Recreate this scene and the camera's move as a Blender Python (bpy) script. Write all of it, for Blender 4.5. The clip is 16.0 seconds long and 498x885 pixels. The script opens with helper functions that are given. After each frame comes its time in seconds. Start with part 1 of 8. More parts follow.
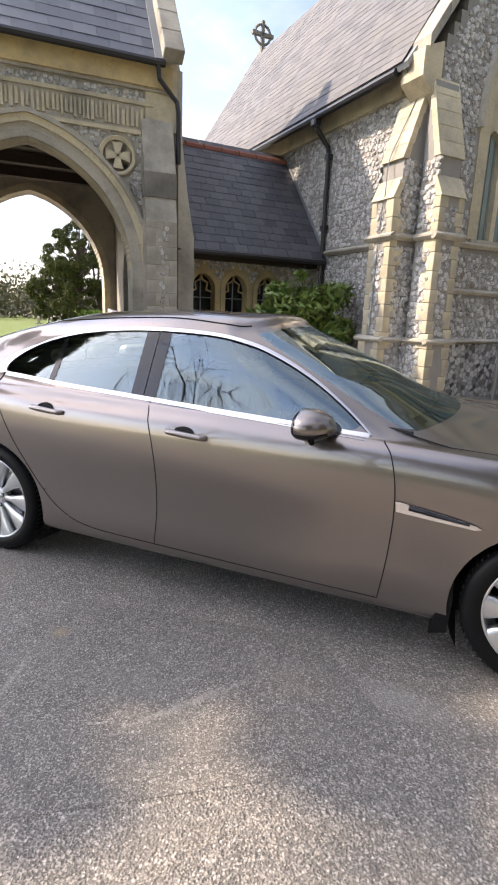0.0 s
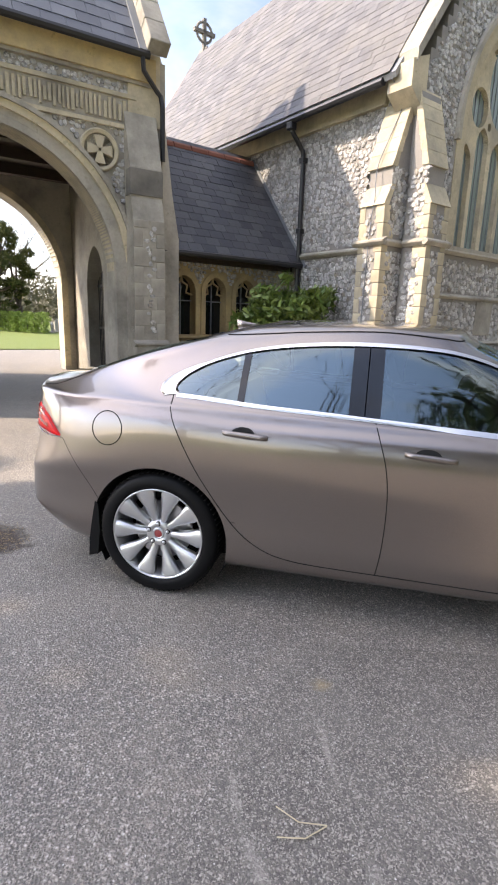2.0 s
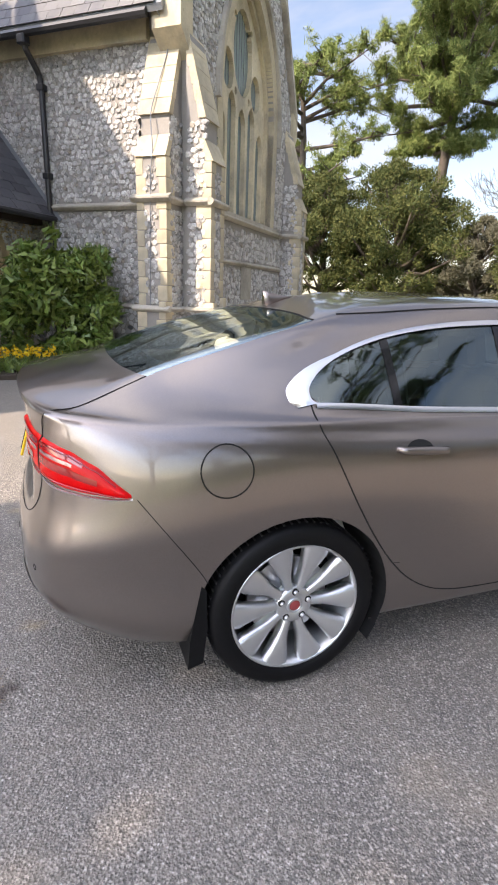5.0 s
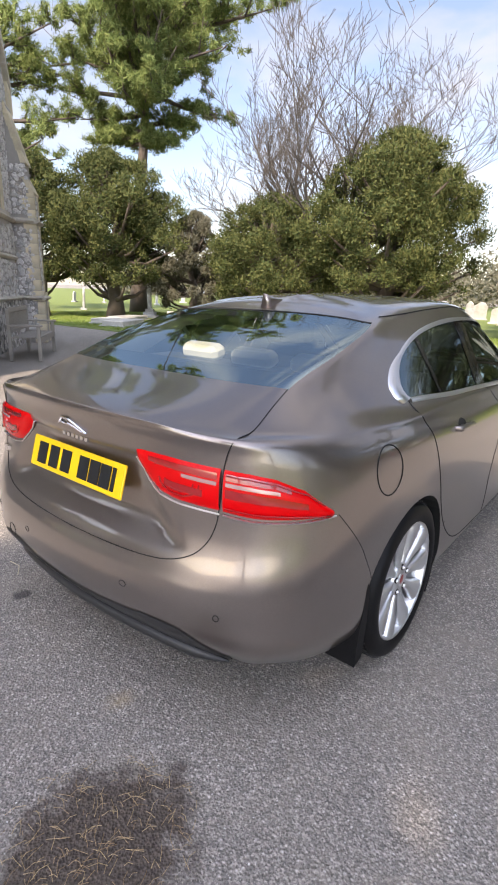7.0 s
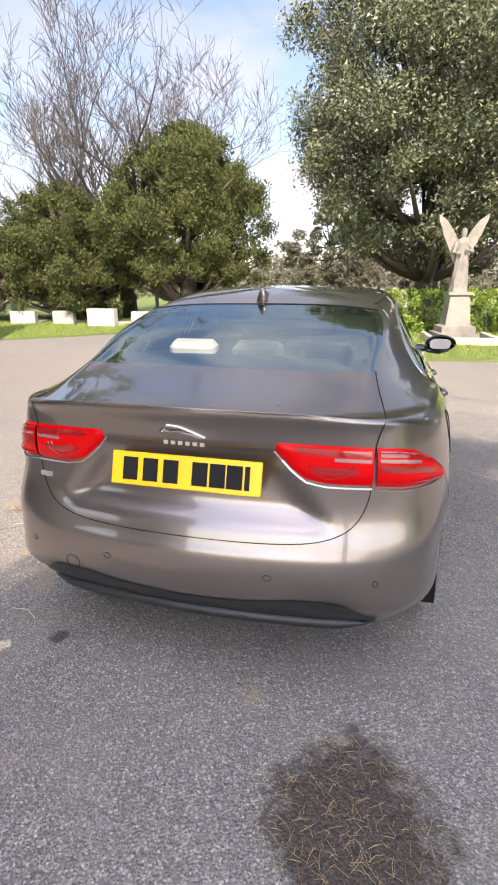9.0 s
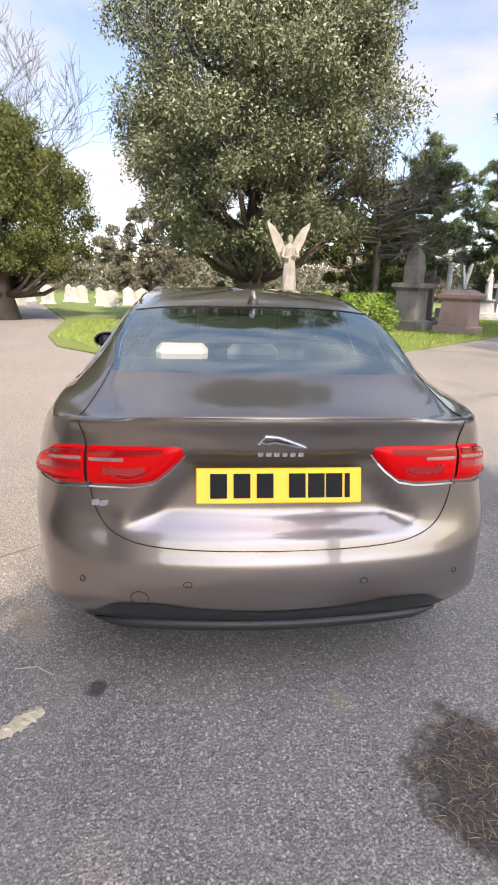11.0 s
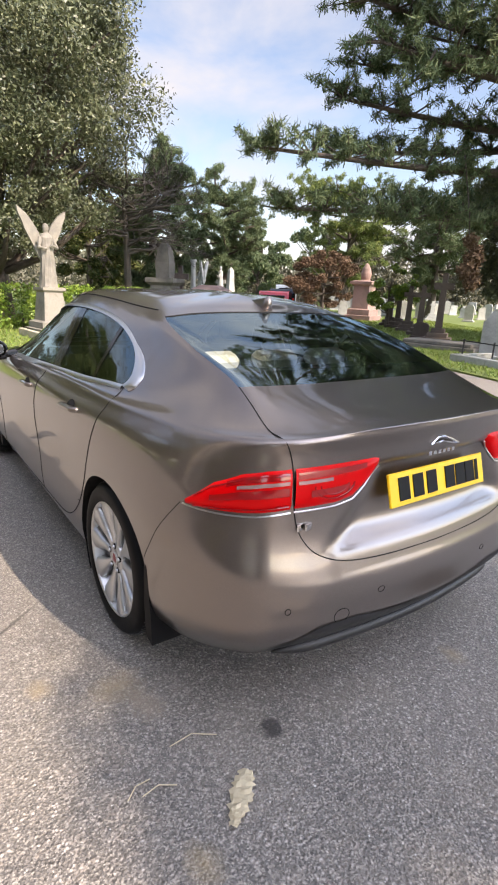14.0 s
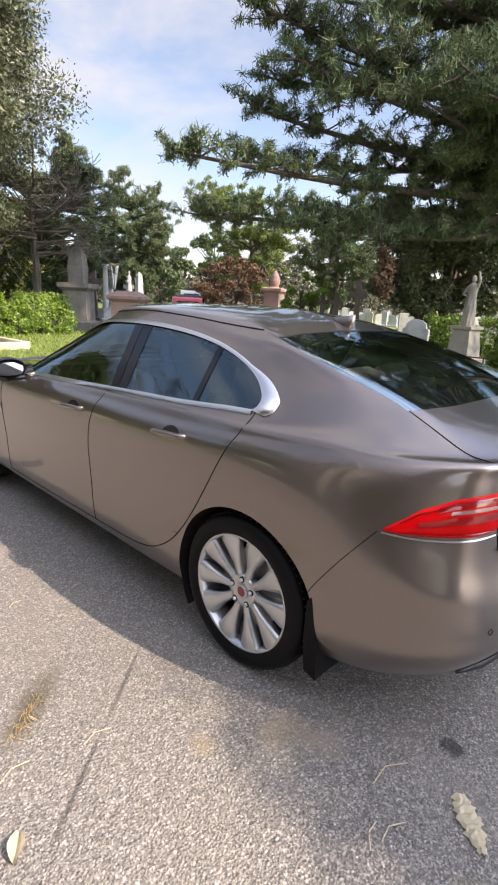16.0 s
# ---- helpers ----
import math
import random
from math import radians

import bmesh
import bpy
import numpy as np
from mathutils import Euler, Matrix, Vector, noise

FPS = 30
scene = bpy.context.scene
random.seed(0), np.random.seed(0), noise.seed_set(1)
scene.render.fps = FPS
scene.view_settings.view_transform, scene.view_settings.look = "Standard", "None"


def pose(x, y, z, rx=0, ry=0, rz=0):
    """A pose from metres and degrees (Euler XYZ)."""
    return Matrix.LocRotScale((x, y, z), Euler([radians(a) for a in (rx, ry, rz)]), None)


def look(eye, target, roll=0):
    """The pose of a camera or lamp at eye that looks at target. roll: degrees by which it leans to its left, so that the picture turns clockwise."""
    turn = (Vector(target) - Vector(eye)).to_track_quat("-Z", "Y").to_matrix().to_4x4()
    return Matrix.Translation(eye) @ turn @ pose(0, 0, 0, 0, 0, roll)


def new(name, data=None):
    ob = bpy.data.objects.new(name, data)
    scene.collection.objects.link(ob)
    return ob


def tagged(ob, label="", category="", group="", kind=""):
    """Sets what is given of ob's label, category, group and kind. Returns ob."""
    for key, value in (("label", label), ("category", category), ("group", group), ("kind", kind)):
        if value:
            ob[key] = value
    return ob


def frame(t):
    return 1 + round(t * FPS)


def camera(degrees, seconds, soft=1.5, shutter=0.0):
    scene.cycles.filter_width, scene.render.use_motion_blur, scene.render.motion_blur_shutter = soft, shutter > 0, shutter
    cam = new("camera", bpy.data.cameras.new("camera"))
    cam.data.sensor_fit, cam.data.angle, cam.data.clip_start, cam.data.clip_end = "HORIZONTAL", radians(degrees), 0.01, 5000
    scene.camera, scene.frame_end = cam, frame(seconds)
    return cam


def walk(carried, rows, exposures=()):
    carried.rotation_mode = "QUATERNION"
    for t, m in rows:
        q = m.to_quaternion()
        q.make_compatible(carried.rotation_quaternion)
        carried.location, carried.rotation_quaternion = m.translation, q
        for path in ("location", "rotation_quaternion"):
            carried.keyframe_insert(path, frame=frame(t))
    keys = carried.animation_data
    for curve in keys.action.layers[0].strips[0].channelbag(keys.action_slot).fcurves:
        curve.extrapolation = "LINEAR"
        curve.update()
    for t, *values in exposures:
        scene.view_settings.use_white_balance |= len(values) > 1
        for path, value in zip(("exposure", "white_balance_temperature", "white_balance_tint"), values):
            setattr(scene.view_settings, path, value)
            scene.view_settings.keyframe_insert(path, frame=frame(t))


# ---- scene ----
cam = camera(51.6, 16.0, 2.0)
PATH = [
    (0, (0.972, -2.848, 1.367), (0.226, -1.056, 0.888), 2.1),
    (0.5, (0.664, -2.981, 1.377), (-0.055, -1.175, 0.906), 2.2),
    (1, (0.343, -3.132, 1.385), (-0.327, -1.306, 0.921), 2.2),
    (1.5, (-0.044, -3.091, 1.385), (-0.625, -1.234, 0.924), 2.1),
    (2, (-0.423, -3.097, 1.385), (-0.868, -1.204, 0.917), 1.9),
    (2.5, (-0.751, -3.059, 1.375), (-1.018, -1.136, 0.892), 1.6),
    (3, (-1.033, -2.864, 1.38), (-1.11, -0.932, 0.872), 1.3),
    (3.5, (-1.326, -2.731, 1.363), (-1.22, -0.807, 0.83), 1.3),
    (4, (-1.627, -2.625, 1.378), (-1.351, -0.723, 0.824), 1.6),
    (4.2, (-1.714, -2.563, 1.364), (-1.371, -0.674, 0.803), 1.7),
    (6.3, (-2.901, -1.747, 1.388), (-1.678, -0.261, 0.845), 1.7),
    (6.5, (-3.017, -1.668, 1.387), (-1.71, -0.256, 0.84), 1.7),
    (7, (-3.205, -1.477, 1.392), (-1.697, -0.293, 0.824), 2.0),
    (7.5, (-3.335, -1.21, 1.399), (-1.743, -0.152, 0.811), 0.1),
    (8, (-3.522, -1.045, 1.388), (-1.807, -0.219, 0.776), -0.4),
    (8.5, (-3.731, -0.857, 1.402), (-1.941, -0.194, 0.804), 0.6),
    (9, (-3.734, -0.622, 1.389), (-1.89, -0.113, 0.805), -0.2),
    (9.2, (-3.744, -0.523, 1.4), (-1.881, -0.087, 0.817), -0.5),
    (11.3, (-3.759, 0.388, 1.4), (-1.871, 0.086, 0.814), 2.2),
    (11.5, (-3.794, 0.492, 1.408), (-1.922, 0.107, 0.82), 2.6),
    (12, (-3.751, 0.714, 1.41), (-1.921, 0.152, 0.831), 3.1),
    (12.5, (-3.597, 0.93, 1.41), (-1.833, 0.184, 0.834), 3.2),
    (13, (-3.518, 1.181, 1.407), (-1.827, 0.283, 0.828), 2.9),
    (13.5, (-3.428, 1.38, 1.424), (-1.808, 0.36, 0.846), 2.6),
    (14, (-3.259, 1.518, 1.409), (-1.699, 0.406, 0.836), 2.6),
    (14.5, (-3.207, 1.668, 1.417), (-1.691, 0.493, 0.851), 2.8),
    (15, (-3.133, 1.906, 1.435), (-1.663, 0.67, 0.878), 3.1),
    (15.5, (-2.883, 2.047, 1.412), (-1.479, 0.733, 0.862), 3.4),
    (16, (-2.628, 2.155, 1.425), (-1.309, 0.75, 0.887), 3.1),
]
walk(cam, [(t, look(eye, target, roll)) for t, eye, target, roll in PATH], [(0.0, 0.98, 7300, 17.5), (3.5, 1.25, 7300, 17.5), (7.0, 1.12, 7100, 19.0), (9.0, 1.15, 7100, 19.0), (12.5, 1.05, 7100, 18.5), (16.0, 1.0, 7000, 18.0)])


# ---- light ----
SUN_EL, SUN_AZ = 42.0, 197.0      # degrees; azimuth counter-clockwise from +x
world = bpy.data.worlds.new("sky")
scene.world = world
world.use_nodes = True
wn = world.node_tree
sky = wn.nodes.new("ShaderNodeTexSky")
sky.sky_type, sky.sun_disc = "NISHITA", False
sky.sun_elevation, sky.sun_rotation = radians(SUN_EL), radians(90 - SUN_AZ)
sky.air_density, sky.dust_density = 1.0, 0.6
# broken white cloud over the blue
w_co = wn.nodes.new("ShaderNodeTexCoord")
w_map = wn.nodes.new("ShaderNodeMapping")
w_map.inputs["Scale"].default_value = (1.0, 1.0, 2.6)
w_map.inputs["Location"].default_value = (0.35, 0.1, 0.0)
w_map.inputs["Rotation"].default_value = (0.0, 0.0, 2.2)
w_noise = wn.nodes.new("ShaderNodeTexNoise")
w_noise.inputs["Scale"].default_value, w_noise.inputs["Detail"].default_value = 2.2, 6.0
w_noise.inputs["Roughness"].default_value, w_noise.inputs["Distortion"].default_value = 0.55, 0.35
w_ramp = wn.nodes.new("ShaderNodeValToRGB")
w_ramp.color_ramp.elements[0].position, w_ramp.color_ramp.elements[1].position = 0.44, 0.68
w_ramp.color_ramp.elements[0].color = (0.10, 0.10, 0.10, 1)
w_mix = wn.nodes.new("ShaderNodeMix")
w_mix.data_type = "RGBA"
w_mix.inputs["B"].default_value = (3.6, 3.75, 4.0, 1)
# thin cloud glows round the sun
_a, _e = radians(SUN_AZ), radians(SUN_EL)
w_dot = wn.nodes.new("ShaderNodeVectorMath")
w_dot.operation = "DOT_PRODUCT"
w_dot.inputs[1].default_value = (math.cos(_a) * math.cos(_e), math.sin(_a) * math.cos(_e), math.sin(_e))
w_glow = wn.nodes.new("ShaderNodeMapRange")
w_glow.interpolation_type = "SMOOTHSTEP"
for key, value in (("From Min", 0.05), ("From Max", 1.0), ("To Min", 1.0), ("To Max", 3.3)):
    w_glow.inputs[key].default_value = value
w_mul = wn.nodes.new("ShaderNodeVectorMath")
w_mul.operation = "SCALE"
for a, b in ((w_co.outputs["Generated"], w_dot.inputs[0]), (w_dot.outputs["Value"], w_glow.inputs["Value"]),
             (w_mix.outputs["Result"], w_mul.inputs[0]), (w_glow.outputs["Result"], w_mul.inputs["Scale"])):
    wn.links.new(a, b)
for a, b in ((w_co.outputs["Generated"], w_map.inputs["Vector"]), (w_map.outputs["Vector"], w_noise.inputs["Vector"]),
             (w_noise.outputs["Fac"], w_ramp.inputs["Fac"]), (w_ramp.outputs["Color"], w_mix.inputs["Factor"]),
             (sky.outputs[0], w_mix.inputs["A"]), (w_mul.outputs["Vector"], wn.nodes["Background"].inputs[0])):
    wn.links.new(a, b)
wn.nodes["Background"].inputs[1].default_value = 0.125
sun = new("sun", bpy.data.lights.new("sun", "SUN"))
sun.data.energy, sun.data.angle, sun.data.color = 3.9, radians(0.6), (1.0, 0.91, 0.78)
sun.matrix_world = look((0, 0, 0), (-math.cos(_a) * math.cos(_e), -math.sin(_a) * math.cos(_e), -math.sin(_e)))


# ---- materials ----
class Mat:
    """A procedural material: nodes by short calls."""

    def __init__(self, name, col=(0.5, 0.5, 0.5), rough=0.6, metal=0.0, **more):
        self.m = bpy.data.materials.new(name)
        self.m.use_nodes = True
        self.t = self.m.node_tree
        self.b = self.t.nodes["Principled BSDF"]
        self.set(self.b, "Base Color", (*col, 1)), self.set(self.b, "Roughness", rough), self.set(self.b, "Metallic", metal)
        for k, v in more.items():
            self.set(self.b, k.replace("_", " ").title().replace("Ior", "IOR"), v)

    def set(self, node, key, v):
        if hasattr(v, "is_output"):
            self.t.links.new(v, node.inputs[key])
        else:
            node.inputs[key].default_value = v

    def node(self, kind, **ins):
        n = self.t.nodes.new("ShaderNode" + kind)
        for k, v in ins.items():
            self.set(n, k, v)
        return n

    def co(self, which="Object"):
        return self.node("TexCoord").outputs[which]

    def noise(self, scale, detail=4.0, rough=0.6, co=None, dist=0.0):
        return self.node("TexNoise", Vector=co or self.co(), Scale=scale, Detail=detail, Roughness=rough, Distortion=dist).outputs["Fac"]

    def voro(self, scale, out="Distance", feature="F1", co=None, rnd=1.0):
        n = self.node("TexVoronoi", Vector=co or self.co(), Scale=scale, Randomness=rnd)
        n.feature = feature
        return n.outputs[out]

    def ramp(self, fac, *stops):
        n = self.node("ValToRGB", Fac=fac)
        e = n.color_ramp.elements
        while len(e) < len(stops):
            e.new(0.5)
        for k, (p, c) in enumerate(stops):
            e[k].position, e[k].color = p, (*((c, c, c) if isinstance(c, (int, float)) else c), 1)
        return n.outputs["Color"]

    def mix(self, fac, a, b, how="MIX"):
        n = self.t.nodes.new("ShaderNodeMix")
        n.data_type, n.blend_type = "RGBA", how
        for k, v in (("Factor", fac), ("A", a), ("B", b)):
            self.set(n, k, (*v, 1) if isinstance(v, tuple) and len(v) == 3 else v)
        return n.outputs["Result"]

    def math(self, op, a, b=0.5):
        n = self.t.nodes.new("ShaderNodeMath")
        n.operation = op
        self.set(n, 0, a), self.set(n, 1, b)
        return n.outputs[0]

    def bump(self, height, strength=0.3, dist=0.01):
        n = self.node("Bump", Height=height, Strength=strength, Distance=dist)
        self.set(self.b, "Normal", n.outputs["Normal"])

    def col(self, v):
        self.set(self.b, "Base Color", v)
        return self

    def rnd(self):
        return self.node("ObjectInfo").outputs["Random"]

    def island(self):
        return self.node("NewGeometry").outputs["Random Per Island"]


def stone_mat(name, base, dark, rough=0.85, rnd="object"):
    k = Mat(name, base, rough)
    n1, n2 = k.noise(1.3, 5, 0.65), k.noise(22, 4)
    tint = tuple(min(1, c * 1.18) for c in base)
    c = k.mix(k.ramp(n2, (0.3, 0.0), (0.75, 1.0)), base, tint)
    c = k.mix(k.ramp(n1, (0.42, 0.0), (0.68, 0.85)), c, dark)
    v = k.rnd() if rnd == "object" else k.island()
    c = k.mix(1.0, c, k.ramp(v, (0.0, 0.84), (1.0, 1.08)), "MULTIPLY")
    lichen = k.ramp(k.noise(7, 6, 0.7), (0.60, 0.0), (0.66, 0.55))
    c = k.mix(lichen, c, tuple(x * 0.62 for x in (base[0], base[1] * 1.02, base[2] * 0.95)))
    k.col(c)
    k.bump(k.math("ADD", k.noise(60, 5), n2), 0.35, 0.006)
    return k.m


M = {}
M["stone"] = stone_mat("limestone", (0.56, 0.485, 0.335), (0.30, 0.27, 0.21))
M["stone_grey"] = stone_mat("weathered_limestone", (0.43, 0.395, 0.325), (0.21, 0.195, 0.165))
M["weathered"] = stone_mat("weathered_memorial_stone", (0.30, 0.275, 0.225), (0.15, 0.14, 0.115))
M["ochre"] = stone_mat("ochre_limestone", (0.52, 0.39, 0.19), (0.30, 0.24, 0.15))
M["stone_dark"] = stone_mat("sooty_stone", (0.19, 0.175, 0.15), (0.07, 0.068, 0.06))
M["whitestone"] = stone_mat("bright_white_stone", (0.78, 0.76, 0.72), (0.55, 0.55, 0.5))
M["granite"] = stone_mat("grey_memorial_stone", (0.40, 0.40, 0.38), (0.20, 0.21, 0.18))
M["marble"] = stone_mat("white_memorial_stone", (0.42, 0.40, 0.35), (0.27, 0.27, 0.23))
M["pink"] = stone_mat("pink_memorial_stone", (0.33, 0.215, 0.18), (0.22, 0.16, 0.13))
M["darkstone"] = stone_mat("dark_memorial_stone", (0.10, 0.075, 0.062), (0.05, 0.045, 0.04))

k = Mat("knapped_flint", rough=0.55)
v = k.island()
c = k.ramp(v, (0.0, (0.06, 0.06, 0.065)), (0.22, (0.18, 0.18, 0.18)), (0.38, (0.40, 0.39, 0.37)), (0.52, (0.62, 0.60, 0.57)), (0.85, (0.76, 0.74, 0.70)), (1.0, (0.36, 0.30, 0.22)))
n = k.noise(28, 5, 0.7)
k.col(k.mix(k.ramp(n, (0.35, 0.0), (0.62, 0.8)), c, k.mix(v, (0.60, 0.58, 0.54), (0.10, 0.10, 0.10))))
k.bump(n, 0.5, 0.01)
M["flint"] = k.m
k = Mat("knapped_flint_piece", rough=0.55)
v = k.rnd()
c = k.ramp(v, (0.0, (0.06, 0.06, 0.065)), (0.22, (0.18, 0.18, 0.18)), (0.38, (0.40, 0.39, 0.37)), (0.52, (0.62, 0.60, 0.57)), (0.85, (0.76, 0.74, 0.70)), (1.0, (0.36, 0.30, 0.22)))
n = k.noise(28, 5, 0.7)
k.col(k.mix(k.ramp(n, (0.35, 0.0), (0.62, 0.8)), c, k.mix(v, (0.60, 0.58, 0.54), (0.10, 0.10, 0.10))))
k.bump(n, 0.5, 0.01)
M["flint_one"] = k.m

k = Mat("lime_mortar", (0.30, 0.27, 0.23), 0.95)
k.col(k.mix(k.noise(2.0), k.mix(k.noise(30), (0.27, 0.25, 0.23), (0.42, 0.39, 0.34)), (0.22, 0.21, 0.20)))
k.bump(k.noise(90, 4), 0.5, 0.004)
M["mortar"] = k.m

k = Mat("flint_far", rough=0.8)
co = k.co()
v = k.voro(11, "Color", co=co)
edge = k.ramp(k.voro(11, "Distance", "DISTANCE_TO_EDGE", co=co), (0.02, 0.0), (0.09, 1.0))
c = k.ramp(k.math("MULTIPLY", v, 1.0), (0.15, (0.07, 0.07, 0.07)), (0.45, (0.36, 0.35, 0.33)), (0.8, (0.62, 0.60, 0.56)))
k.col(k.mix(edge, (0.26, 0.235, 0.20), c))
k.bump(edge, 0.7, 0.03)
M["flint_far"] = k.m

k = Mat("slate", rough=0.5)
c = k.ramp(k.rnd(), (0.0, (0.040, 0.042, 0.050)), (0.5, (0.062, 0.064, 0.074)), (1.0, (0.088, 0.088, 0.094)))
c = k.mix(k.ramp(k.noise(3.0, 6), (0.48, 0.0), (0.72, 0.7)), c, (0.125, 0.118, 0.105))
k.col(k.mix(k.ramp(k.noise(14, 5), (0.55, 0.0), (0.7, 0.5)), c, (0.035, 0.036, 0.04)))
k.bump(k.noise(25, 5), 0.3, 0.006)
M["slate"] = k.m
k = Mat("slate_pale", rough=0.75)
c = k.ramp(k.island(), (0.0, (0.078, 0.077, 0.082)), (0.5, (0.105, 0.103, 0.108)), (1.0, (0.140, 0.136, 0.138)))
c = k.mix(k.ramp(k.noise(0.9, 6), (0.45, 0.0), (0.72, 0.75)), c, (0.155, 0.145, 0.128))
k.col(k.mix(k.ramp(k.noise(9, 5), (0.55, 0.0), (0.72, 0.5)), c, (0.09, 0.088, 0.088)))
k.bump(k.noise(25, 5), 0.3, 0.006)
M["slate_pale"] = k.m

k = Mat("slate_blue", rough=0.35)
c = k.ramp(k.island(), (0.0, (0.060, 0.066, 0.080)), (1.0, (0.115, 0.125, 0.145)))
k.col(k.mix(k.ramp(k.noise(1.6, 6), (0.55, 0.0), (0.75, 0.6)), c, (0.20, 0.21, 0.22)))
k.bump(k.noise(25, 5), 0.2, 0.005)
M["slate_gate"] = k.m
k = Mat("terracotta", rough=0.8)
k.col(k.mix(k.noise(9, 5), (0.30, 0.095, 0.055), (0.19, 0.085, 0.06)))
k.bump(k.noise(40), 0.3, 0.005)
M["ridge"] = k.m
M["lead"] = Mat("lead", (0.22, 0.235, 0.25), 0.5, 0.3).m
k = Mat("black_iron", (0.018, 0.018, 0.02), 0.4)
k.bump(k.noise(60), 0.1, 0.003)
M["iron"] = k.m
k = Mat("aged_oak", (0.24, 0.215, 0.18), 0.8)
k.col(k.mix(k.noise(40, 6, 0.7), (0.17, 0.15, 0.125), (0.33, 0.31, 0.27)))
M["oak"] = k.m
k = Mat("dark_timber", (0.035, 0.022, 0.014), 0.7)
k.col(k.mix(k.noise(12, 6), (0.022, 0.014, 0.010), (0.055, 0.034, 0.02)))
M["timber"] = k.m


def spot(k, co, x, y, rx, ry, wob=0.9, a=0.55, b=1.1):
    """A ragged patch: 1 inside, 0 outside."""
    n = k.node("Mapping", Vector=co, Scale=(1 / rx, 1 / ry, 0.0), Location=(-x / rx, -y / ry, 0.0))
    d = k.t.nodes.new("ShaderNodeVectorMath")
    d.operation = "LENGTH"
    k.t.links.new(n.outputs[0], d.inputs[0])
    w = k.math("MULTIPLY", k.math("SUBTRACT", k.noise(0.8 / min(rx, ry) + 3, 6, 0.7, co), 0.5), 2 * wob)
    return k.ramp(k.math("ADD", d.outputs["Value"], w), (a, 1.0), (b, 0.0))


def streak(k, co, x0, y0, x1, y1, wide, wob=0.5):
    """A ragged scrape or crack from one point to another: 1 inside, 0 outside."""
    n = k.node("Mapping", Vector=co, Location=((x0 + x1) / 2, (y0 + y1) / 2, 0.0), Rotation=(0.0, 0.0, math.atan2(y1 - y0, x1 - x0)), Scale=(math.hypot(x1 - x0, y1 - y0) / 2, wide, 1.0))
    n.vector_type = "TEXTURE"
    d = k.t.nodes.new("ShaderNodeVectorMath")
    d.operation = "LENGTH"
    k.t.links.new(n.outputs[0], d.inputs[0])
    w = k.math("MULTIPLY", k.math("SUBTRACT", k.noise(38, 6, 0.75, co), 0.5), 2 * wob)
    return k.ramp(k.math("ADD", d.outputs["Value"], w), (0.35, 1.0), (1.15, 0.0))


def chips(k, co, c, dense):
    """Pale and dark chippings pressed into the tar."""
    wob = k.node("TexNoise", Vector=co, Scale=60.0, Detail=2.0).outputs["Color"]
    add = k.t.nodes.new("ShaderNodeVectorMath")
    add.operation = "MULTIPLY_ADD"
    k.t.links.new(wob, add.inputs[0]), k.t.links.new(co, add.inputs[2])
    add.inputs[1].default_value = (0.010, 0.010, 0.0)
    co2 = add.outputs[0]
    fine = k.voro(215, "Color", co=co2)
    c = k.mix(k.ramp(fine, (0.0, 0.8), (0.55, 0.0)), c, (0.038, 0.036, 0.033))
    c = k.mix(k.ramp(fine, (0.62, 0.0), (0.80, 0.85)), c, (0.36, 0.33, 0.285))
    area = k.ramp(k.noise(1.1, 4, 0.6, co), (0.3, 0.35), (0.65, 1.0))
    mid = k.ramp(k.voro(112, "Color", co=co2), (0.88 - dense, 0.0), (0.90 - dense, 1.0))
    tone = k.ramp(k.voro(112, "Distance", co=co2), (0.0, (0.68, 0.64, 0.58)), (0.6, (0.30, 0.26, 0.22)))
    c = k.mix(k.math("MULTIPLY", mid, area), c, tone)
    c = k.mix(k.ramp(k.voro(26, "Distance", co=co2), (0.05, 1.0), (0.085, 0.0)), c, (0.56, 0.54, 0.50))
    return c, fine


k = Mat("asphalt", rough=0.82)
co = k.co()
c = k.mix(k.noise(0.55, 5, 0.6, co), (0.162, 0.146, 0.128), (0.258, 0.233, 0.203))
c = k.mix(k.ramp(k.noise(1.7, 6, 0.7, co), (0.56, 0.0), (0.75, 0.5)), c, (0.215, 0.19, 0.15))
c = k.mix(k.ramp(k.noise(0.22, 3, 0.5, co), (0.50, 0.0), (0.60, 0.30)), c, (0.06, 0.058, 0.056))
# broad pale warm area: sunlit ground painted into the asphalt colour
c = k.mix(k.math("MULTIPLY", spot(k, co, 4.2, 1.2, 3.6, 7.5, 0.35, 0.6, 1.25), 0.75), c, (0.235, 0.205, 0.168))
c, agg = chips(k, co, c, 0.14)
dust = k.ramp(k.noise(2.3, 5, 0.7, co), (0.45, 0.0), (0.72, 0.45))
c = k.mix(dust, c, (0.245, 0.215, 0.172))
for x, y, a, b in ((-.517, -1.33, .05, .045), (-2.31, -.24, .07, .05), (-1.75, .98, .09, .11), (-1.62, 1.22, .07, .06), (-2.45, 1.02, .08, .06), (-1.1, 1.75, .12, .07), (-.75, 1.72, .28, .05)):
    c = k.mix(k.math("MULTIPLY", spot(k, co, x, y, a, b, 0.8, 0.1, 1.2), 0.62), c, (0.31, 0.245, 0.15))
c = k.mix(k.math("MULTIPLY", spot(k, co, .88, -1.12, .22, .10, 1.0, 0.3, 1.3), 0.4), c, (0.34, 0.32, 0.29))
c = k.mix(k.math("MULTIPLY", spot(k, co, -2.2, .62, .05, .045, 0.7), 0.8), c, (0.028, 0.026, 0.025))
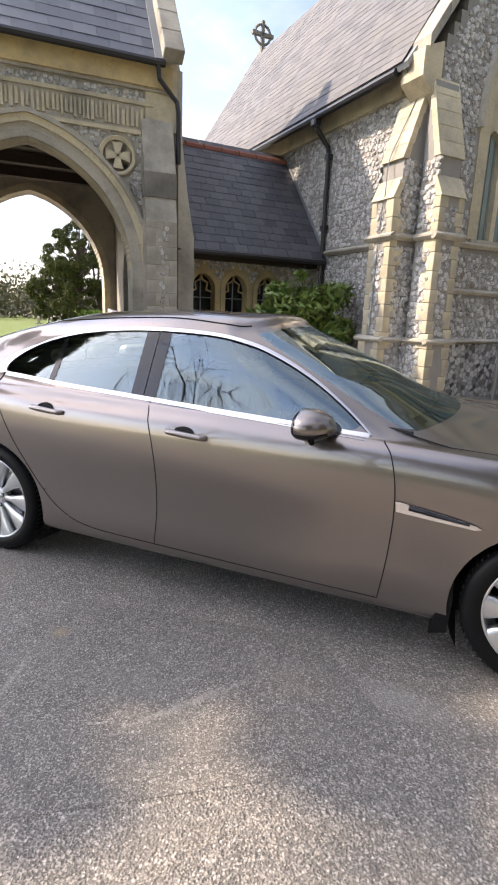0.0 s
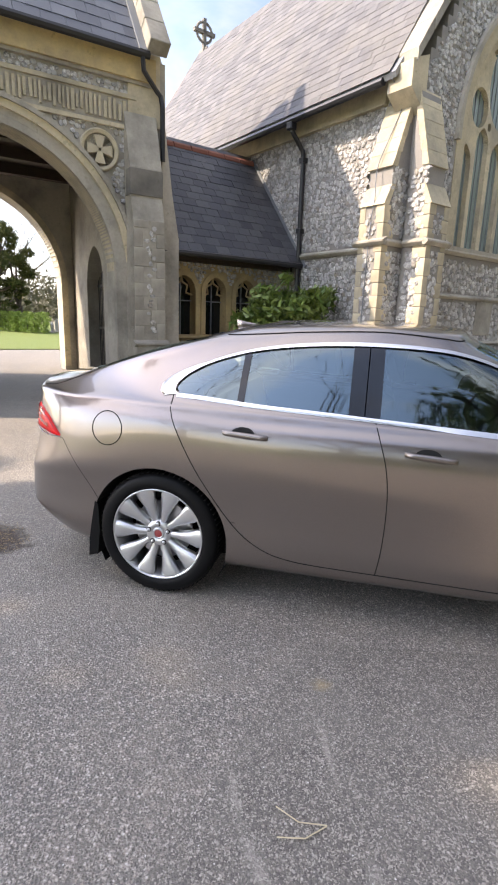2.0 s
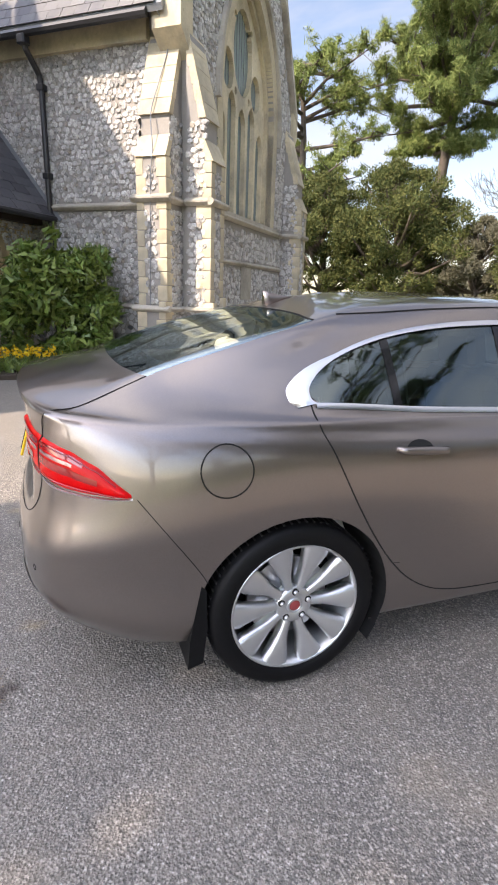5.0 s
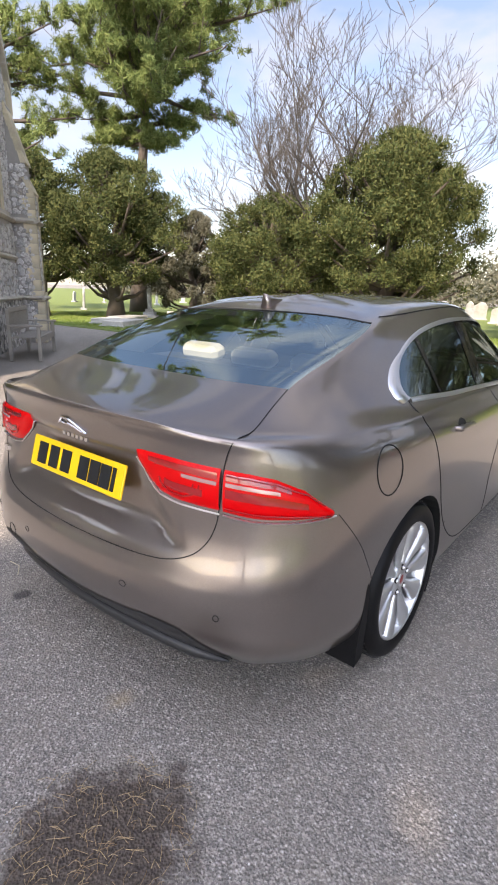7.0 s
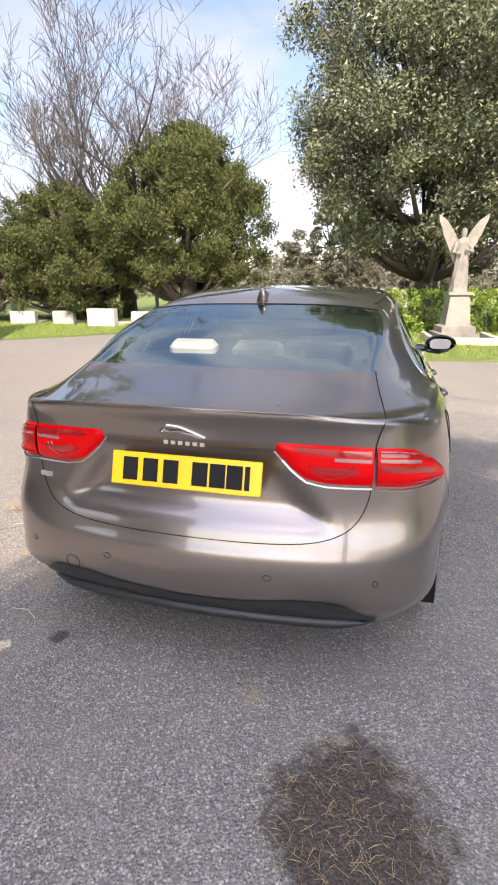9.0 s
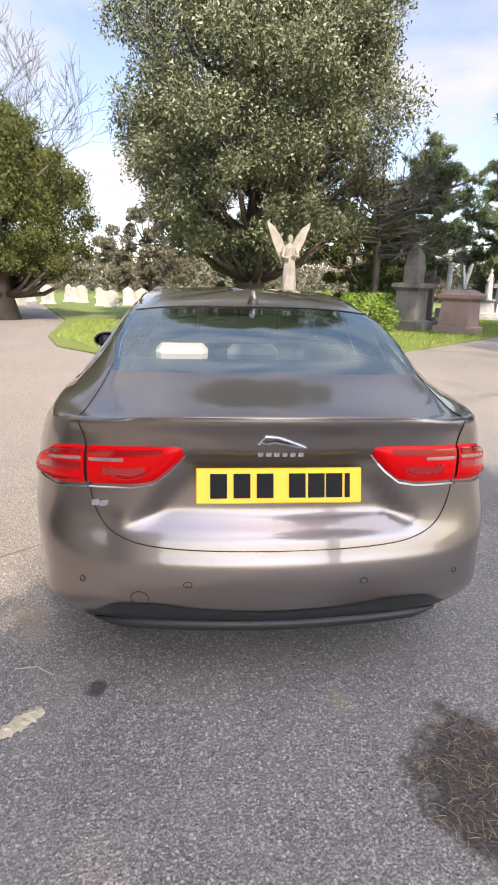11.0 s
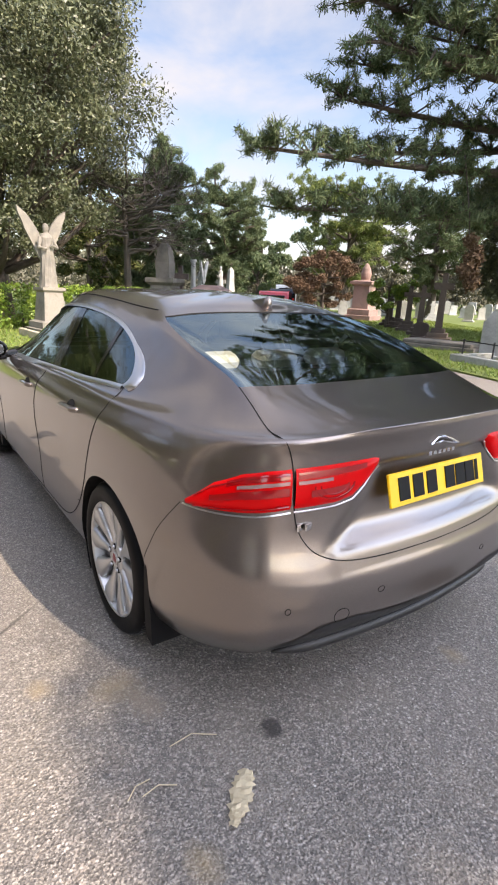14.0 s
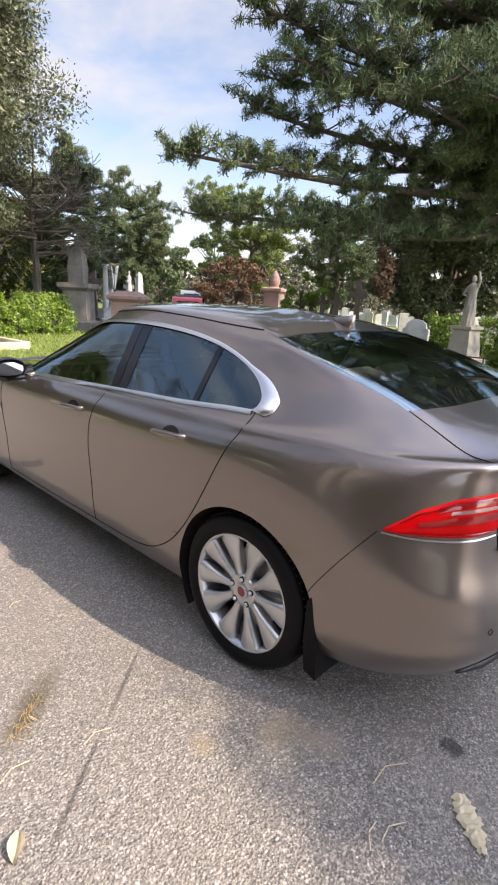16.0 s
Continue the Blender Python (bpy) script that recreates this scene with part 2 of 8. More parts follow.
for x0, y0, x1, y1 in ((-1.05, 1.07, -1.34, 1.42), (-1.30, 1.38, -1.65, 1.80)):
    c = k.mix(k.math("MULTIPLY", streak(k, co, x0, y0, x1, y1, 0.012, 0.9), 0.75), c, (0.06, 0.055, 0.048))
c = k.mix(k.math("MULTIPLY", streak(k, co, -0.92, 1.38, -1.24, 1.72, 0.075, 0.9), 0.8), c, (0.10, 0.085, 0.055))
c = k.mix(k.math("MULTIPLY", streak(k, co, -1.78, 0.93, -1.98, 0.93, 0.07, 1.2), 0.4), c, (0.34, 0.27, 0.19))
bald = spot(k, co, -2.68, -.62, .31, .26, 0.75, 0.72, 1.02)
soil = k.mix(k.ramp(k.noise(55, 5, 0.7, co), (0.35, 0.0), (0.65, 1.0)), (0.034, 0.025, 0.020), (0.095, 0.074, 0.056))
c = k.mix(bald, c, soil)
k.col(c)
k.set(k.b, "Roughness", k.ramp(agg, (0.0, 0.60), (1.0, 0.95)))
k.bump(k.math("ADD", k.voro(120, "Distance", co=co), k.noise(35, 4, 0.6, co)), 0.8, 0.006)
M["asphalt"] = k.m
k = Mat("gravelly_road", rough=0.9)
c = k.mix(k.noise(0.8, 5, 0.6), (0.27, 0.235, 0.19), (0.36, 0.31, 0.25))
k.col(k.mix(k.ramp(k.voro(90, "Color"), (0.3, 0.0), (0.9, 0.7)), c, (0.17, 0.155, 0.135)))
k.bump(k.noise(70, 5), 0.5, 0.006)
M["road"] = k.m
k = Mat("turf", rough=0.95)
c = k.mix(k.noise(0.7, 5), (0.125, 0.195, 0.032), (0.23, 0.24, 0.07))
k.col(k.mix(k.ramp(k.noise(25, 5), (0.35, 0.0), (0.7, 1.0)), c, (0.07, 0.115, 0.022)))
k.bump(k.noise(50, 5), 0.8, 0.03)
M["grass"] = k.m
k = Mat("tar", rough=0.8)
co = k.co()
c = k.mix(k.noise(1.5, 5, 0.6, co), (0.130, 0.117, 0.102), (0.182, 0.164, 0.142))
c, agg = chips(k, co, c, 0.02)
c = k.mix(k.ramp(k.noise(2.3, 5, 0.7, co), (0.45, 0.0), (0.72, 0.4)), c, (0.20, 0.185, 0.16))
c = k.mix(k.math("MULTIPLY", spot(k, co, -.517, -1.33, .05, .045, 0.8, 0.1, 1.2), 0.6), c, (0.31, 0.245, 0.13))
for x0, y0, x1, y1, wide in ((-.76, -1.78, -.67, -1.98, .03), (-.69, -1.95, -.53, -2.18, .045), (.03, -1.70, .38, -1.20, .04), (-.52, -1.48, -.41, -1.80, .03), (-.33, -1.95, -.25, -2.15, .05)):
    c = k.mix(k.math("MULTIPLY", streak(k, co, x0, y0, x1, y1, wide * 0.55, 1.6), 0.32), c, (0.40, 0.37, 0.32))
c = k.mix(k.math("MULTIPLY", streak(k, co, -.78, -1.59, -.86, -1.71, .010, 0.7), 0.8), c, (0.045, 0.042, 0.038))
k.col(c)
k.bump(k.math("ADD", k.voro(170, "Distance", co=co), k.noise(35, 4, 0.6, co)), 0.5, 0.005)
M["tar"] = k.m
k = Mat("scrap", (0.55, 0.48, 0.33), 0.8)
k.col(k.mix(k.noise(40, 5), (0.60, 0.53, 0.37), (0.36, 0.29, 0.18)))
M["scrap"] = k.m
k = Mat("earth", rough=0.95)
k.col(k.mix(k.noise(9, 6), (0.035, 0.026, 0.02), (0.085, 0.064, 0.045)))
k.bump(k.noise(40, 5), 0.7, 0.01)
M["earth"] = k.m


def leaf_mat(name, a, b, rough=0.5):
    k = Mat(name, a, rough)
    k.col(k.mix(k.island(), a, b))
    k.set(k.b, "Specular IOR Level", 0.5 if rough < 0.5 else 0.15)
    return k.m


M["straw"] = leaf_mat("dry_grass", (0.42, 0.32, 0.17), (0.22, 0.15, 0.08), 0.8)
M["blade"] = leaf_mat("grass_blade", (0.12, 0.21, 0.03), (0.26, 0.28, 0.08), 0.7)
M["pine"] = leaf_mat("pine_needles", (0.085, 0.13, 0.035), (0.23, 0.26, 0.085), 0.7)
M["pine_dark"] = leaf_mat("dark_pine_needles", (0.06, 0.10, 0.048), (0.17, 0.20, 0.10), 0.7)
M["yew"] = leaf_mat("yew_needles", (0.026, 0.046, 0.014), (0.125, 0.130, 0.042), 0.75)
M["holm"] = leaf_mat("evergreen_oak_leaves", (0.060, 0.076, 0.034), (0.185, 0.20, 0.105), 0.45)
M["laurel"] = leaf_mat("laurel_leaves", (0.06, 0.12, 0.02), (0.20, 0.26, 0.06), 0.35)
M["hedge"] = leaf_mat("hedge_leaves", (0.09, 0.17, 0.02), (0.24, 0.33, 0.04), 0.45)
M["rust"] = leaf_mat("dead_fronds", (0.11, 0.070, 0.042), (0.17, 0.112, 0.070), 0.8)
# scrub greyed and flattened: distance haze mixed into the leaf colour
M["scrub"] = leaf_mat("far_scrub", (0.100, 0.100, 0.066), (0.150, 0.140, 0.098), 0.9)
M["flower"] = leaf_mat("yellow_petals", (0.85, 0.50, 0.02), (0.80, 0.62, 0.05), 0.6)
k = Mat("bark", rough=0.9)
k.col(k.mix(k.noise(18, 6, 0.7), (0.045, 0.035, 0.028), (0.13, 0.105, 0.08)))
k.bump(k.noise(30, 6), 0.9, 0.03)
M["bark"] = k.m
k = Mat("grey_bark", rough=0.9)
k.col(k.mix(k.noise(12, 6, 0.7), (0.042, 0.036, 0.030), (0.100, 0.087, 0.070)))
M["twig"] = k.m

# car surfaces
k = Mat("metallic_paint", (0.150, 0.125, 0.108), 0.29, 0.86, coat_weight=1.0, coat_ior=1.6, coat_roughness=0.03)
flake = k.voro(900, "Color")
k.col(k.mix(flake, (0.180, 0.152, 0.136), (0.255, 0.218, 0.197)))
M["paint"] = k.m
M["chrome"] = Mat("chrome", (0.78, 0.78, 0.80), 0.12, 1.0).m
M["satin"] = Mat("satin_chrome", (0.72, 0.72, 0.73), 0.30, 1.0).m
k = Mat("alloy", (0.62, 0.63, 0.64), 0.33, 0.85)
M["alloy"] = k.m
k = Mat("tyre_rubber", (0.006, 0.006, 0.0065), 0.5, specular_ior_level=0.14)
k.bump(k.noise(45, 4), 0.15, 0.003)
M["rubber"] = k.m
M["black"] = Mat("black_plastic", (0.016, 0.016, 0.017), 0.45).m
M["gloss"] = Mat("gloss_black", (0.008, 0.008, 0.009), 0.08).m
M["gap"] = Mat("panel_gap", (0.004, 0.004, 0.004), 0.9).m
M["redlens"] = Mat("red_lens", (0.60, 0.001, 0.002), 0.35, 0.0, coat_weight=0.15, specular_ior_level=0.12).m
M["reddark"] = Mat("deep_red_lens", (0.30, 0.004, 0.006), 0.12, 0.0, coat_weight=1.0).m
M["clear"] = Mat("clear_lens", (0.42, 0.26, 0.25), 0.15, 0.4, coat_weight=0.6).m
M["cream"] = Mat("cream_leather", (0.80, 0.76, 0.66), 0.5).m
M["trim"] = Mat("dark_interior", (0.03, 0.03, 0.032), 0.7).m
M["lining"] = Mat("pale_headlining", (0.42, 0.40, 0.36), 0.9).m
M["yellow"] = Mat("reflective_yellow", (0.88, 0.52, 0.005), 0.35).m
M["badge_red"] = Mat("red_badge", (0.30, 0.05, 0.05), 0.3).m
M["whitepaint"] = Mat("white_paint", (0.78, 0.78, 0.76), 0.4).m
M["vanred"] = Mat("red_van_paint", (0.50, 0.015, 0.02), 0.3, 0.0, coat_weight=0.6).m


def glass_mat(name, tint, gloss=1.0, ior=1.5):
    m = bpy.data.materials.new(name)
    m.use_nodes = True
    t = m.node_tree
    t.nodes.remove(t.nodes["Principled BSDF"])
    f, a, g, x = (t.nodes.new("ShaderNode" + s) for s in ("Fresnel", "BsdfTransparent", "BsdfGlossy", "MixShader"))
    f.inputs["IOR"].default_value = ior
    a.inputs["Color"].default_value = (*tint, 1)
    g.inputs["Color"].default_value, g.inputs["Roughness"].default_value = (0.78 * gloss, 0.95 * gloss, gloss, 1), 0.02
    t.links.new(f.outputs[0], x.inputs[0]), t.links.new(a.outputs[0], x.inputs[1]), t.links.new(g.outputs[0], x.inputs[2])
    t.links.new(x.outputs[0], t.nodes["Material Output"].inputs["Surface"])
    return m


M["glass"] = glass_mat("tinted_car_glass", (0.40, 0.50, 0.50), 1.0, 2.3)
M["glass_clear"] = glass_mat("pale_car_glass", (0.70, 0.80, 0.80), 1.0, 4.4)
M["mirror"] = Mat("mirror_glass", (0.45, 0.48, 0.52), 0.02, 1.0).m
k = Mat("leaded_glass", (0.10, 0.14, 0.135), 0.22)
k.col(k.mix(k.noise(2.5, 4), (0.15, 0.20, 0.19), (0.34, 0.40, 0.37)))
k.bump(k.noise(9, 3), 0.15, 0.02)
M["leaded"] = k.m
M["darkglass"] = Mat("dark_quarry_glass", (0.012, 0.014, 0.016), 0.15).m


# ---- building helpers ----
I4 = Matrix.Identity(4)


def thing(name, label, category, m=I4, group="", kind=""):
    o = new(name)
    o.matrix_world = m
    return tagged(o, label, category, group, kind)


def link_mesh(name, bm, material, smooth=False):
    me = bpy.data.meshes.new(name)
    bmesh.ops.recalc_face_normals(bm, faces=bm.faces)
    bm.to_mesh(me), bm.free()
    for mm in material if isinstance(material, (list, tuple)) else (material,):
        me.materials.append(mm)
    if smooth:
        me.shade_smooth()
    return me


def part(name, bm, material, parent, label="", smooth=False, m=None):
    o = new(name, link_mesh(name, bm, material, smooth))
    o.parent = parent
    if m is not None:
        o.matrix_local = m
    return tagged(o, label)


def share(name, me, parent, m):
    o = new(name, me)
    o.parent = parent
    o.matrix_local = m
    return o


def solo(name, bm, material, label, category, m=I4, group="", kind="", smooth=False):
    o = new(name, link_mesh(name, bm, material, smooth))
    o.matrix_world = m
    return tagged(o, label, category, group, kind)


def add_box(bm, x0, x1, y0, y1, z0, z1, bevel=0.0, m=None):
    vs = [bm.verts.new((x, y, z)) for x in (x0, x1) for y in (y0, y1) for z in (z0, z1)]
    fs = [bm.faces.new([vs[k] for k in q]) for q in ((0, 1, 3, 2), (4, 6, 7, 5), (0, 4, 5, 1), (2, 3, 7, 6), (0, 2, 6, 4), (1, 5, 7, 3))]
    if bevel:
        bmesh.ops.bevel(bm, geom=list({e for f in fs for e in f.edges}), offset=bevel, segments=1, affect="EDGES")
    if m is not None:
        bmesh.ops.transform(bm, matrix=m, verts=[v for v in vs if v.is_valid])
    return bm


def bx(x0, x1, y0, y1, z0, z1, bevel=0.0):
    return add_box(bmesh.new(), x0, x1, y0, y1, z0, z1, bevel)


def add_prism(bm, pts, y0, y1):
    """Polygon in x, z pushed from y0 to y1."""
    a = [bm.verts.new((x, y0, z)) for x, z in pts]
    b = [bm.verts.new((x, y1, z)) for x, z in pts]
    bm.faces.new(a), bm.faces.new(b[::-1])
    for q in range(len(a)):
        bm.faces.new((a[q], a[q - 1], b[q - 1], b[q]))
    return bm


def prism(pts, y0, y1):
    return add_prism(bmesh.new(), pts, y0, y1)


def add_tube(bm, pts, r, sides=8, closed=False, taper=None):
    """A round bar along points; r one radius or one a point."""
    pts = [Vector(p) for p in pts]
    n = len(pts)
    rings = []
    up = None
    for q in range(n):
        a, b = pts[q - 1] if q or closed else pts[0], pts[(q + 1) % n] if q < n - 1 or closed else pts[-1]
        d = (b - a).normalized()
        if up is None:
            up = d.orthogonal().normalized()
        else:
            up = (up - d * up.dot(d)).normalized() if (up - d * up.dot(d)).length > 1e-6 else d.orthogonal().normalized()
        side = d.cross(up)
        rr = r[q] if isinstance(r, (list, tuple)) else r
        rings.append([bm.verts.new(pts[q] + (up * math.cos(t) + side * math.sin(t)) * rr) for t in (2 * math.pi * s / sides for s in range(sides))])
    for q in range(n if closed else n - 1):
        A, B = rings[q], rings[(q + 1) % n]
        for s in range(sides):
            bm.faces.new((A[s], A[s - 1], B[s - 1], B[s]))
    if not closed:
        bm.faces.new(rings[0]), bm.faces.new(rings[-1][::-1])
    return bm


def tube(pts, r, sides=8, closed=False):
    return add_tube(bmesh.new(), pts, r, sides, closed)


def add_lathe(bm, prof, n=32, axis="z", cap=True):
    """Turn a profile of (radius, height) about an axis."""
    rings = []
    for r, h in prof:
        ring = []
        for s in range(n):
            c, d = math.cos(2 * math.pi * s / n) * r, math.sin(2 * math.pi * s / n) * r
            ring.append(bm.verts.new((c, d, h) if axis == "z" else (c, h, d)))
        rings.append(ring)
    for A, B in zip(rings, rings[1:]):
        for s in range(n):
            bm.faces.new((A[s], A[s - 1], B[s - 1], B[s]))
    for R in (rings[0], rings[-1]):
        if cap and (R[0].co - R[n // 2].co).length > 1e-5:
            bm.faces.new(R)
    bmesh.ops.remove_doubles(bm, verts=bm.verts, dist=1e-6)
    return bm


def lathe(prof, n=32, axis="z", cap=True):
    return add_lathe(bmesh.new(), prof, n, axis, cap)


def catmull(P, per, closed=False):
    """A smooth line through points."""
    P = [Vector(p) for p in P]
    out = []
    n = len(P)
    for q in range(n if closed else n - 1):
        a, b, c, d = (P[(q + e) % n] if closed else P[max(0, min(n - 1, q + e))] for e in (-1, 0, 1, 2))
        for s in range(per):
            t = s / per
            out.append(0.5 * (2 * b + (c - a) * t + (2 * a - 5 * b + 4 * c - d) * t * t + (3 * b - a - 3 * c + d) * t ** 3))
    if not closed:
        out.append(P[-1])
    return out
# ---- setting: ground ----
RNG = random.Random(5)
CH = pose(0, 0, 0, 0, 0, 50)      # chapel: x along the gable, y into the depth
GA = pose(0, 0, 0, 0, 0, 45)      # gateway


def sheet_xy(pts, z, cell=None):
    bm = bmesh.new()
    bm.faces.new([bm.verts.new((x, y, z)) for x, y in pts])
    bmesh.ops.triangulate(bm, faces=bm.faces)
    return bm


solo("ground", bx(-500, 500, -500, 500, -1, 0), M["asphalt"], "worn grey asphalt with pale chippings", "", kind="structure")


def slab(name, pts, z0, z1, mat_, label):
    bm = bmesh.new()
    a = [bm.verts.new((x, y, z0)) for x, y in pts]
    b = [bm.verts.new((x, y, z1)) for x, y in pts]
    bm.faces.new(b)
    for q in range(len(a)):
        bm.faces.new((a[q - 1], a[q], b[q], b[q - 1]))
    bmesh.ops.triangulate(bm, faces=[f for f in bm.faces if len(f.verts) > 4])
    return solo(name, bm, mat_, label, "", kind="structure")


LAWN_E = [(6.7, 2.2), (6.5, -.5), (6.9, -3.2), (8.6, -5.2), (11.5, -8.3), (15.0, -11.6), (22, -17.5), (34, -27), (80, -62), (140, -60), (140, 20), (60, 24), (30, 10), (16, 5.2), (10.2, 4.2), (8, 3.4)]
slab("lawn_east", LAWN_E, -.02, .035, M["grass"], "mown green turf beside the road")
LAWN_N = [(7.8, 9.6), (9.6, 7.9), (12, 6.7), (20, 9.6), (60, 27), (140, 40), (140, 140), (20, 140), (13, 60), (8.2, 24), (6.9, 15.5), (7.0, 11.5)]
slab("lawn_north", LAWN_N, -.02, .035, M["grass"], "mown green turf under the trees")
LAWN_S = [(1.3, -7.3), (4.2, -8.1), (7.5, -10.2), (13.2, -15.4), (18, -19.7), (30, -29.5), (76, -66), (110, -140), (-60, -140), (-60, -9), (-8, -6.6), (-3, -6.7)]
slab("lawn_south", LAWN_S, -.02, .035, M["grass"], "mown green turf with graves")
LAWN_W = [(-14.5, 12.2), (-12.0, 14.6), (-14, 18), (-22, 30), (-40, 60), (-90, 60), (-90, 20), (-40, 14.5)]
slab("lawn_west", LAWN_W, -.02, .035, M["grass"], "mown green turf beyond the gateway")
slab("far_road", [(14.6, -12.6), (22, -18.6), (34, -28), (80, -63), (77, -66), (31, -29.2), (18.8, -19.3), (14, -15.2)], -.02, .012, M["road"], "pale sunlit gravelly road")
slab("bed", [(-3.85, 6.75), (-2.15, 7.95), (-.70, 6.55), (-1.05, 5.95), (-3.5, 6.05)], -.02, .07, M["earth"], "dark planted bed along the wall")


# a patch of fresher tar, the bald earthy spot and pale scuffs
solo("tar_patch", sheet_xy([(-.62, -1.08), (.52, -.88), (.93, -1.30), (.60, -1.62), (-.10, -2.1), (-.55, -2.6), (-.95, -2.6)], .0015), M["tar"], "darker patch of newer tar", "", kind="structure")
# dry grass on the bald spot, twigs and a torn scrap
bm = bmesh.new()
r = random.Random(9)
for q in range(330):
    a, d = r.uniform(0, 6.28), .30 * r.random() ** .6
    x, y, h, L = -2.68 + d * math.cos(a), -.60 + d * math.sin(a) * .85, r.uniform(0, 6.28), r.uniform(.012, .055)
    z = .001 + r.uniform(0, .010)
    add_tube(bm, [(x, y, z), (x + L * .5 * math.cos(h), y + L * .5 * math.sin(h), z + .006), (x + L * math.cos(h + .15), y + L * math.sin(h + .15), z)], .0007, 3)
solo("dry_grass", bm, M["straw"], "scattered dry grass stems on bare earth", "grass", kind="stuff")
for x0, y0, x1, y1 in ((-.44, -1.91, -.59, -1.89), (-.44, -1.912, -.57, -1.98), (-1.36, 1.51, -1.36, 1.41), (-2.09, .94, -2.13, .79), (-2.20, 1.08, -2.22, .98), (-1.32, 1.76, -1.30, 1.66), (-.45, 1.38, -.43, 1.32), (-2.19, 1.12, -2.16, 1.04)):
    u, w = (x1 - x0) * .16, (y1 - y0) * .16
    solo("dry_stem", tube([(x0, y0, .005), ((x0 + x1) / 2 - w, (y0 + y1) / 2 + u, .009), (x1, y1, .005)], .0020, 5), M["scrap"], "thin dry pale stem on the asphalt", "stem", group="dry stems")
bm = bmesh.new()
r = random.Random(31)
for q in range(70):
    d, e = r.uniform(-1, 1), r.gauss(0, .016)
    x, y, h, L = -1.13 - .055 * d + e, 1.60 + .06 * d - e, r.uniform(0, 6.28), r.uniform(.015, .05)
    add_tube(bm, [(x, y, .001), (x + L * .5 * math.cos(h), y + L * .5 * math.sin(h), .012 + r.uniform(0, .012)), (x + L * math.cos(h + .3), y + L * math.sin(h + .3), .003)], .0010, 3)
solo("dry_moss", bm, M["straw"], "tuft of dry straw-coloured moss in a worn hollow", "moss", kind="stuff")
bm = bmesh.new()
spine = [(-1.50 - .07 * q / 6, 1.775 + .045 * q / 6, .006 + .009 * math.sin(math.pi * q / 6)) for q in range(7)]
wing = []
for q, (x, y, z) in enumerate(spine):
    w = .022 * math.sin(math.pi * (.08 + .84 * q / 6))
    wing.append([bm.verts.new((x - .55 * w * e, y - .85 * w * e, z + .010 * abs(e) - (.006 if e == 0 else 0))) for e in (-1, -.5, 0, .5, 1)])
for A, B in zip(wing, wing[1:]):
    for e in range(4):
        bm.faces.new((A[e], A[e + 1], B[e + 1], B[e]))
solo("fallen_leaf", bm, M["scrap"], "small curled cream dead leaf lying on asphalt", "leaf")
bm = bmesh.new()
r = random.Random(12)
rows = []
for s in range(19):
    t = s / 18
    w = .030 * math.sin(math.pi * min(1, t * .80 + .16)) ** .8 + .004
    cx, cy = -2.295 - .12 * t, .78 + .13 * t
    row = []
    for e in (-1, -.6, -.2, .2, .6, 1):
        w2 = w * (r.uniform(.55, 1.25) if abs(e) == 1 else 1)
        row.append(bm.verts.new((cx + w2 * e * .75 + r.uniform(-.003, .003), cy + w2 * e * .66 + r.uniform(-.003, .003), .004 + .010 * (1 - e * e) * r.uniform(.2, 1) + r.uniform(0, .004))))
    rows.append(row)
for A, B in zip(rows, rows[1:]):
    for e in range(5):
        bm.faces.new((A[e], A[e + 1], B[e + 1], B[e]))
solo("paper_scrap", bm, M["scrap"], "torn crumpled cream scrap lying on asphalt", "scrap")


# ---- flint and stone work ----
def flint_mesh(seed, size=.055):
    r = random.Random(seed)
    n = 7
    bm = bmesh.new()
    a = [2 * math.pi * (q + r.uniform(-.3, .3)) / n for q in range(n)]
    rad = [size * r.uniform(.72, 1.12) for _ in range(n)]
    o = [bm.verts.new((rad[q] * math.cos(a[q]), .004, rad[q] * math.sin(a[q]))) for q in range(n)]
    i = [bm.verts.new((rad[q] * .72 * math.cos(a[q]), -.018 + r.uniform(-.006, .006), rad[q] * .72 * math.sin(a[q]))) for q in range(n)]
    for q in range(n):
        bm.faces.new((o[q - 1], o[q], i[q], i[q - 1]))
    bm.faces.new(i)
    return bm


FLINTS = [link_mesh("flint", flint_mesh(q), M["flint_one"]) for q in range(8)]


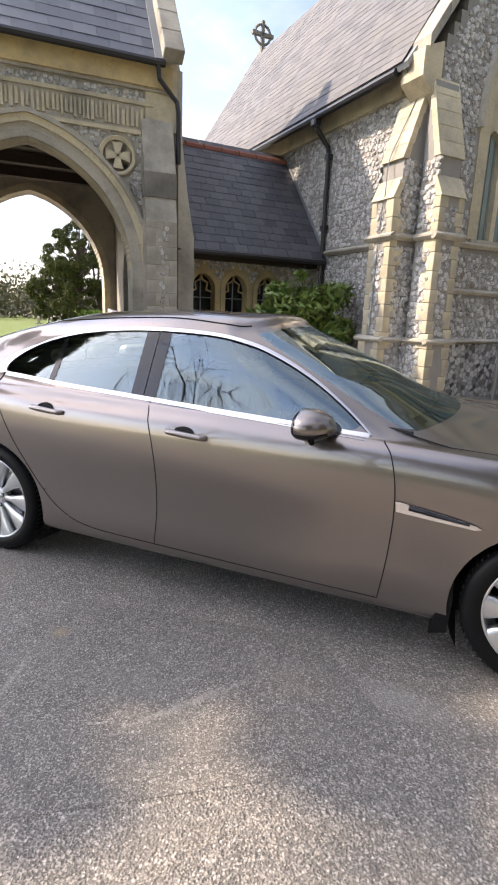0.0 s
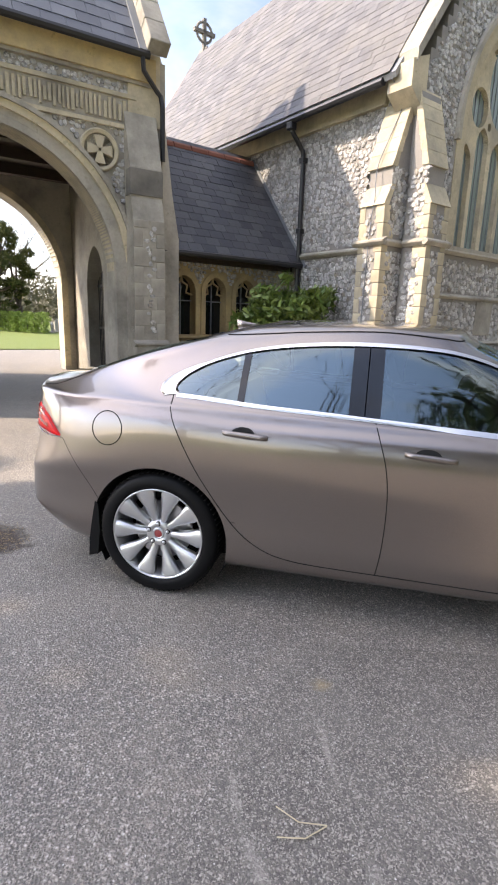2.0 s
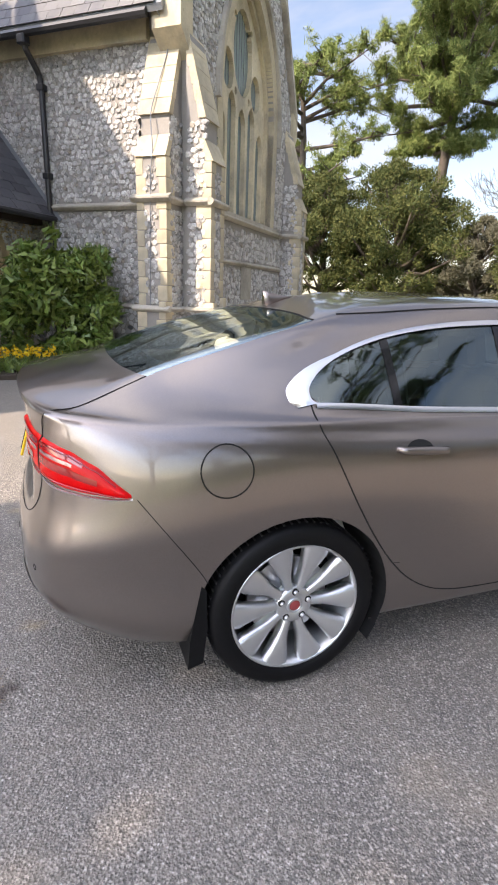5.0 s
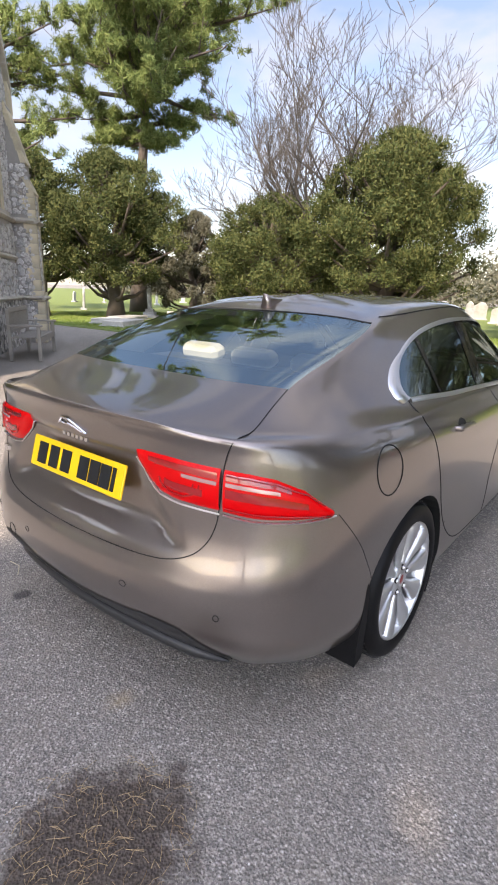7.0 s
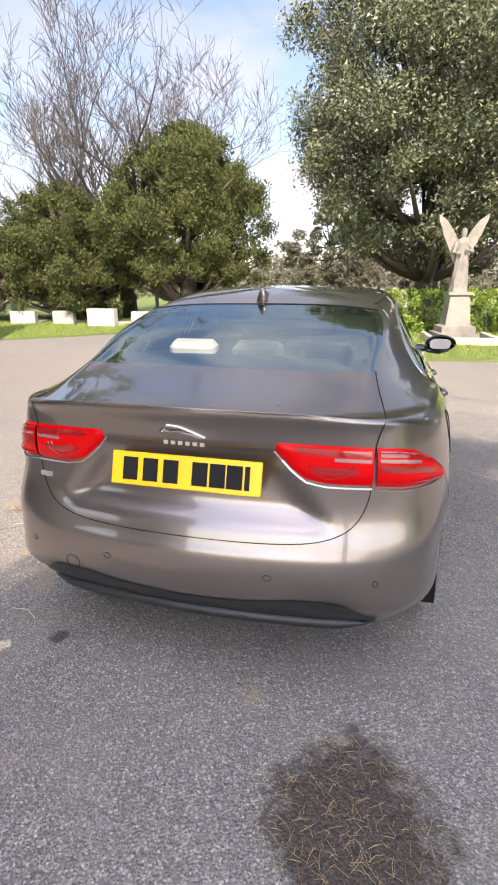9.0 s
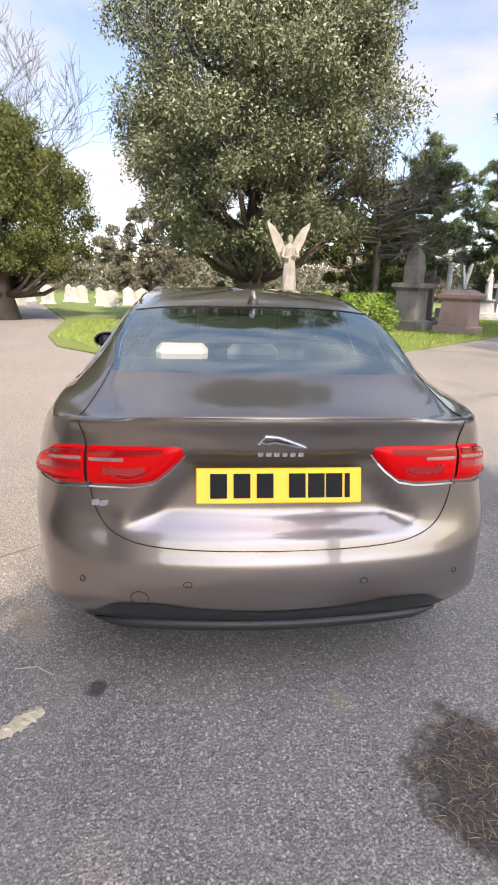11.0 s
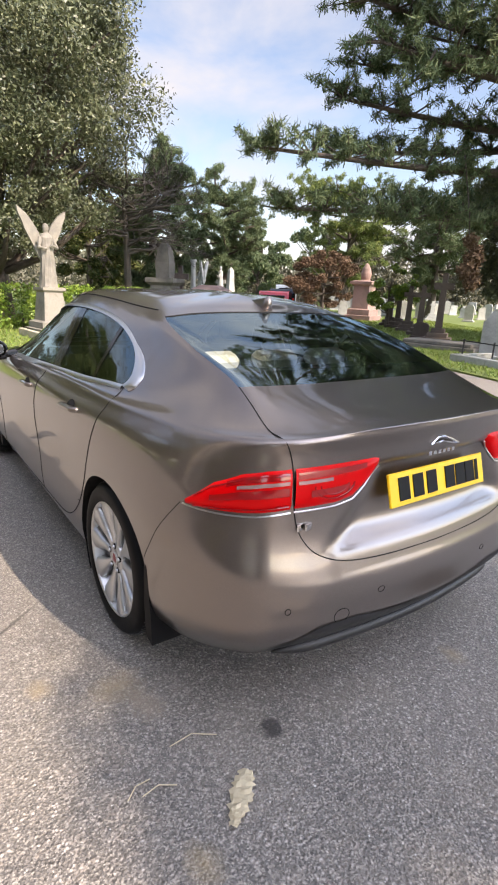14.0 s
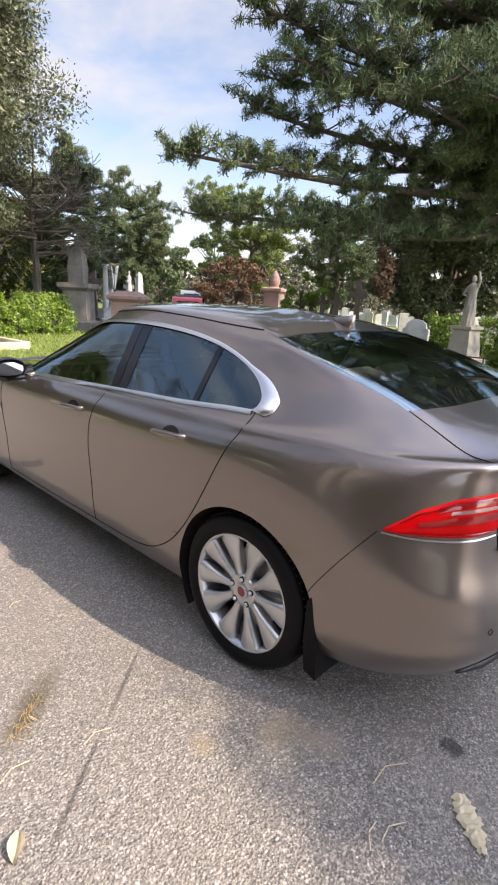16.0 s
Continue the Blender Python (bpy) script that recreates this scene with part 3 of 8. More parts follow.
def flint_field(parent, x0, x1, z0, z1, y, ok, cell=.095, singles=0, m=I4, seed=1):
    """Flints over a wall plane: the first ones as pieces, the rest joined."""
    r = random.Random(seed)
    verts, faces = [], []
    made = 0
    row = 0
    z = z0 + cell * .4
    while z < z1:
        x = x0 + cell * (.4 if row % 2 else .9)
        while x < x1:
            px, pz = x + r.uniform(-.28, .28) * cell, z + r.uniform(-.28, .28) * cell
            if ok(px, pz):
                if made < singles:
                    share("flint", FLINTS[r.randrange(8)], parent, m @ pose(px, y, pz, 0, r.uniform(0, 360), 0) @ Matrix.Scale(cell / .095 * r.uniform(.85, 1.12), 4))
                    made += 1
                else:
                    n = 6
                    base = len(verts)
                    a0, s = r.uniform(0, 6.28), cell * r.uniform(.50, .66)
                    sx = r.uniform(.8, 1.25)
                    for rr, yy in ((1.0, .004), (.70, -.018 * cell / .095)):
                        for q in range(n):
                            a = a0 + 2 * math.pi * q / n
                            k_ = s * rr * r.uniform(.82, 1.1)
                            p = m @ Vector((px + k_ * math.cos(a) * sx, y + yy + r.uniform(-.004, .004), pz + k_ * math.sin(a) / sx))
                            verts.append(tuple(p))
                    for q in range(n):
                        faces.append((base + q, base + (q + 1) % n, base + n + (q + 1) % n, base + n + q))
                    faces.append(tuple(base + n + q for q in range(n)))
            x += cell
        z += cell * .88
        row += 1
    if verts:
        me = bpy.data.meshes.new("flint_facing")
        me.from_pydata(verts, [], faces)
        me.materials.append(M["flint"])
        o = new("flint_facing", me)
        o.parent = parent
        tagged(o, kind="stuff")


def columns(bm, x0, x1, y0, y1, step, spans):
    """Fill spans(x) -> [(z0, z1), ...] in thin columns."""
    n = max(1, round((x1 - x0) / step))
    for q in range(n):
        a, b = x0 + (x1 - x0) * q / n, x0 + (x1 - x0) * (q + 1) / n
        for z0, z1 in spans((a + b) / 2):
            if z1 - z0 > .004:
                add_box(bm, a, b, y0, y1, z0, z1)
    bmesh.ops.remove_doubles(bm, verts=bm.verts, dist=1e-4)
    return bm


def gothic(cx, half, spring, rise):
    """Height of a two-centred arch at x."""
    R = (rise * rise + half * half) / (2 * half)

    def f(x):
        d = abs(x - cx)
        if d >= half:
            return spring
        return spring + math.sqrt(max(0, R * R - (d + R - half) ** 2))
    return f


def gothic_line(cx, half, spring, rise, y, n=14, foot=None):
    f = gothic(cx, half, spring, rise)
    xs = [cx - half * math.cos(math.pi * q / (2 * n)) for q in range(n + 1)]
    pts = [(x, y, f(x)) for x in xs]
    pts += [(2 * cx - x, y, z) for x, _, z in pts[-2::-1]]
    if foot is not None:
        pts = [(cx - half, y, foot)] + pts + [(cx + half, y, foot)]
    return pts


def sweep_arch(bm, cx, half, spring, rise, foot, w, y0, y1, n=16):
    """A band of width w round an arch, from y0 (front) to y1."""
    A = gothic_line(cx, half, spring, rise, 0, n, foot)
    R2 = rise + w * 1.08
    B = gothic_line(cx, half + w, spring, R2, 0, n, foot)
    prev = None
    for p, q in zip(A, B):
        row = [bm.verts.new(v) for v in ((p[0], y1, p[2]), (p[0], y0, p[2]), (q[0], y0, q[2]), (q[0], y1, q[2]))]
        if prev:
            for e in range(4):
                bm.faces.new((prev[e], prev[e - 1], row[e - 1], row[e]))
        else:
            bm.faces.new(row)
        prev = row
    bm.faces.new(prev[::-1])
    return bm


def string_course(parent, m, x0, x1, y, z, h=.11, out=.09, mat_="stone_grey", name="string_course"):
    bm = bmesh.new()
    prof = [(y + .02, z), (y - out * .45, z), (y - out, z + h * .35), (y - out, z + h * .55), (y + .02, z + h)]
    a = [bm.verts.new((x0, yy, zz)) for yy, zz in prof]
    b = [bm.verts.new((x1, yy, zz)) for yy, zz in prof]
    bm.faces.new(a), bm.faces.new(b[::-1])
    for q in range(len(a)):
        bm.faces.new((a[q - 1], a[q], b[q], b[q - 1]))
    return part(name, bm, M[mat_], parent, m=m)


BLOCK = {}


def block(parent, m, x0, x1, y0, y1, z0, z1, mat_="stone", bevel=.006, name="stone_block"):
    key = (round(x1 - x0, 2), round(y1 - y0, 2), round(z1 - z0, 2), mat_)
    if key not in BLOCK:
        a, b, c = (v / 2 for v in key[:3])
        BLOCK[key] = link_mesh("stone_block", bx(-a, a, -b, b, -c, c, bevel), M[mat_])
    return share(name, BLOCK[key], parent, m @ Matrix.Translation(((x0 + x1) / 2, (y0 + y1) / 2, (z0 + z1) / 2)))


def quoins(parent, m, x, dirx, y0, y1, z0, z1, mat_="stone", wide=.30, narrow=.17, seed=1):
    """Alternate long and short dressed stones up an edge at x."""
    r = random.Random(seed)
    z = z0
    q = 0
    while z < z1 - .05:
        h = min(r.choice((.22, .26, .30)), z1 - z)
        w = wide if q % 2 else narrow
        a, b = (x, x + w) if dirx > 0 else (x - w, x)
        block(parent, m, a, b, y0, y1, z + .004, z + h - .004, mat_)
        z += h
        q += 1


def slate_roof(parent, m, x0, x1, L, mat_, single, w=.28, e=.22, seed=2):
    """Slates on a slope: local x along the eaves, y up the slope, z out of it."""
    r = random.Random(seed)
    bm = bx(-w / 2 + .003, w / 2 - .003, 0, e * 1.9, 0, .008)
    for v in bm.verts:
        v.co.z += (e * 1.9 - v.co.y) * .028 + .004
    me = link_mesh("slate", bm, M[mat_])
    verts, faces = [], []
    base = [v.co.copy() for v in me.vertices]
    polys = [tuple(p.vertices) for p in me.polygons]
    nrow = int(L / e)
    for row in range(nrow):
        x = x0 + (w / 2 if row % 2 else 0)
        while x < x1 - .02:
            cx = min(x + w / 2, x1 - w / 2)
            T = m @ Matrix.Translation((cx, row * e, .004 + r.uniform(0, .004))) @ Matrix.Rotation(radians(r.uniform(-.7, .7)), 4, "Z")
            if single:
                share("slate", me, parent, T)
            else:
                n = len(verts)
                verts += [tuple(T @ v) for v in base]
                faces += [tuple(n + k_ for k_ in p) for p in polys]
            x += w
    if not single:
        ms = bpy.data.meshes.new("slate_covering")
        ms.from_pydata(verts, [], faces)
        ms.materials.append(M[mat_])
        o = new("slate_covering", ms)
        o.parent = parent
        tagged(o, kind="stuff")


def slope(x, y, z, ang, turn):
    """Frame of a roof slope whose eaves line runs along local x."""
    return pose(x, y, z, 0, 0, turn) @ pose(0, 0, 0, ang, 0, 0)


# ---- chapel ----
GX0, GX1, GC, GY = 5.10, 10.58, 7.84, 4.33
EAVE, RIDGE, BACK = 5.42, 9.75, 15.9
PITCH = math.degrees(math.atan2(RIDGE - EAVE, GC - GX0))
chapel = thing("chapel", "flint and limestone Victorian chapel with slate roof", "chapel", CH)
win_out = gothic(GC, 1.43, 4.75, 2.20)
gable_top = lambda x: RIDGE - abs(x - GC) * (RIDGE - EAVE) / (GC - GX0)
bm = bmesh.new()
columns(bm, GX0, GC - 1.43, GY, GY + .55, .12, lambda x: [(0, gable_top(x))])
columns(bm, GC - 1.43, GC + 1.43, GY, GY + .55, .03, lambda x: [(0, 2.72), (win_out(x), gable_top(x))])
columns(bm, GC + 1.43, GX1, GY, GY + .55, .12, lambda x: [(0, gable_top(x))])
gwall = part("gable_wall", bm, M["mortar"], chapel)
swall = part("side_wall", bx(GX0, GX0 + .5, GY + .55, BACK, 0, EAVE + .05), M["mortar"], chapel)
part("far_wall", bx(GX1 - .5, GX1, GY + .55, BACK, 0, EAVE + .05), M["flint_far"], chapel)
bm = bmesh.new()
columns(bm, GX0 + .5, GX1 - .5, BACK - .5, BACK, .2, lambda x: [(0, gable_top(x) + .25)])
part("back_wall", bm, M["flint_far"], chapel)
clear_g = lambda x, z: z < gable_top(x) - .18 and GX0 + .10 < x < GX1 - .1 and not (abs(x - GC) < 1.72 and 2.55 < z < gothic(GC, 1.72, 4.75, 2.5)(x)) and not (z > 2.62 and z < 2.85) and not 1.84 < z < 2.0
flint_field(gwall, GX0, GX1, .1, RIDGE, GY, clear_g, .098, 150, seed=3)
SW = pose(GX0, 0, 0, 0, 0, -90)      # side wall: x back along the wall (negative depth), y out
clear_s = lambda x, z: -8.0 < x < -4.98 and z < 5.05 and not 2.62 < z < 2.80 or (-9.4 < x <= -8.0 and z > 2.6 and z < 5.05)
flint_field(swall, -9.4, -4.5, .1, 5.2, 0, clear_s, .095, 150, SW, seed=4)
# eaves board of stone under the gutter
part("cornice", bx(GX0 - .10, GX0 + .02, 5.0, BACK, 5.02, 5.34), M["stone"], chapel)
# window: arch mouldings, sill, tracery and glass
w_bm = sweep_arch(bmesh.new(), GC, 1.43, 4.75, 2.15, 2.80, .24, GY - .015, GY + .30)
wo = part("window_surround", w_bm, M["stone"], chapel, "moulded limestone window arch")
part("hood_mould", sweep_arch(bmesh.new(), GC, 1.66, 4.75, 2.42, 4.55, .09, GY - .09, GY + .02), M["stone_grey"], wo)
part("inner_moulding", sweep_arch(bmesh.new(), GC, 1.33, 4.75, 2.03, 2.80, .10, GY + .12, GY + .34), M["stone"], wo)
part("window_sill", prism([(0, 0)] * 0 or [(GC - 1.66, 2.70), (GC + 1.66, 2.70), (GC + 1.66, 2.80), (GC - 1.66, 2.80)], GY - .10, GY + .30), M["stone_grey"], wo)
LIGHTS = [(GC - 1.06 + .53 * q, (4.35, 4.72, 4.55, 4.72, 4.35)[q]) for q in range(5)]


def tracery(x):
    top = gothic(GC, 1.34, 4.75, 2.03)(x)
    holes = []
    for cx, s in LIGHTS:
        if abs(x - cx) < .205:
            holes.append((2.82, gothic(cx, .205, s, .32)(x)))
    for cx, cz, rx, rz in ((GC, 5.80, .50, .72), (GC - .74, 5.33, .27, .33), (GC + .74, 5.33, .27, .33), (GC - .42, 6.30, .06, .06), (GC + .42, 6.30, .06, .06), (GC - .36, 5.08, .06, .07), (GC + .36, 5.08, .06, .07)):
        d = (x - cx) / rx
        if abs(d) < 1:
            h = rz * math.sqrt(1 - d * d)
            holes.append((cz - h, cz + h))
    out, z = [], 2.80
    for a, b in sorted(holes):
        if a > z:
            out.append((z, a))
        z = max(z, b)
    if top > z:
        out.append((z, top))
    return out


part("tracery", columns(bmesh.new(), GC - 1.34, GC + 1.34, GY + .20, GY + .32, .014, tracery), M["stone"], wo, "pierced limestone tracery")
pane_bm = columns(bmesh.new(), GC - 1.34, GC + 1.34, GY + .30, GY + .31, .05, lambda x: [(2.80, gothic(GC, 1.34, 4.75, 2.03)(x))])
part("window_pane", pane_bm, M["leaded"], wo, "greenish leaded glass")
for x in [GC - 1.3 + .13 * q for q in range(21)]:
    part("lead_bar", bx(x - .004, x + .004, GY + .285, GY + .297, 2.82, gothic(GC, 1.34, 4.75, 2.03)(x) - .03), M["lead"], wo)
# strings, plinth
string_course(chapel, I4, GX0 - .05, GX1, GY, 2.66, .13, .11)
string_course(chapel, I4, 5.60, 10.2, GY, 1.87, .11, .07)
string_course(chapel, I4, GX0 - .05, GX1, GY, 1.00, .10, .12, name="plinth_course")
string_course(chapel, SW, -15.0, -4.5, 0, 2.64, .13, .10)
string_course(chapel, SW, -15.0, -4.5, 0, 1.00, .10, .12, name="plinth_course")
part("plinth", bx(GX0 - .07, GX1, GY - .07, GY + .01, 0, 1.0), M["flint_far"], chapel)
part("plinth", bx(GX0 - .07, GX0 + .01, GY, 12, 0, 1.0), M["flint_far"], chapel)
part("wall_tablet", bx(7.45, 8.05, GY - .03, GY + .01, 1.2, 1.86), M["stone_grey"], chapel, "weathered stone tablet")
# roof
rt = 90 - PITCH
roof = part("roof_slope", prism([(GX0 - .42, EAVE - .22), (GC, RIDGE + .02), (GC, RIDGE + .12), (GX0 - .46, EAVE - .14)], GY + .2, BACK - .2), M["lead"], chapel)
part("roof_slope", prism([(GX1 + .42, EAVE - .22), (GC, RIDGE + .02), (GC, RIDGE + .12), (GX1 + .46, EAVE - .14)], GY + .2, BACK - .2), M["slate_pale"], chapel)
SLL = math.hypot(GC - GX0 + .46, RIDGE + .12 - EAVE + .14)
slate_roof(roof, slope(GX0 - .46, BACK - .25, EAVE - .14, PITCH, -90), 0, BACK - .25 - GY - .30, SLL, "slate_pale", False, .26, .20)
for q in range(26):
    y = GY + .35 + q * .43
    part("ridge_tile", add_prism(bmesh.new(), [(GC - .14, RIDGE - .04), (GC, RIDGE + .20), (GC + .14, RIDGE - .04)], y, y + .425), M["ridge"], chapel)
# gable coping with kneeler
for sg, xe in ((-1, GX0), (1, GX1)):
    n = 9
    for q in range(n):
        a, b = q / n, (q + 1) / n - .004
        P = lambda t: (GC + (xe + sg * .30 - GC) * t, RIDGE + .22 - (RIDGE + .22 - EAVE + .05) * t)
        (xa, za), (xb, zb) = P(a), P(b)
        part("coping_stone", prism([(xa, za - .02), (xb, zb - .02), (xb, zb + .19), (xa, za + .19)], GY - .08, GY + .42), M["stone_grey"], chapel)
part("kneeler", prism([(GX0 - .36, 5.02), (GX0 + .02, 4.7), (GX0 + .02, 5.55), (GX0 - .36, 5.40)], GY - .06, GY + .42), M["stone"], chapel)
part("kneeler", prism([(GX1 + .36, 5.02), (GX1 - .02, 4.7), (GX1 - .02, 5.55), (GX1 + .36, 5.40)], GY - .06, GY + .42), M["stone"], chapel)
# far gable coping and its ringed cross
for q in range(10):
    t0, t1 = q / 10, (q + 1) / 10 - .004
    P = lambda t: (GC + (GX0 - .3 - GC) * t, RIDGE + .32 - (RIDGE + .3 - EAVE + .05) * t)
    (xa, za), (xb, zb) = P(t0), P(t1)
    part("coping_stone", prism([(xa, za), (xb, zb), (xb, zb + .2), (xa, za + .2)], BACK - .5, BACK), M["stone_dark"], chapel)
cross = bmesh.new()
add_tube(cross, [(GC + .30 * math.cos(a), BACK - .25, 10.72 + .30 * math.sin(a)) for a in (2 * math.pi * s / 20 for s in range(20))], .045, 6, True)
add_box(cross, GC - .055, GC + .055, BACK - .31, BACK - .19, 10.0, 11.12)
add_box(cross, GC - .40, GC + .40, BACK - .31, BACK - .19, 10.665, 10.775)
add_prism(cross, [(GC - .2, 9.9), (GC + .2, 9.9), (GC + .1, 10.2), (GC - .1, 10.2)], BACK - .4, BACK - .1)
part("gable_cross", cross, M["stone_dark"], chapel, "ringed stone cross")


def buttress(m, w, d, seed):
    """Stepped buttress: local x across, y from the wall (0) outward to -d."""
    b = new("buttress")
    b.parent = chapel
    b.matrix_local = m
    prof = [(0, 0), (-d - .06, 0), (-d - .06, 1.0), (-d, 1.08), (-d, 3.30), (-d + .06, 3.30), (-d + .14, 3.62), (-d + .14, 3.92), (-d + .17, 3.92), (-.06, 5.02), (0, 5.02)]
    bm = bmesh.new()
    a = [bm.verts.new((-w / 2 + .01, y, z)) for y, z in prof]
    c = [bm.verts.new((w / 2 - .01, y, z)) for y, z in prof]
    bm.faces.new(a), bm.faces.new(c[::-1])
    for q in range(len(a)):
        bm.faces.new((a[q - 1], a[q], c[q], c[q - 1]))
    core = part("core", bm, M["mortar"], b)
    r = random.Random(seed)
    for sg in (-1, 1):
        side = pose(sg * (w / 2 - .005), 0, 0, 0, 0, 90 if sg > 0 else -90)
        u0, u1 = (-d + .12, -.02) if sg > 0 else (.02, d - .12)
        flint_field(b, min(u0, u1), max(u0, u1), .1, 4.0, 0, lambda x, z: z < 2.55 or 2.82 < z < 3.9, .10, 0, side, seed)
    flint_field(b, -w / 2 + .14, w / 2 - .14, 1.15, 3.2, -d, lambda x, z: z < 2.55 or z > 2.82, .10, 0, I4, seed + 5)
    # dressed stones up both outer edges
    for sg in (-1, 1):
        z = 0.0
        q = 0
        while z < 3.28:
            h = min(r.choice((.21, .25, .29)), 3.30 - z)
            o = .06 if z < 1.0 else 0
            wd = .17 if q % 2 else .12
            x0, x1 = (-w / 2, -w / 2 + wd) if sg < 0 else (w / 2 - wd, w / 2)
            block(b, I4, x0 - (.006 if sg < 0 else 0), x1 + (.006 if sg > 0 else 0), -d - o - .012, -d - o + (.26 if q % 2 == 0 else .15), z + .004, z + h - .004, "stone")
            z += h
            q += 1
    # weathered slopes in courses
    for z0, y0, z1, y1, n in ((3.30, -d - .03, 3.62, -d + .12, 1), (3.90, -d + .10, 5.06, -.04, 5)):
        for q in range(n):
            ta, tb = q / n, (q + 1) / n
            za, zb, ya, yb = z0 + (z1 - z0) * ta, z0 + (z1 - z0) * tb, y0 + (y1 - y0) * ta, y0 + (y1 - y0) * tb
            bm = bmesh.new()
            pr = [(ya - .006, za), (yb, zb), (yb + .10, zb), (ya + .12, za)]
            aa = [bm.verts.new((-w / 2 - .012, y, z)) for y, z in pr]
            cc = [bm.verts.new((w / 2 + .012, y, z)) for y, z in pr]
            bm.faces.new(aa), bm.faces.new(cc[::-1])
            for e in range(4):
                bm.faces.new((aa[e - 1], aa[e], cc[e], cc[e - 1]))
            part("weathering_stone", bm, M["stone"], b)
    for z, h, o in ((2.66, .13, .085), (1.00, .10, .08)):
        string_course(b, I4, -w / 2 - o, w / 2 + o, -d - (.05 if z < 2 else 0), z, h, o)
        for sg in (-1, 1):
            string_course(b, pose(sg * w / 2, 0, 0, 0, 0, 90 * sg), *((-d - .02, 0) if sg > 0 else (0, d + .02)), 0, z, h, o)
    return b


buttress(pose(GX0, 4.70, 0, 0, 0, -90), .52, .54, 21)
buttress(pose(5.27, GY, 0), .52, .44, 22)
buttress(pose(10.40, GY, 0), .52, .50, 23)
# gutter and downpipe
gut = part("gutter", tube([(GX0 - .44, GY + .45, EAVE - .22), (GX0 - .44, BACK - .3, EAVE - .22)], .065, 8), M["iron"], chapel, "black iron gutter")
pipe = part("downpipe", tube([(GX0 - .44, 7.05, EAVE - .28), (GX0 - .40, 7.05, EAVE - .42), (GX0 - .12, 7.05, EAVE - .70), (GX0 - .09, 7.05, EAVE - .9), (GX0 - .09, 7.05, .1)], .048, 10), M["iron"], chapel, "black iron downpipe")
for z in (EAVE - .34, 4.55, 3.2, 1.9):
    part("pipe_collar", bx(GX0 - .15, GX0 - .01, 6.985, 7.115, z - .05, z + .05, .01) if z < 5 else bx(GX0 - .52, GX0 - .36, 6.97, 7.13, z - .05, z + .09, .02), M["iron"], pipe)
part("wall_cable", tube(catmull([(GX0 - .42, 4.62, 5.2), (GX0 - .12, 4.60, 4.95), (GX0 - .30, 4.66, 4.4), (GX0 - .48, 4.72, 3.9), (GX0 - .55, 4.66, 3.4), (GX0 - .57, 4.70, 2.9), (GX0 - .57, 4.74, 1.0)], 4), .009, 5), M["lead"], chapel, "pale cable down the buttress")

# ---- link building between gateway and chapel ----
LF, LX0 = 7.45, 1.75
link_b = thing("link_building", "low stone link with traceried windows and slate roof", "building", CH)
WINS = [(2.48, .245), (3.20, .245), (3.94, .245)]
bm = bmesh.new()


def link_spans(x):
    for cx, h in WINS:
        if abs(x - cx) < h:
            return [(0, 1.02), (gothic(cx, h, 1.86, .30)(x), 2.55)]
    return [(0, 2.55)]


columns(bm, LX0, GX0, LF, LF + .35, .025, link_spans)
lw = part("front_wall", bm, M["ochre"], link_b)
part("rear_wall", bx(LX0, GX0, 10.4, 10.7, 0, 2.55), M["flint_far"], link_b)
for cx, h in WINS:
    part("window_arch", sweep_arch(bmesh.new(), cx, h, 1.86, .30, 1.05, .10, LF - .03, LF + .12), M["ochre"], lw)
    part("window_pane", bx(cx - h, cx + h, LF + .20, LF + .22, 1.02, 2.2), M["darkglass"], lw, "dark glass")
    for s in (-1, 1):
        part("cusp", tube([(cx + s * h, LF + .12, 1.80), (cx + s * h * .45, LF + .12, 1.84), (cx + s * h * .55, LF + .12, 1.98), (cx + s * .1 * h, LF + .12, 2.04), (cx, LF + .12, 2.14)], .022, 6), M["ochre"], lw)
    part("mullion_bar", bx(cx - .010, cx + .010, LF + .15, LF + .18, 1.02, 2.10), M["lead"], lw)
    part("mullion_bar", bx(cx - h, cx + h, LF + .15, LF + .18, 1.68, 1.70), M["lead"], lw)
flint_field(lw, LX0, GX0, .1, .95, LF, lambda x, z: True, .095, 0, seed=8)
flint_field(lw, LX0, GX0, 1.95, 2.40, LF, lambda x, z: all(z > gothic(cx, h + .12, 1.86, .44)(x) + .02 if abs(x - cx) < h + .12 else True for cx, h in WINS), .075, 0, seed=9)
string_course(link_b, I4, LX0, GX0, LF, .94, .10, .10, "ochre")
string_course(link_b, I4, LX0, GX0, LF, 2.42, .13, .06, "ochre")
part("plinth_stone", bx(LX0, GX0 - .02, LF - .06, LF, 0, .35), M["stone_grey"], link_b)
LP = math.degrees(math.atan2(4.86 - 2.52, 8.92 - 7.0))
LL = math.hypot(4.86 - 2.52, 8.92 - 7.0)
lr = part("roof_slope", add_prism(bmesh.new(), [(LX0, 0), (GX0 - .02, 0), (GX0 - .02, LL), (LX0, LL)], 0, .05), M["lead"], link_b, m=pose(0, 7.0, 2.52, LP - 90, 0, 0))
slate_roof(link_b, pose(0, 7.0, 2.54, LP, 0, 0), LX0, GX0 - .03, LL, "slate", True, .30, .20)
part("roof_slope", add_prism(bmesh.new(), [(LX0, 0), (GX0 - .02, 0), (GX0 - .02, LL), (LX0, LL)], 0, .05), M["slate"], link_b, m=pose(0, 10.84, 2.52, 90 - LP, 0, 0))
for q in range(8):
    part("ridge_tile", lathe([(.12, 0), (.12, .40)], 12), M["ridge"], link_b, m=pose(LX0 + .42 * q, 8.92, 4.80, 0, 90, 0))
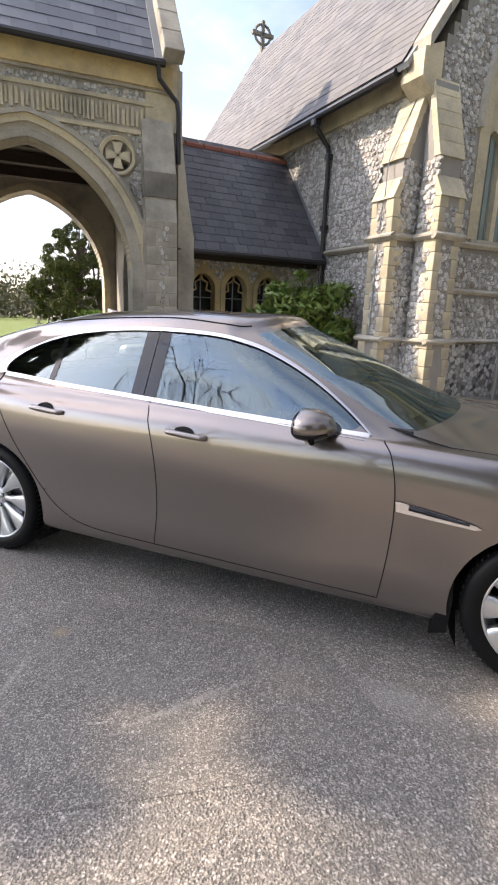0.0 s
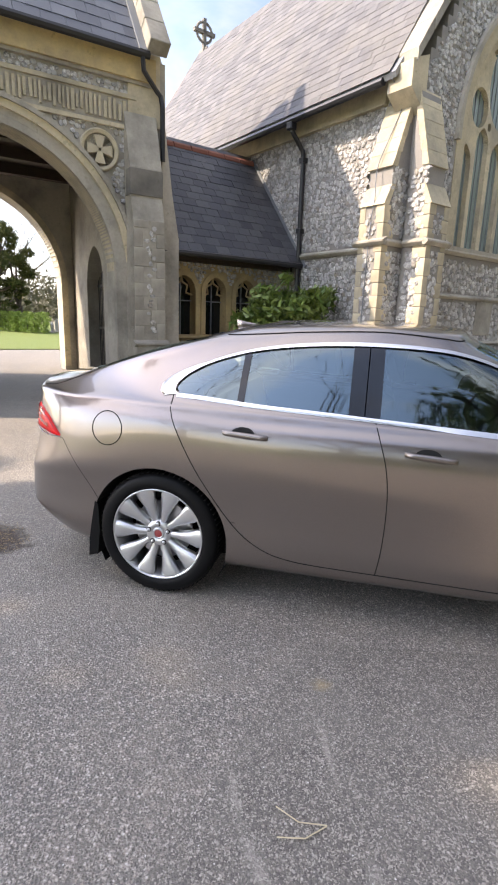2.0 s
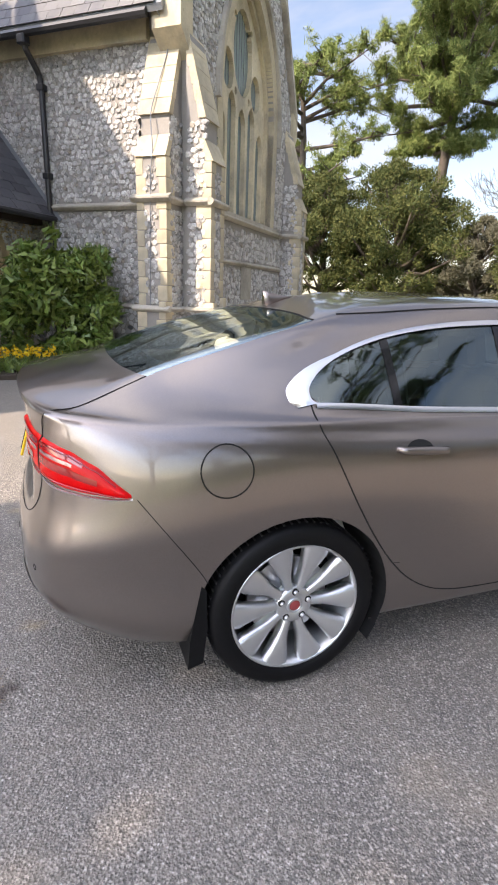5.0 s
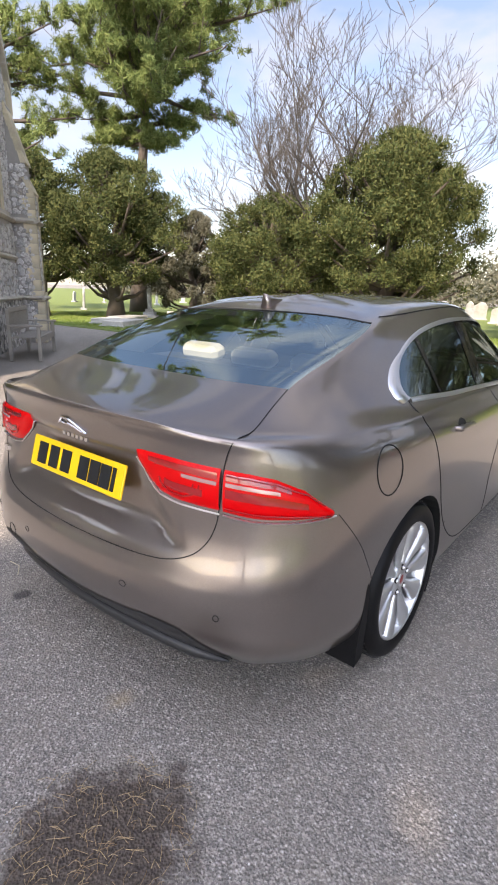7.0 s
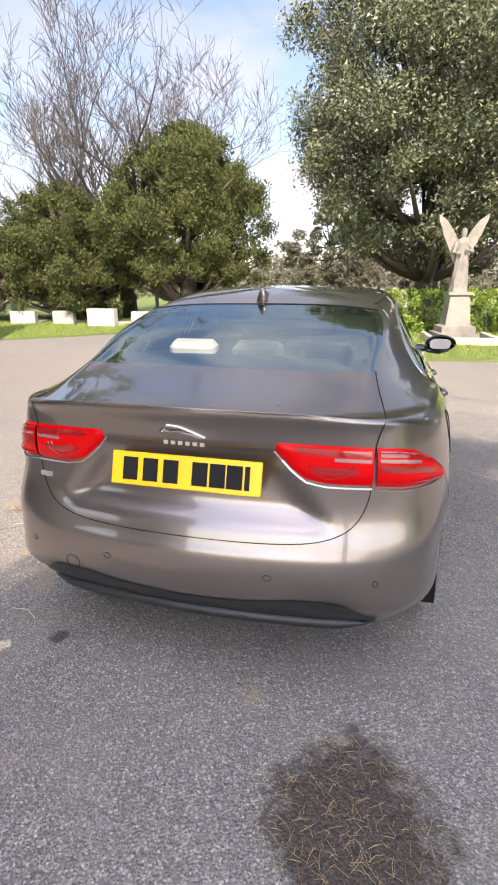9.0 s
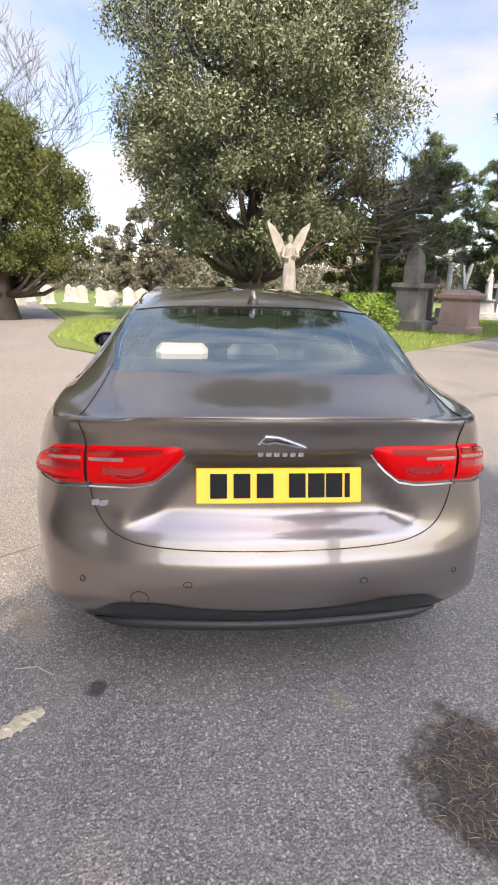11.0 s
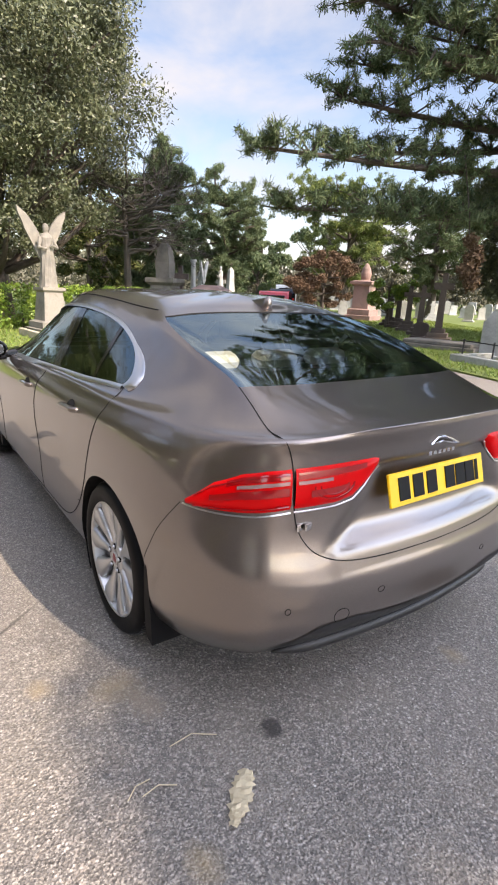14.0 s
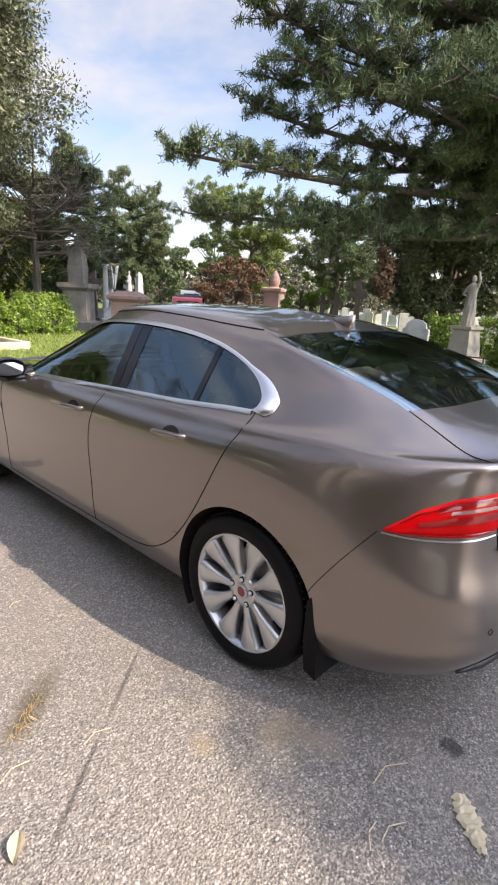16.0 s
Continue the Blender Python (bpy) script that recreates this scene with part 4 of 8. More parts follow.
part("gutter", tube([(LX0, 6.97, 2.50), (GX0 - .06, 6.97, 2.50)], .055, 8), M["iron"], link_b, "black iron gutter")
part("lead_flashing", bx(GX0 - .035, GX0 - .012, -.1, LL, .03, .10), M["lead"], link_b, "pale flashing along the wall", m=pose(0, 7.0, 2.52, LP, 0, 0))
part("eaves_board", bx(LX0, GX0 - .05, LF - .18, LF + .1, 2.40, 2.50), M["timber"], link_b)

# ---- gateway ----
gate = thing("gateway", "stone porte-cochere with pointed carriage arch and slate roof", "gateway", GA)
AC, AH, ASP, ARI = -1.28, 1.62, 2.05, 1.98      # arch centre, half width, spring, rise
FY, BYK = 7.15, 12.0
X0, X1, TOP = -3.95, 1.25, 5.38
arch = gothic(AC, AH, ASP, ARI)
span = lambda x: [(arch(x), TOP)] if abs(x - AC) < AH else [(0, TOP)]
bm = columns(bmesh.new(), X0, X1, FY, FY + .55, .016, span)
fw = part("front_wall", bm, M["stone_grey"], gate)
bm = columns(bmesh.new(), X0, X1, BYK - .55, BYK, .03, span)
part("rear_wall", bm, M["stone_grey"], gate)
# side walls, the one by the chapel with a tall doorway
door = gothic(9.55, .62, 2.0, .75)
bm = bmesh.new()
for q in range(98):
    y0, y1 = FY + .55 + q * .04, FY + .55 + (q + 1) * .04
    if y1 > BYK - .5:
        break
    yc = (y0 + y1) / 2
    add_box(bm, X1 - .62, X1 - .07, y0, y1, door(yc) if abs(yc - 9.55) < .62 else 0, TOP)
bmesh.ops.remove_doubles(bm, verts=bm.verts, dist=1e-4)
part("side_wall", bm, M["stone_grey"], gate)
part("side_wall", bx(X0, X0 + .5, FY + .55, BYK - .5, 0, TOP), M["stone_grey"], gate)
part("ceiling", bx(X0 + .4, X1 - .3, FY + .4, BYK - .4, 4.35, 4.45), M["timber"], gate, "dark timber ceiling")
for y in (8.4, 9.6, 10.8):
    part("tie_beam", bx(X0 + .4, X1 - .5, y - .09, y + .09, 4.15, 4.36), M["timber"], gate)
dg = part("iron_gate", bx(X1 - .40, X1 - .36, 8.95, 10.15, .05, .12), M["iron"], gate, "black iron side gate")
for q in range(11):
    y = 8.98 + q * .115
    part("gate_bar", tube([(X1 - .38, y, .06), (X1 - .38, y, 2.1 + .25 * math.sin(math.pi * q / 10))], .010, 6), M["iron"], dg)
part("gate_rail", bx(X1 - .40, X1 - .36, 8.95, 10.15, 1.05, 1.10), M["iron"], dg)
part("gate_rail", bx(X1 - .40, X1 - .36, 8.95, 10.15, 1.95, 2.0), M["iron"], dg)
# arch orders
for w0, w, y0, y1, mm in ((0.0, .10, FY + .10, FY + .5, "stone"), (.10, .09, FY - .005, FY + .2, "stone_grey"), (.19, .10, FY - .06, FY + .1, "stone"), (.29, .06, FY - .11, FY + .05, "stone_grey")):
    part("arch_moulding", sweep_arch(bmesh.new(), AC, AH + w0, ASP, ARI + w0 * 1.08, .15 if w0 < .25 else ASP - .05, w, y0, y1, 20), M[mm], gate)
part("arch_moulding", sweep_arch(bmesh.new(), AC, AH, ASP, ARI, .1, .14, BYK - .62, BYK - .2, 16), M["stone"], gate)
# flint spandrels, frieze with carved strokes, roundels
span_ok = lambda x, z: z > gothic(AC, AH + .40, ASP, ARI + .42)(x) + .04 and (abs(x - AC) < AH + .38) and not any(math.hypot(x - AC - s * 1.40, z - 3.92) < .36 for s in (-1, 1))
flint_field(fw, AC - 1.95, AC + 1.95, 2.3, 4.28, FY, span_ok, .085, 0, seed=14)
flint_field(fw, X0 + .3, X1 - .55, 4.80, 4.96, FY, lambda x, z: True, .085, 0, seed=15)
flint_field(fw, AC + 1.98, AC + 2.10, .3, 3.4, FY, lambda x, z: True, .07, 0, seed=16)
part("frieze_frame", bx(X0 + .3, X1 - .52, FY - .05, FY, 4.74, 4.80), M["stone"], gate)
part("frieze_frame", bx(X0 + .3, X1 - .52, FY - .05, FY, 4.29, 4.35), M["stone"], gate)
part("frieze_panel", bx(X0 + .3, X1 - .52, FY - .015, FY, 4.35, 4.74), M["stone_grey"], gate)
r = random.Random(31)
x = X0 + .36
while x < X1 - .62:
    w = r.uniform(.028, .05)
    part("carved_bar", bx(x, x + w, FY - .045, FY - .012, 4.40 + r.choice((0, 0, .05)), 4.69 - r.choice((0, 0, .06))), M["stone"], gate, "carved stroke that cannot be read")
    x += w + r.uniform(.02, .045)
part("cornice", prism([(X0 - .02, 5.02), (X1 - .2, 5.02), (X1 - .2, 5.36), (X0 - .02, 5.36)], FY - .10, FY), M["ochre"], gate)
part("cornice_moulding", prism([(X0 - .02, 4.97), (X1 - .2, 4.97), (X1 - .2, 5.03), (X0 - .02, 5.03)], FY - .06, FY), M["stone_grey"], gate)
for s in (-1, 1):
    cx, cz = AC + s * 1.40, 3.92
    ro = part("roundel", lathe([(0, .0), (.24, .0), (.245, -.03), (.29, -.05), (.31, -.03), (.31, .02)], 36, "y"), M["stone"], gate, "carved stone roundel with a cross", m=pose(cx, FY, cz))
    for q in range(4):
        part("cross_arm", prism([(-.035, .02), (.035, .02), (.085, .20), (-.085, .20)], -.045, .0), M["stone"], ro, m=pose(0, 0, 0, 0, 90 * q, 0))
# corner buttresses
for bx0, bx1, sd in ((.52, 1.06, 41), (-4.05, -3.3, 42)):
    b = new("buttress")
    b.parent = gate
    pr = [(FY, 0), (FY - .50, 0), (FY - .50, .85), (FY - .40, .95), (FY - .40, 2.9), (FY - .30, 3.25), (FY - .30, 3.70), (FY - .05, 4.55), (FY, 4.55)]
    bm = bmesh.new()
    a = [bm.verts.new((bx0, y, z)) for y, z in pr]
    c = [bm.verts.new((bx1, y, z)) for y, z in pr]
    bm.faces.new(a), bm.faces.new(c[::-1])
    for q in range(len(a)):
        bm.faces.new((a[q - 1], a[q], c[q], c[q - 1]))
    part("core", bm, M["stone_grey"], b)
    flint_field(b, bx0 + .22, bx1 - .18, 1.0, 2.8, FY - .40, lambda x, z: (int(z / .26) + int(x / .2)) % 2 == 0, .085, 0, seed=sd)
    quoins(b, I4, bx0, 1, FY - .412, FY - .2, .95, 2.9, "stone_grey", .26, .16, sd)
    quoins(b, I4, bx1, -1, FY - .412, FY - .2, .95, 2.9, "stone_grey", .24, .15, sd + 1)
    block(b, I4, bx0 - .01, bx1 + .01, FY - .315, FY - .1, 3.28, 3.68, "stone_dark")
    string_course(b, I4, bx0 - .04, bx1 + .04, FY - .42, .85, .12, .10)
# side buttress facing the link
part("side_buttress", prism([(X1 - .1, 0), (X1 + .20, 0), (X1 + .20, 2.7), (X1 + .08, 3.4), (X1 - .04, 4.4), (X1 - .1, 4.4)], FY - .10, FY + .50), M["stone_grey"], gate)
# upper corner pier, roof and gable coping
part("corner_pier", bx(.60, X1 - .10, FY - .03, FY + .5, 4.4, 5.45), M["stone"], gate)
GP = 56
GL = 4.6
gr = part("roof_slope", add_prism(bmesh.new(), [(X0, 0), (X1 - .42, 0), (X1 - .42, GL), (X0, GL)], 0, .05), M["lead"], gate, m=pose(0, FY - .22, 5.36, GP - 90, 0, 0))
slate_roof(gr, pose(0, 0, 0, 0, 0, 0) @ pose(0, 0, 0, 90, 0, 0), X0, X1 - .42, GL, "slate_gate", False, .36, .24)
part("roof_slope", add_prism(bmesh.new(), [(X0, 0), (X1 - .42, 0), (X1 - .42, GL), (X0, GL)], -.05, 0), M["slate_gate"], gate, m=pose(0, BYK + .22, 5.36, 90 - GP, 0, 0))
part("lead_flashing", add_prism(bmesh.new(), [(X1 - .52, 0), (X1 - .36, 0), (X1 - .36, GL), (X1 - .52, GL)], -.03, 0), M["lead"], gate, m=pose(0, FY - .24, 5.38, GP - 90, 0, 0))
for q in range(10):
    part("coping_stone", bx(X1 - .40, X1 - .06, q * .46, q * .46 + .452, -.08, .16, .012), M["stone_grey"], gate, m=pose(0, FY - .28, 5.42, GP, 0, 0))
part("gable_wall", prism([(FY, 5.3), (BYK, 5.3), ((FY + BYK) / 2, 8.9)], -X1 + .02, -X1 + .4), M["stone_grey"], gate, m=pose(0, 0, 0, 0, 0, 90))
part("gutter", tube([(X0, FY - .24, 5.34), (X1 - .36, FY - .24, 5.34)], .06, 8), M["iron"], gate, "black iron gutter")
part("downpipe", tube([(.78, FY - .24, 5.30), (.80, FY - .22, 5.12), (1.04, FY - .12, 4.93), (1.13, FY - .10, 4.86), (1.15, FY - .12, 4.70), (1.15, FY - .12, 3.9)], .04, 8), M["iron"], gate, "black iron downpipe")
for q, (x, z) in enumerate([(x, z) for x in (.66, .80) for z in (.1,)]):
    pass
# ---- the saloon car ----
from mathutils.bvhtree import BVHTree

PLAN = [(-2.315, 0.0), (-2.295, 0.34), (-2.252, 0.590), (-2.145, 0.762), (-1.87, 0.860), (-1.41, 0.884), (-0.9, 0.888), (-0.37, 0.888),
        (0.25, 0.888), (0.8, 0.886), (1.38, 0.884), (1.85, 0.82), (2.09, 0.66), (2.215, 0.36), (2.25, 0.0)]
W_REAR = [1, 1, 1, 0.85, 0.35, 0.05, 0, 0, 0, 0, 0, 0, 0, 0, 0]
W_FRONT = [0, 0, 0, 0, 0, 0, 0, 0, 0, 0, 0.12, 0.55, 0.95, 1, 1]
#        side z, inset | rear z, inset | front z, inset
LOW = [(0.185, 0.075, 0.215, 0.17, 0.18, 0.13), (0.225, 0.032, 0.275, 0.09, 0.25, 0.05), (0.31, 0.018, 0.375, 0.002, 0.35, 0.012),
       (0.45, 0.016, 0.465, -0.014, 0.45, 0.0), (0.56, 0.010, 0.540, -0.008, 0.55, 0.0), (0.66, 0.002, 0.590, 0.008, 0.62, 0.02),
       (0.755, 0.000, 0.70, 0.036, 0.67, 0.05), (0.825, 0.006, 0.855, 0.050, 0.71, 0.11), (0.875, 0.020, 0.955, 0.041, 0.735, 0.19),
       (0.912, 0.048, 1.018, 0.022, 0.76, 0.28)]
PULL = {8: [0, 0, .012, .030, .022], 9: [0, .004, .028, .062, .040], 7: [0, 0, 0, .010, .008]}      # the lip draws in at the corners


def plan_normal(j):
    a, b = PLAN[max(0, j - 1)], PLAN[min(len(PLAN) - 1, j + 1)]
    if j == 0:
        return (-1.0, 0.0)
    if j == len(PLAN) - 1:
        return (1.0, 0.0)
    d = Vector((b[0] - a[0], b[1] - a[1])).normalized()
    return (-d.y, d.x)


def low_ring(row, k=0):
    zs, os_, zr, orr, zf, of = row
    out = []
    for j, (x, y) in enumerate(PLAN):
        wr, wf = W_REAR[j], W_FRONT[j]
        ws = 1 - wr - wf
        if k in (2, 3, 4):
            orr *= (1, .95, .7, .35, .1)[j] if j < 5 else 0
        if k == 5:
            orr *= (1, .95, .75, .45, .2)[j] if j < 5 else 0
        o = ws * os_ + wr * orr + wf * of + (PULL[k][j] if k in PULL and j < 5 else 0)
        nx, ny = plan_normal(j)
        z = ws * zs + wr * zr + wf * zf
        if k == 9 and j < 4:
            z -= (0, .003, .018, .014)[j]
        # the waist falls gently to the front
        z += ws * (-0.022 * max(0, x) + (0.030 if x < -1.2 else 0.012 * max(0, -x))) * max(0, (zs - 0.5)) / 0.4
        out.append((x - nx * o, y - ny * o, z))
    return out


RINGS = [low_ring(r, q) for q, r in enumerate(LOW)]
RINGS.append([(-2.248, 0, 1.040), (-2.232, .33, 1.034), (-2.160, .53, 1.016), (-2.02, .655, 1.004), (-1.79, .765, .990), (-1.40, .822, .972), (-.9, .820, .960), (-.37, .820, .946),
              (.25, .820, .927), (.72, .812, .905), (1.25, .74, .870), (1.60, .62, .835), (1.80, .48, .815), (1.90, .26, .81), (1.94, 0, .81)])
RINGS.append([(-1.94, 0, 1.102), (-1.928, .32, 1.100), (-1.90, .475, 1.098), (-1.86, .574, 1.093), (-1.64, .712, 1.036), (-1.33, .783, 1.002), (-.9, .793, .985), (-.37, .793, .966),
              (.25, .790, .940), (.63, .775, .918), (.80, .66, .925), (.87, .52, .935), (.92, .36, .944), (.95, .18, .950), (.96, 0, .952)])
RINGS.append([(-1.60, 0, 1.220), (-1.597, .30, 1.216), (-1.582, .47, 1.208), (-1.555, .585, 1.194), (-1.38, .655, 1.148), (-1.16, .695, 1.131), (-.85, .705, 1.135), (-.37, .708, 1.135),
              (.12, .700, 1.112), (.33, .665, 1.085), (.40, .585, 1.100), (.445, .46, 1.122), (.475, .31, 1.135), (.495, .15, 1.142), (.50, 0, 1.145)])
RINGS.append([(-1.27, 0, 1.304), (-1.267, .25, 1.302), (-1.262, .42, 1.294), (-1.253, .545, 1.280), (-1.13, .574, 1.277), (-.98, .588, 1.284), (-.75, .600, 1.300), (-.40, .605, 1.312),
              (-.12, .595, 1.290), (-.02, .565, 1.276), (.03, .50, 1.283), (.06, .40, 1.297), (.078, .27, 1.309), (.088, .13, 1.315), (.09, 0, 1.316)])
RINGS.append([(-1.13, 0, 1.346), (-1.125, .18, 1.344), (-1.11, .30, 1.339), (-1.07, .385, 1.335), (-1.0, .42, 1.346), (-.88, .445, 1.354), (-.68, .46, 1.366), (-.40, .465, 1.372),
              (-.18, .45, 1.364), (-.10, .41, 1.360), (-.06, .35, 1.362), (-.035, .27, 1.368), (-.02, .18, 1.373), (-.012, .09, 1.375), (-.01, 0, 1.376)])
RINGS.append([(-.98 + .055 * j, 0, 1.378 + .014 * math.sin(math.pi * j / 14)) for j in range(15)])
RS, SS = 6, 10      # steps between rings and between stations


def cr(a, b, c, d, t):
    return 0.5 * (2 * b + (c - a) * t + (2 * a - 5 * b + 4 * c - d) * t * t + (3 * b - a - 3 * c + d) * t ** 3)


def refine(row, per, mirror_y):
    n = len(row)

    def at(q):
        if mirror_y and q < 0:
            return Vector((row[-q].x, -row[-q].y, row[-q].z))
        if mirror_y and q >= n:
            w = row[2 * n - 2 - q]
            return Vector((w.x, -w.y, w.z))
        return row[max(0, min(n - 1, q))]
    out = []
    for q in range(n - 1):
        out += [cr(at(q - 1), at(q), at(q + 1), at(q + 2), s / per) for s in range(per)]
    return out + [row[-1].copy()]


def make_grid():
    lines = [refine([Vector(p) for p in r], SS, True) for r in RINGS]
    cols = [refine([ln[j] for ln in lines], RS, False) for j in range(len(lines[0]))]
    g = [[cols[j][i] for j in range(len(cols))] for i in range(len(cols[0]))]
    for row in g:
        row[0].y = row[-1].y = 0
    for p in g[-1]:
        p.y = 0
    return g


GRID = make_grid()


def smooth_step(a, b, x):
    t = max(0.0, min(1.0, (x - a) / (b - a)))
    return t * t * (3 - 2 * t)


def plate_recess(p):
    """How far the boot lid is drawn in round the number plate."""
    half = .30 + max(0.0, .84 - p.z) * .85
    return .034 * smooth_step(half + .06, half - .06, p.y) * smooth_step(.630, .700, p.z) * smooth_step(.905, .880, p.z)


for row in GRID:
    for p in row:
        if p.x < -2.1 and .6 < p.z < .95:
            p.x += plate_recess(p)
NI, NJ = len(GRID), len(GRID[0])

# outlines on the side, in x and z
DLO_LOW = [(-1.335, 1.022), (-1.20, 1.016), (-.92, .996), (-.62, .982), (-.37, .969), (.0, .950), (.25, .938), (.50, .925), (.64, .917)]
DLO_TOP = [(.64, .917), (.52, 1.000), (.36, 1.095), (.18, 1.182), (.02, 1.240), (-.16, 1.272), (-.46, 1.282), (-.75, 1.268), (-.98, 1.236), (-1.16, 1.186), (-1.28, 1.130), (-1.345, 1.075), (-1.352, 1.040)]
DLO = [(p.x, p.y) for p in catmull([(*p, 0) for p in DLO_LOW], 6)[:-1]] + [(p.x, p.y) for p in catmull([(*p, 0) for p in DLO_TOP], 6)]
QUARTER = -1.005      # divider of the rear quarter pane
ARCH = [(-1.405, 0.305, 0.362), (1.372, 0.305, 0.362)]
TYRE_R = 0.318


def inside(poly, x, z):
    hit = False
    for (a, b), (c, d) in zip(poly, poly[1:] + poly[:1]):
        if (b > z) != (d > z) and x < (c - a) * (z - b) / (d - b) + a:
            hit = not hit
    return hit


def nearest(poly, x, z):
    best = None
    for (a, b), (c, d) in zip(poly, poly[1:] + poly[:1]):
        l2 = (c - a) ** 2 + (d - b) ** 2
        t = 0 if l2 == 0 else max(0, min(1, ((x - a) * (c - a) + (z - b) * (d - b)) / l2))
        px, pz = a + t * (c - a), b + t * (d - b)
        e = (px - x) ** 2 + (pz - z) ** 2
        if best is None or e < best[0]:
            best = (e, px, pz)
    return best[1], best[2]


def whole_bvh():
    verts = [p for row in GRID for p in row]
    faces = [(i * NJ + j, i * NJ + j + 1, (i + 1) * NJ + j + 1, (i + 1) * NJ + j) for i in range(NI - 1) for j in range(NJ - 1)]
    return BVHTree.FromPolygons([tuple(v) for v in verts], faces)


BODY = whole_bvh()


def on_side(x, z, out=0.0):
    """The point of the left flank at x, z."""
    h = BODY.ray_cast(Vector((x, 3, z)), Vector((0, -1, 0)))[0]
    return Vector((x, h.y + out, z)) if h else Vector((x, 0.8 + out, z))


def on_wrap(j, z, out=0.0):
    """The point at height z round the plan, by station j."""
    q = max(0, min(len(PLAN) - 2, int(j)))
    t = j - q
    p = [Vector((*PLAN[max(0, min(14, e))], 0)) for e in (q - 1, q, q + 1, q + 2)]
    if q == 0:
        p[0] = Vector((PLAN[1][0], -PLAN[1][1], 0))
    c = cr(*p, t)
    n0, n1 = Vector((*plan_normal(q), 0)), Vector((*plan_normal(q + 1), 0))
    n = n0.lerp(n1, t).normalized()
    h = BODY.ray_cast(Vector((c.x, c.y, z)) + n * 1.0, -n)[0]
    h = h or Vector((c.x, c.y, z))
    return h + n * out


def on_top(x, y, out=0.0):
    h = BODY.ray_cast(Vector((x, abs(y), 3)), Vector((0, 0, -1)))
    if h[0] is None:
        return Vector((x, y, 1.0))
    nn = h[1] if h[1].z > 0 else -h[1]
    p = h[0] + nn * out
    return Vector((p.x, p.y if y >= 0 else -p.y, p.z))


def flip(p):
    return Vector((p.x, -p.y, p.z))


# shut lines on the flank, in x and z
LINE_B = [(-.395, .962), (-.365, .88), (-.335, .78), (-.318, .66), (-.315, .52), (-.322, .38), (-.338, .262)]
LINE_A = [(.705, .905), (.742, .86), (.768, .76), (.776, .64), (.770, .50), (.758, .37), (.742, .252)]
LINE_C = [(-1.352, 1.04), (-1.345, .96), (-1.30, .865), (-1.215, .705), (-1.13, .570), (-1.045, .455), (-.955, .365), (-.845, .302), (-.73, .275), (-.60, .266), (-.338, .262)]
LINE_S = [(-.338, .262), (.0, .258), (.4, .254), (.742, .252)]
LINE_Q = [(-1.935, .765), (-1.84, .640), (-1.755, .520), (-1.725, .468)]


def xline(line, z):
    for (a, b), (c, d) in zip(line, line[1:]):
        if min(b, d) <= z <= max(b, d) and b != d:
            return a + (c - a) * (z - b) / (d - b)
    return line[0][0] if z > line[0][1] else line[-1][0]


LID = [(11.0, 2.98), (10.6, 2.86), (10.0, 2.62), (9.4, 2.42), (8.6, 2.26), (7.6, 2.15), (6.6, 2.09), (6.3, 2.05), (5.95, 1.94), (5.6, 1.75), (5.32, 1.46), (5.14, 1.10), (5.06, 0.6), (5.05, 0.0)]


def lid_j(i):
    r = i / RS
    for (a, b), (c, d) in zip(LID, LID[1:]):
        if c <= r <= a:
            return (b + (d - b) * (a - r) / (a - c)) * SS
    return -1 if r < LID[-1][0] else LID[0][1] * SS


def panel(i, j, c):
    r, s = i / RS, j / SS
    if r >= 11 and r < 13:
        if s < 3.0:
            return "rear_window"
        if s > 9.85:
            return "windscreen"
    if r >= 13:
        return "roof"
    if r < 11 and j < lid_j(i):
        return "boot_lid"
    if s < 2.45 and c.z < .285:
        return "rear_valance"
    if c.x < 0 and r < 11:
        if c.z < 0.775 and c.x < xline(LINE_Q, c.z) and c.x < -1.72:
            return "rear_bumper"
    if c.x > 1.75 and r < 8.6:
        return "front_bumper"
    if r >= 9.3 and c.x > 0.72:
        return "bonnet"
    if c.z < 0.27 and -1.05 < c.x < 1.01:
        return "sill"
    if r < 11.2 and c.x > xline(LINE_A, c.z):
        return "front_wing"
    if r < 11.2 and c.z < 1.0:
        if c.x > xline(LINE_B, c.z):
            return "front_door"
        if c.z > 0.27:
            lim = xline(LINE_C[:9], c.z)
            if c.x > lim:
                return "rear_door"
        if -1.05 < c.x < 1.01 and c.z < 0.30:
            return "sill"
    return "rear_quarter"


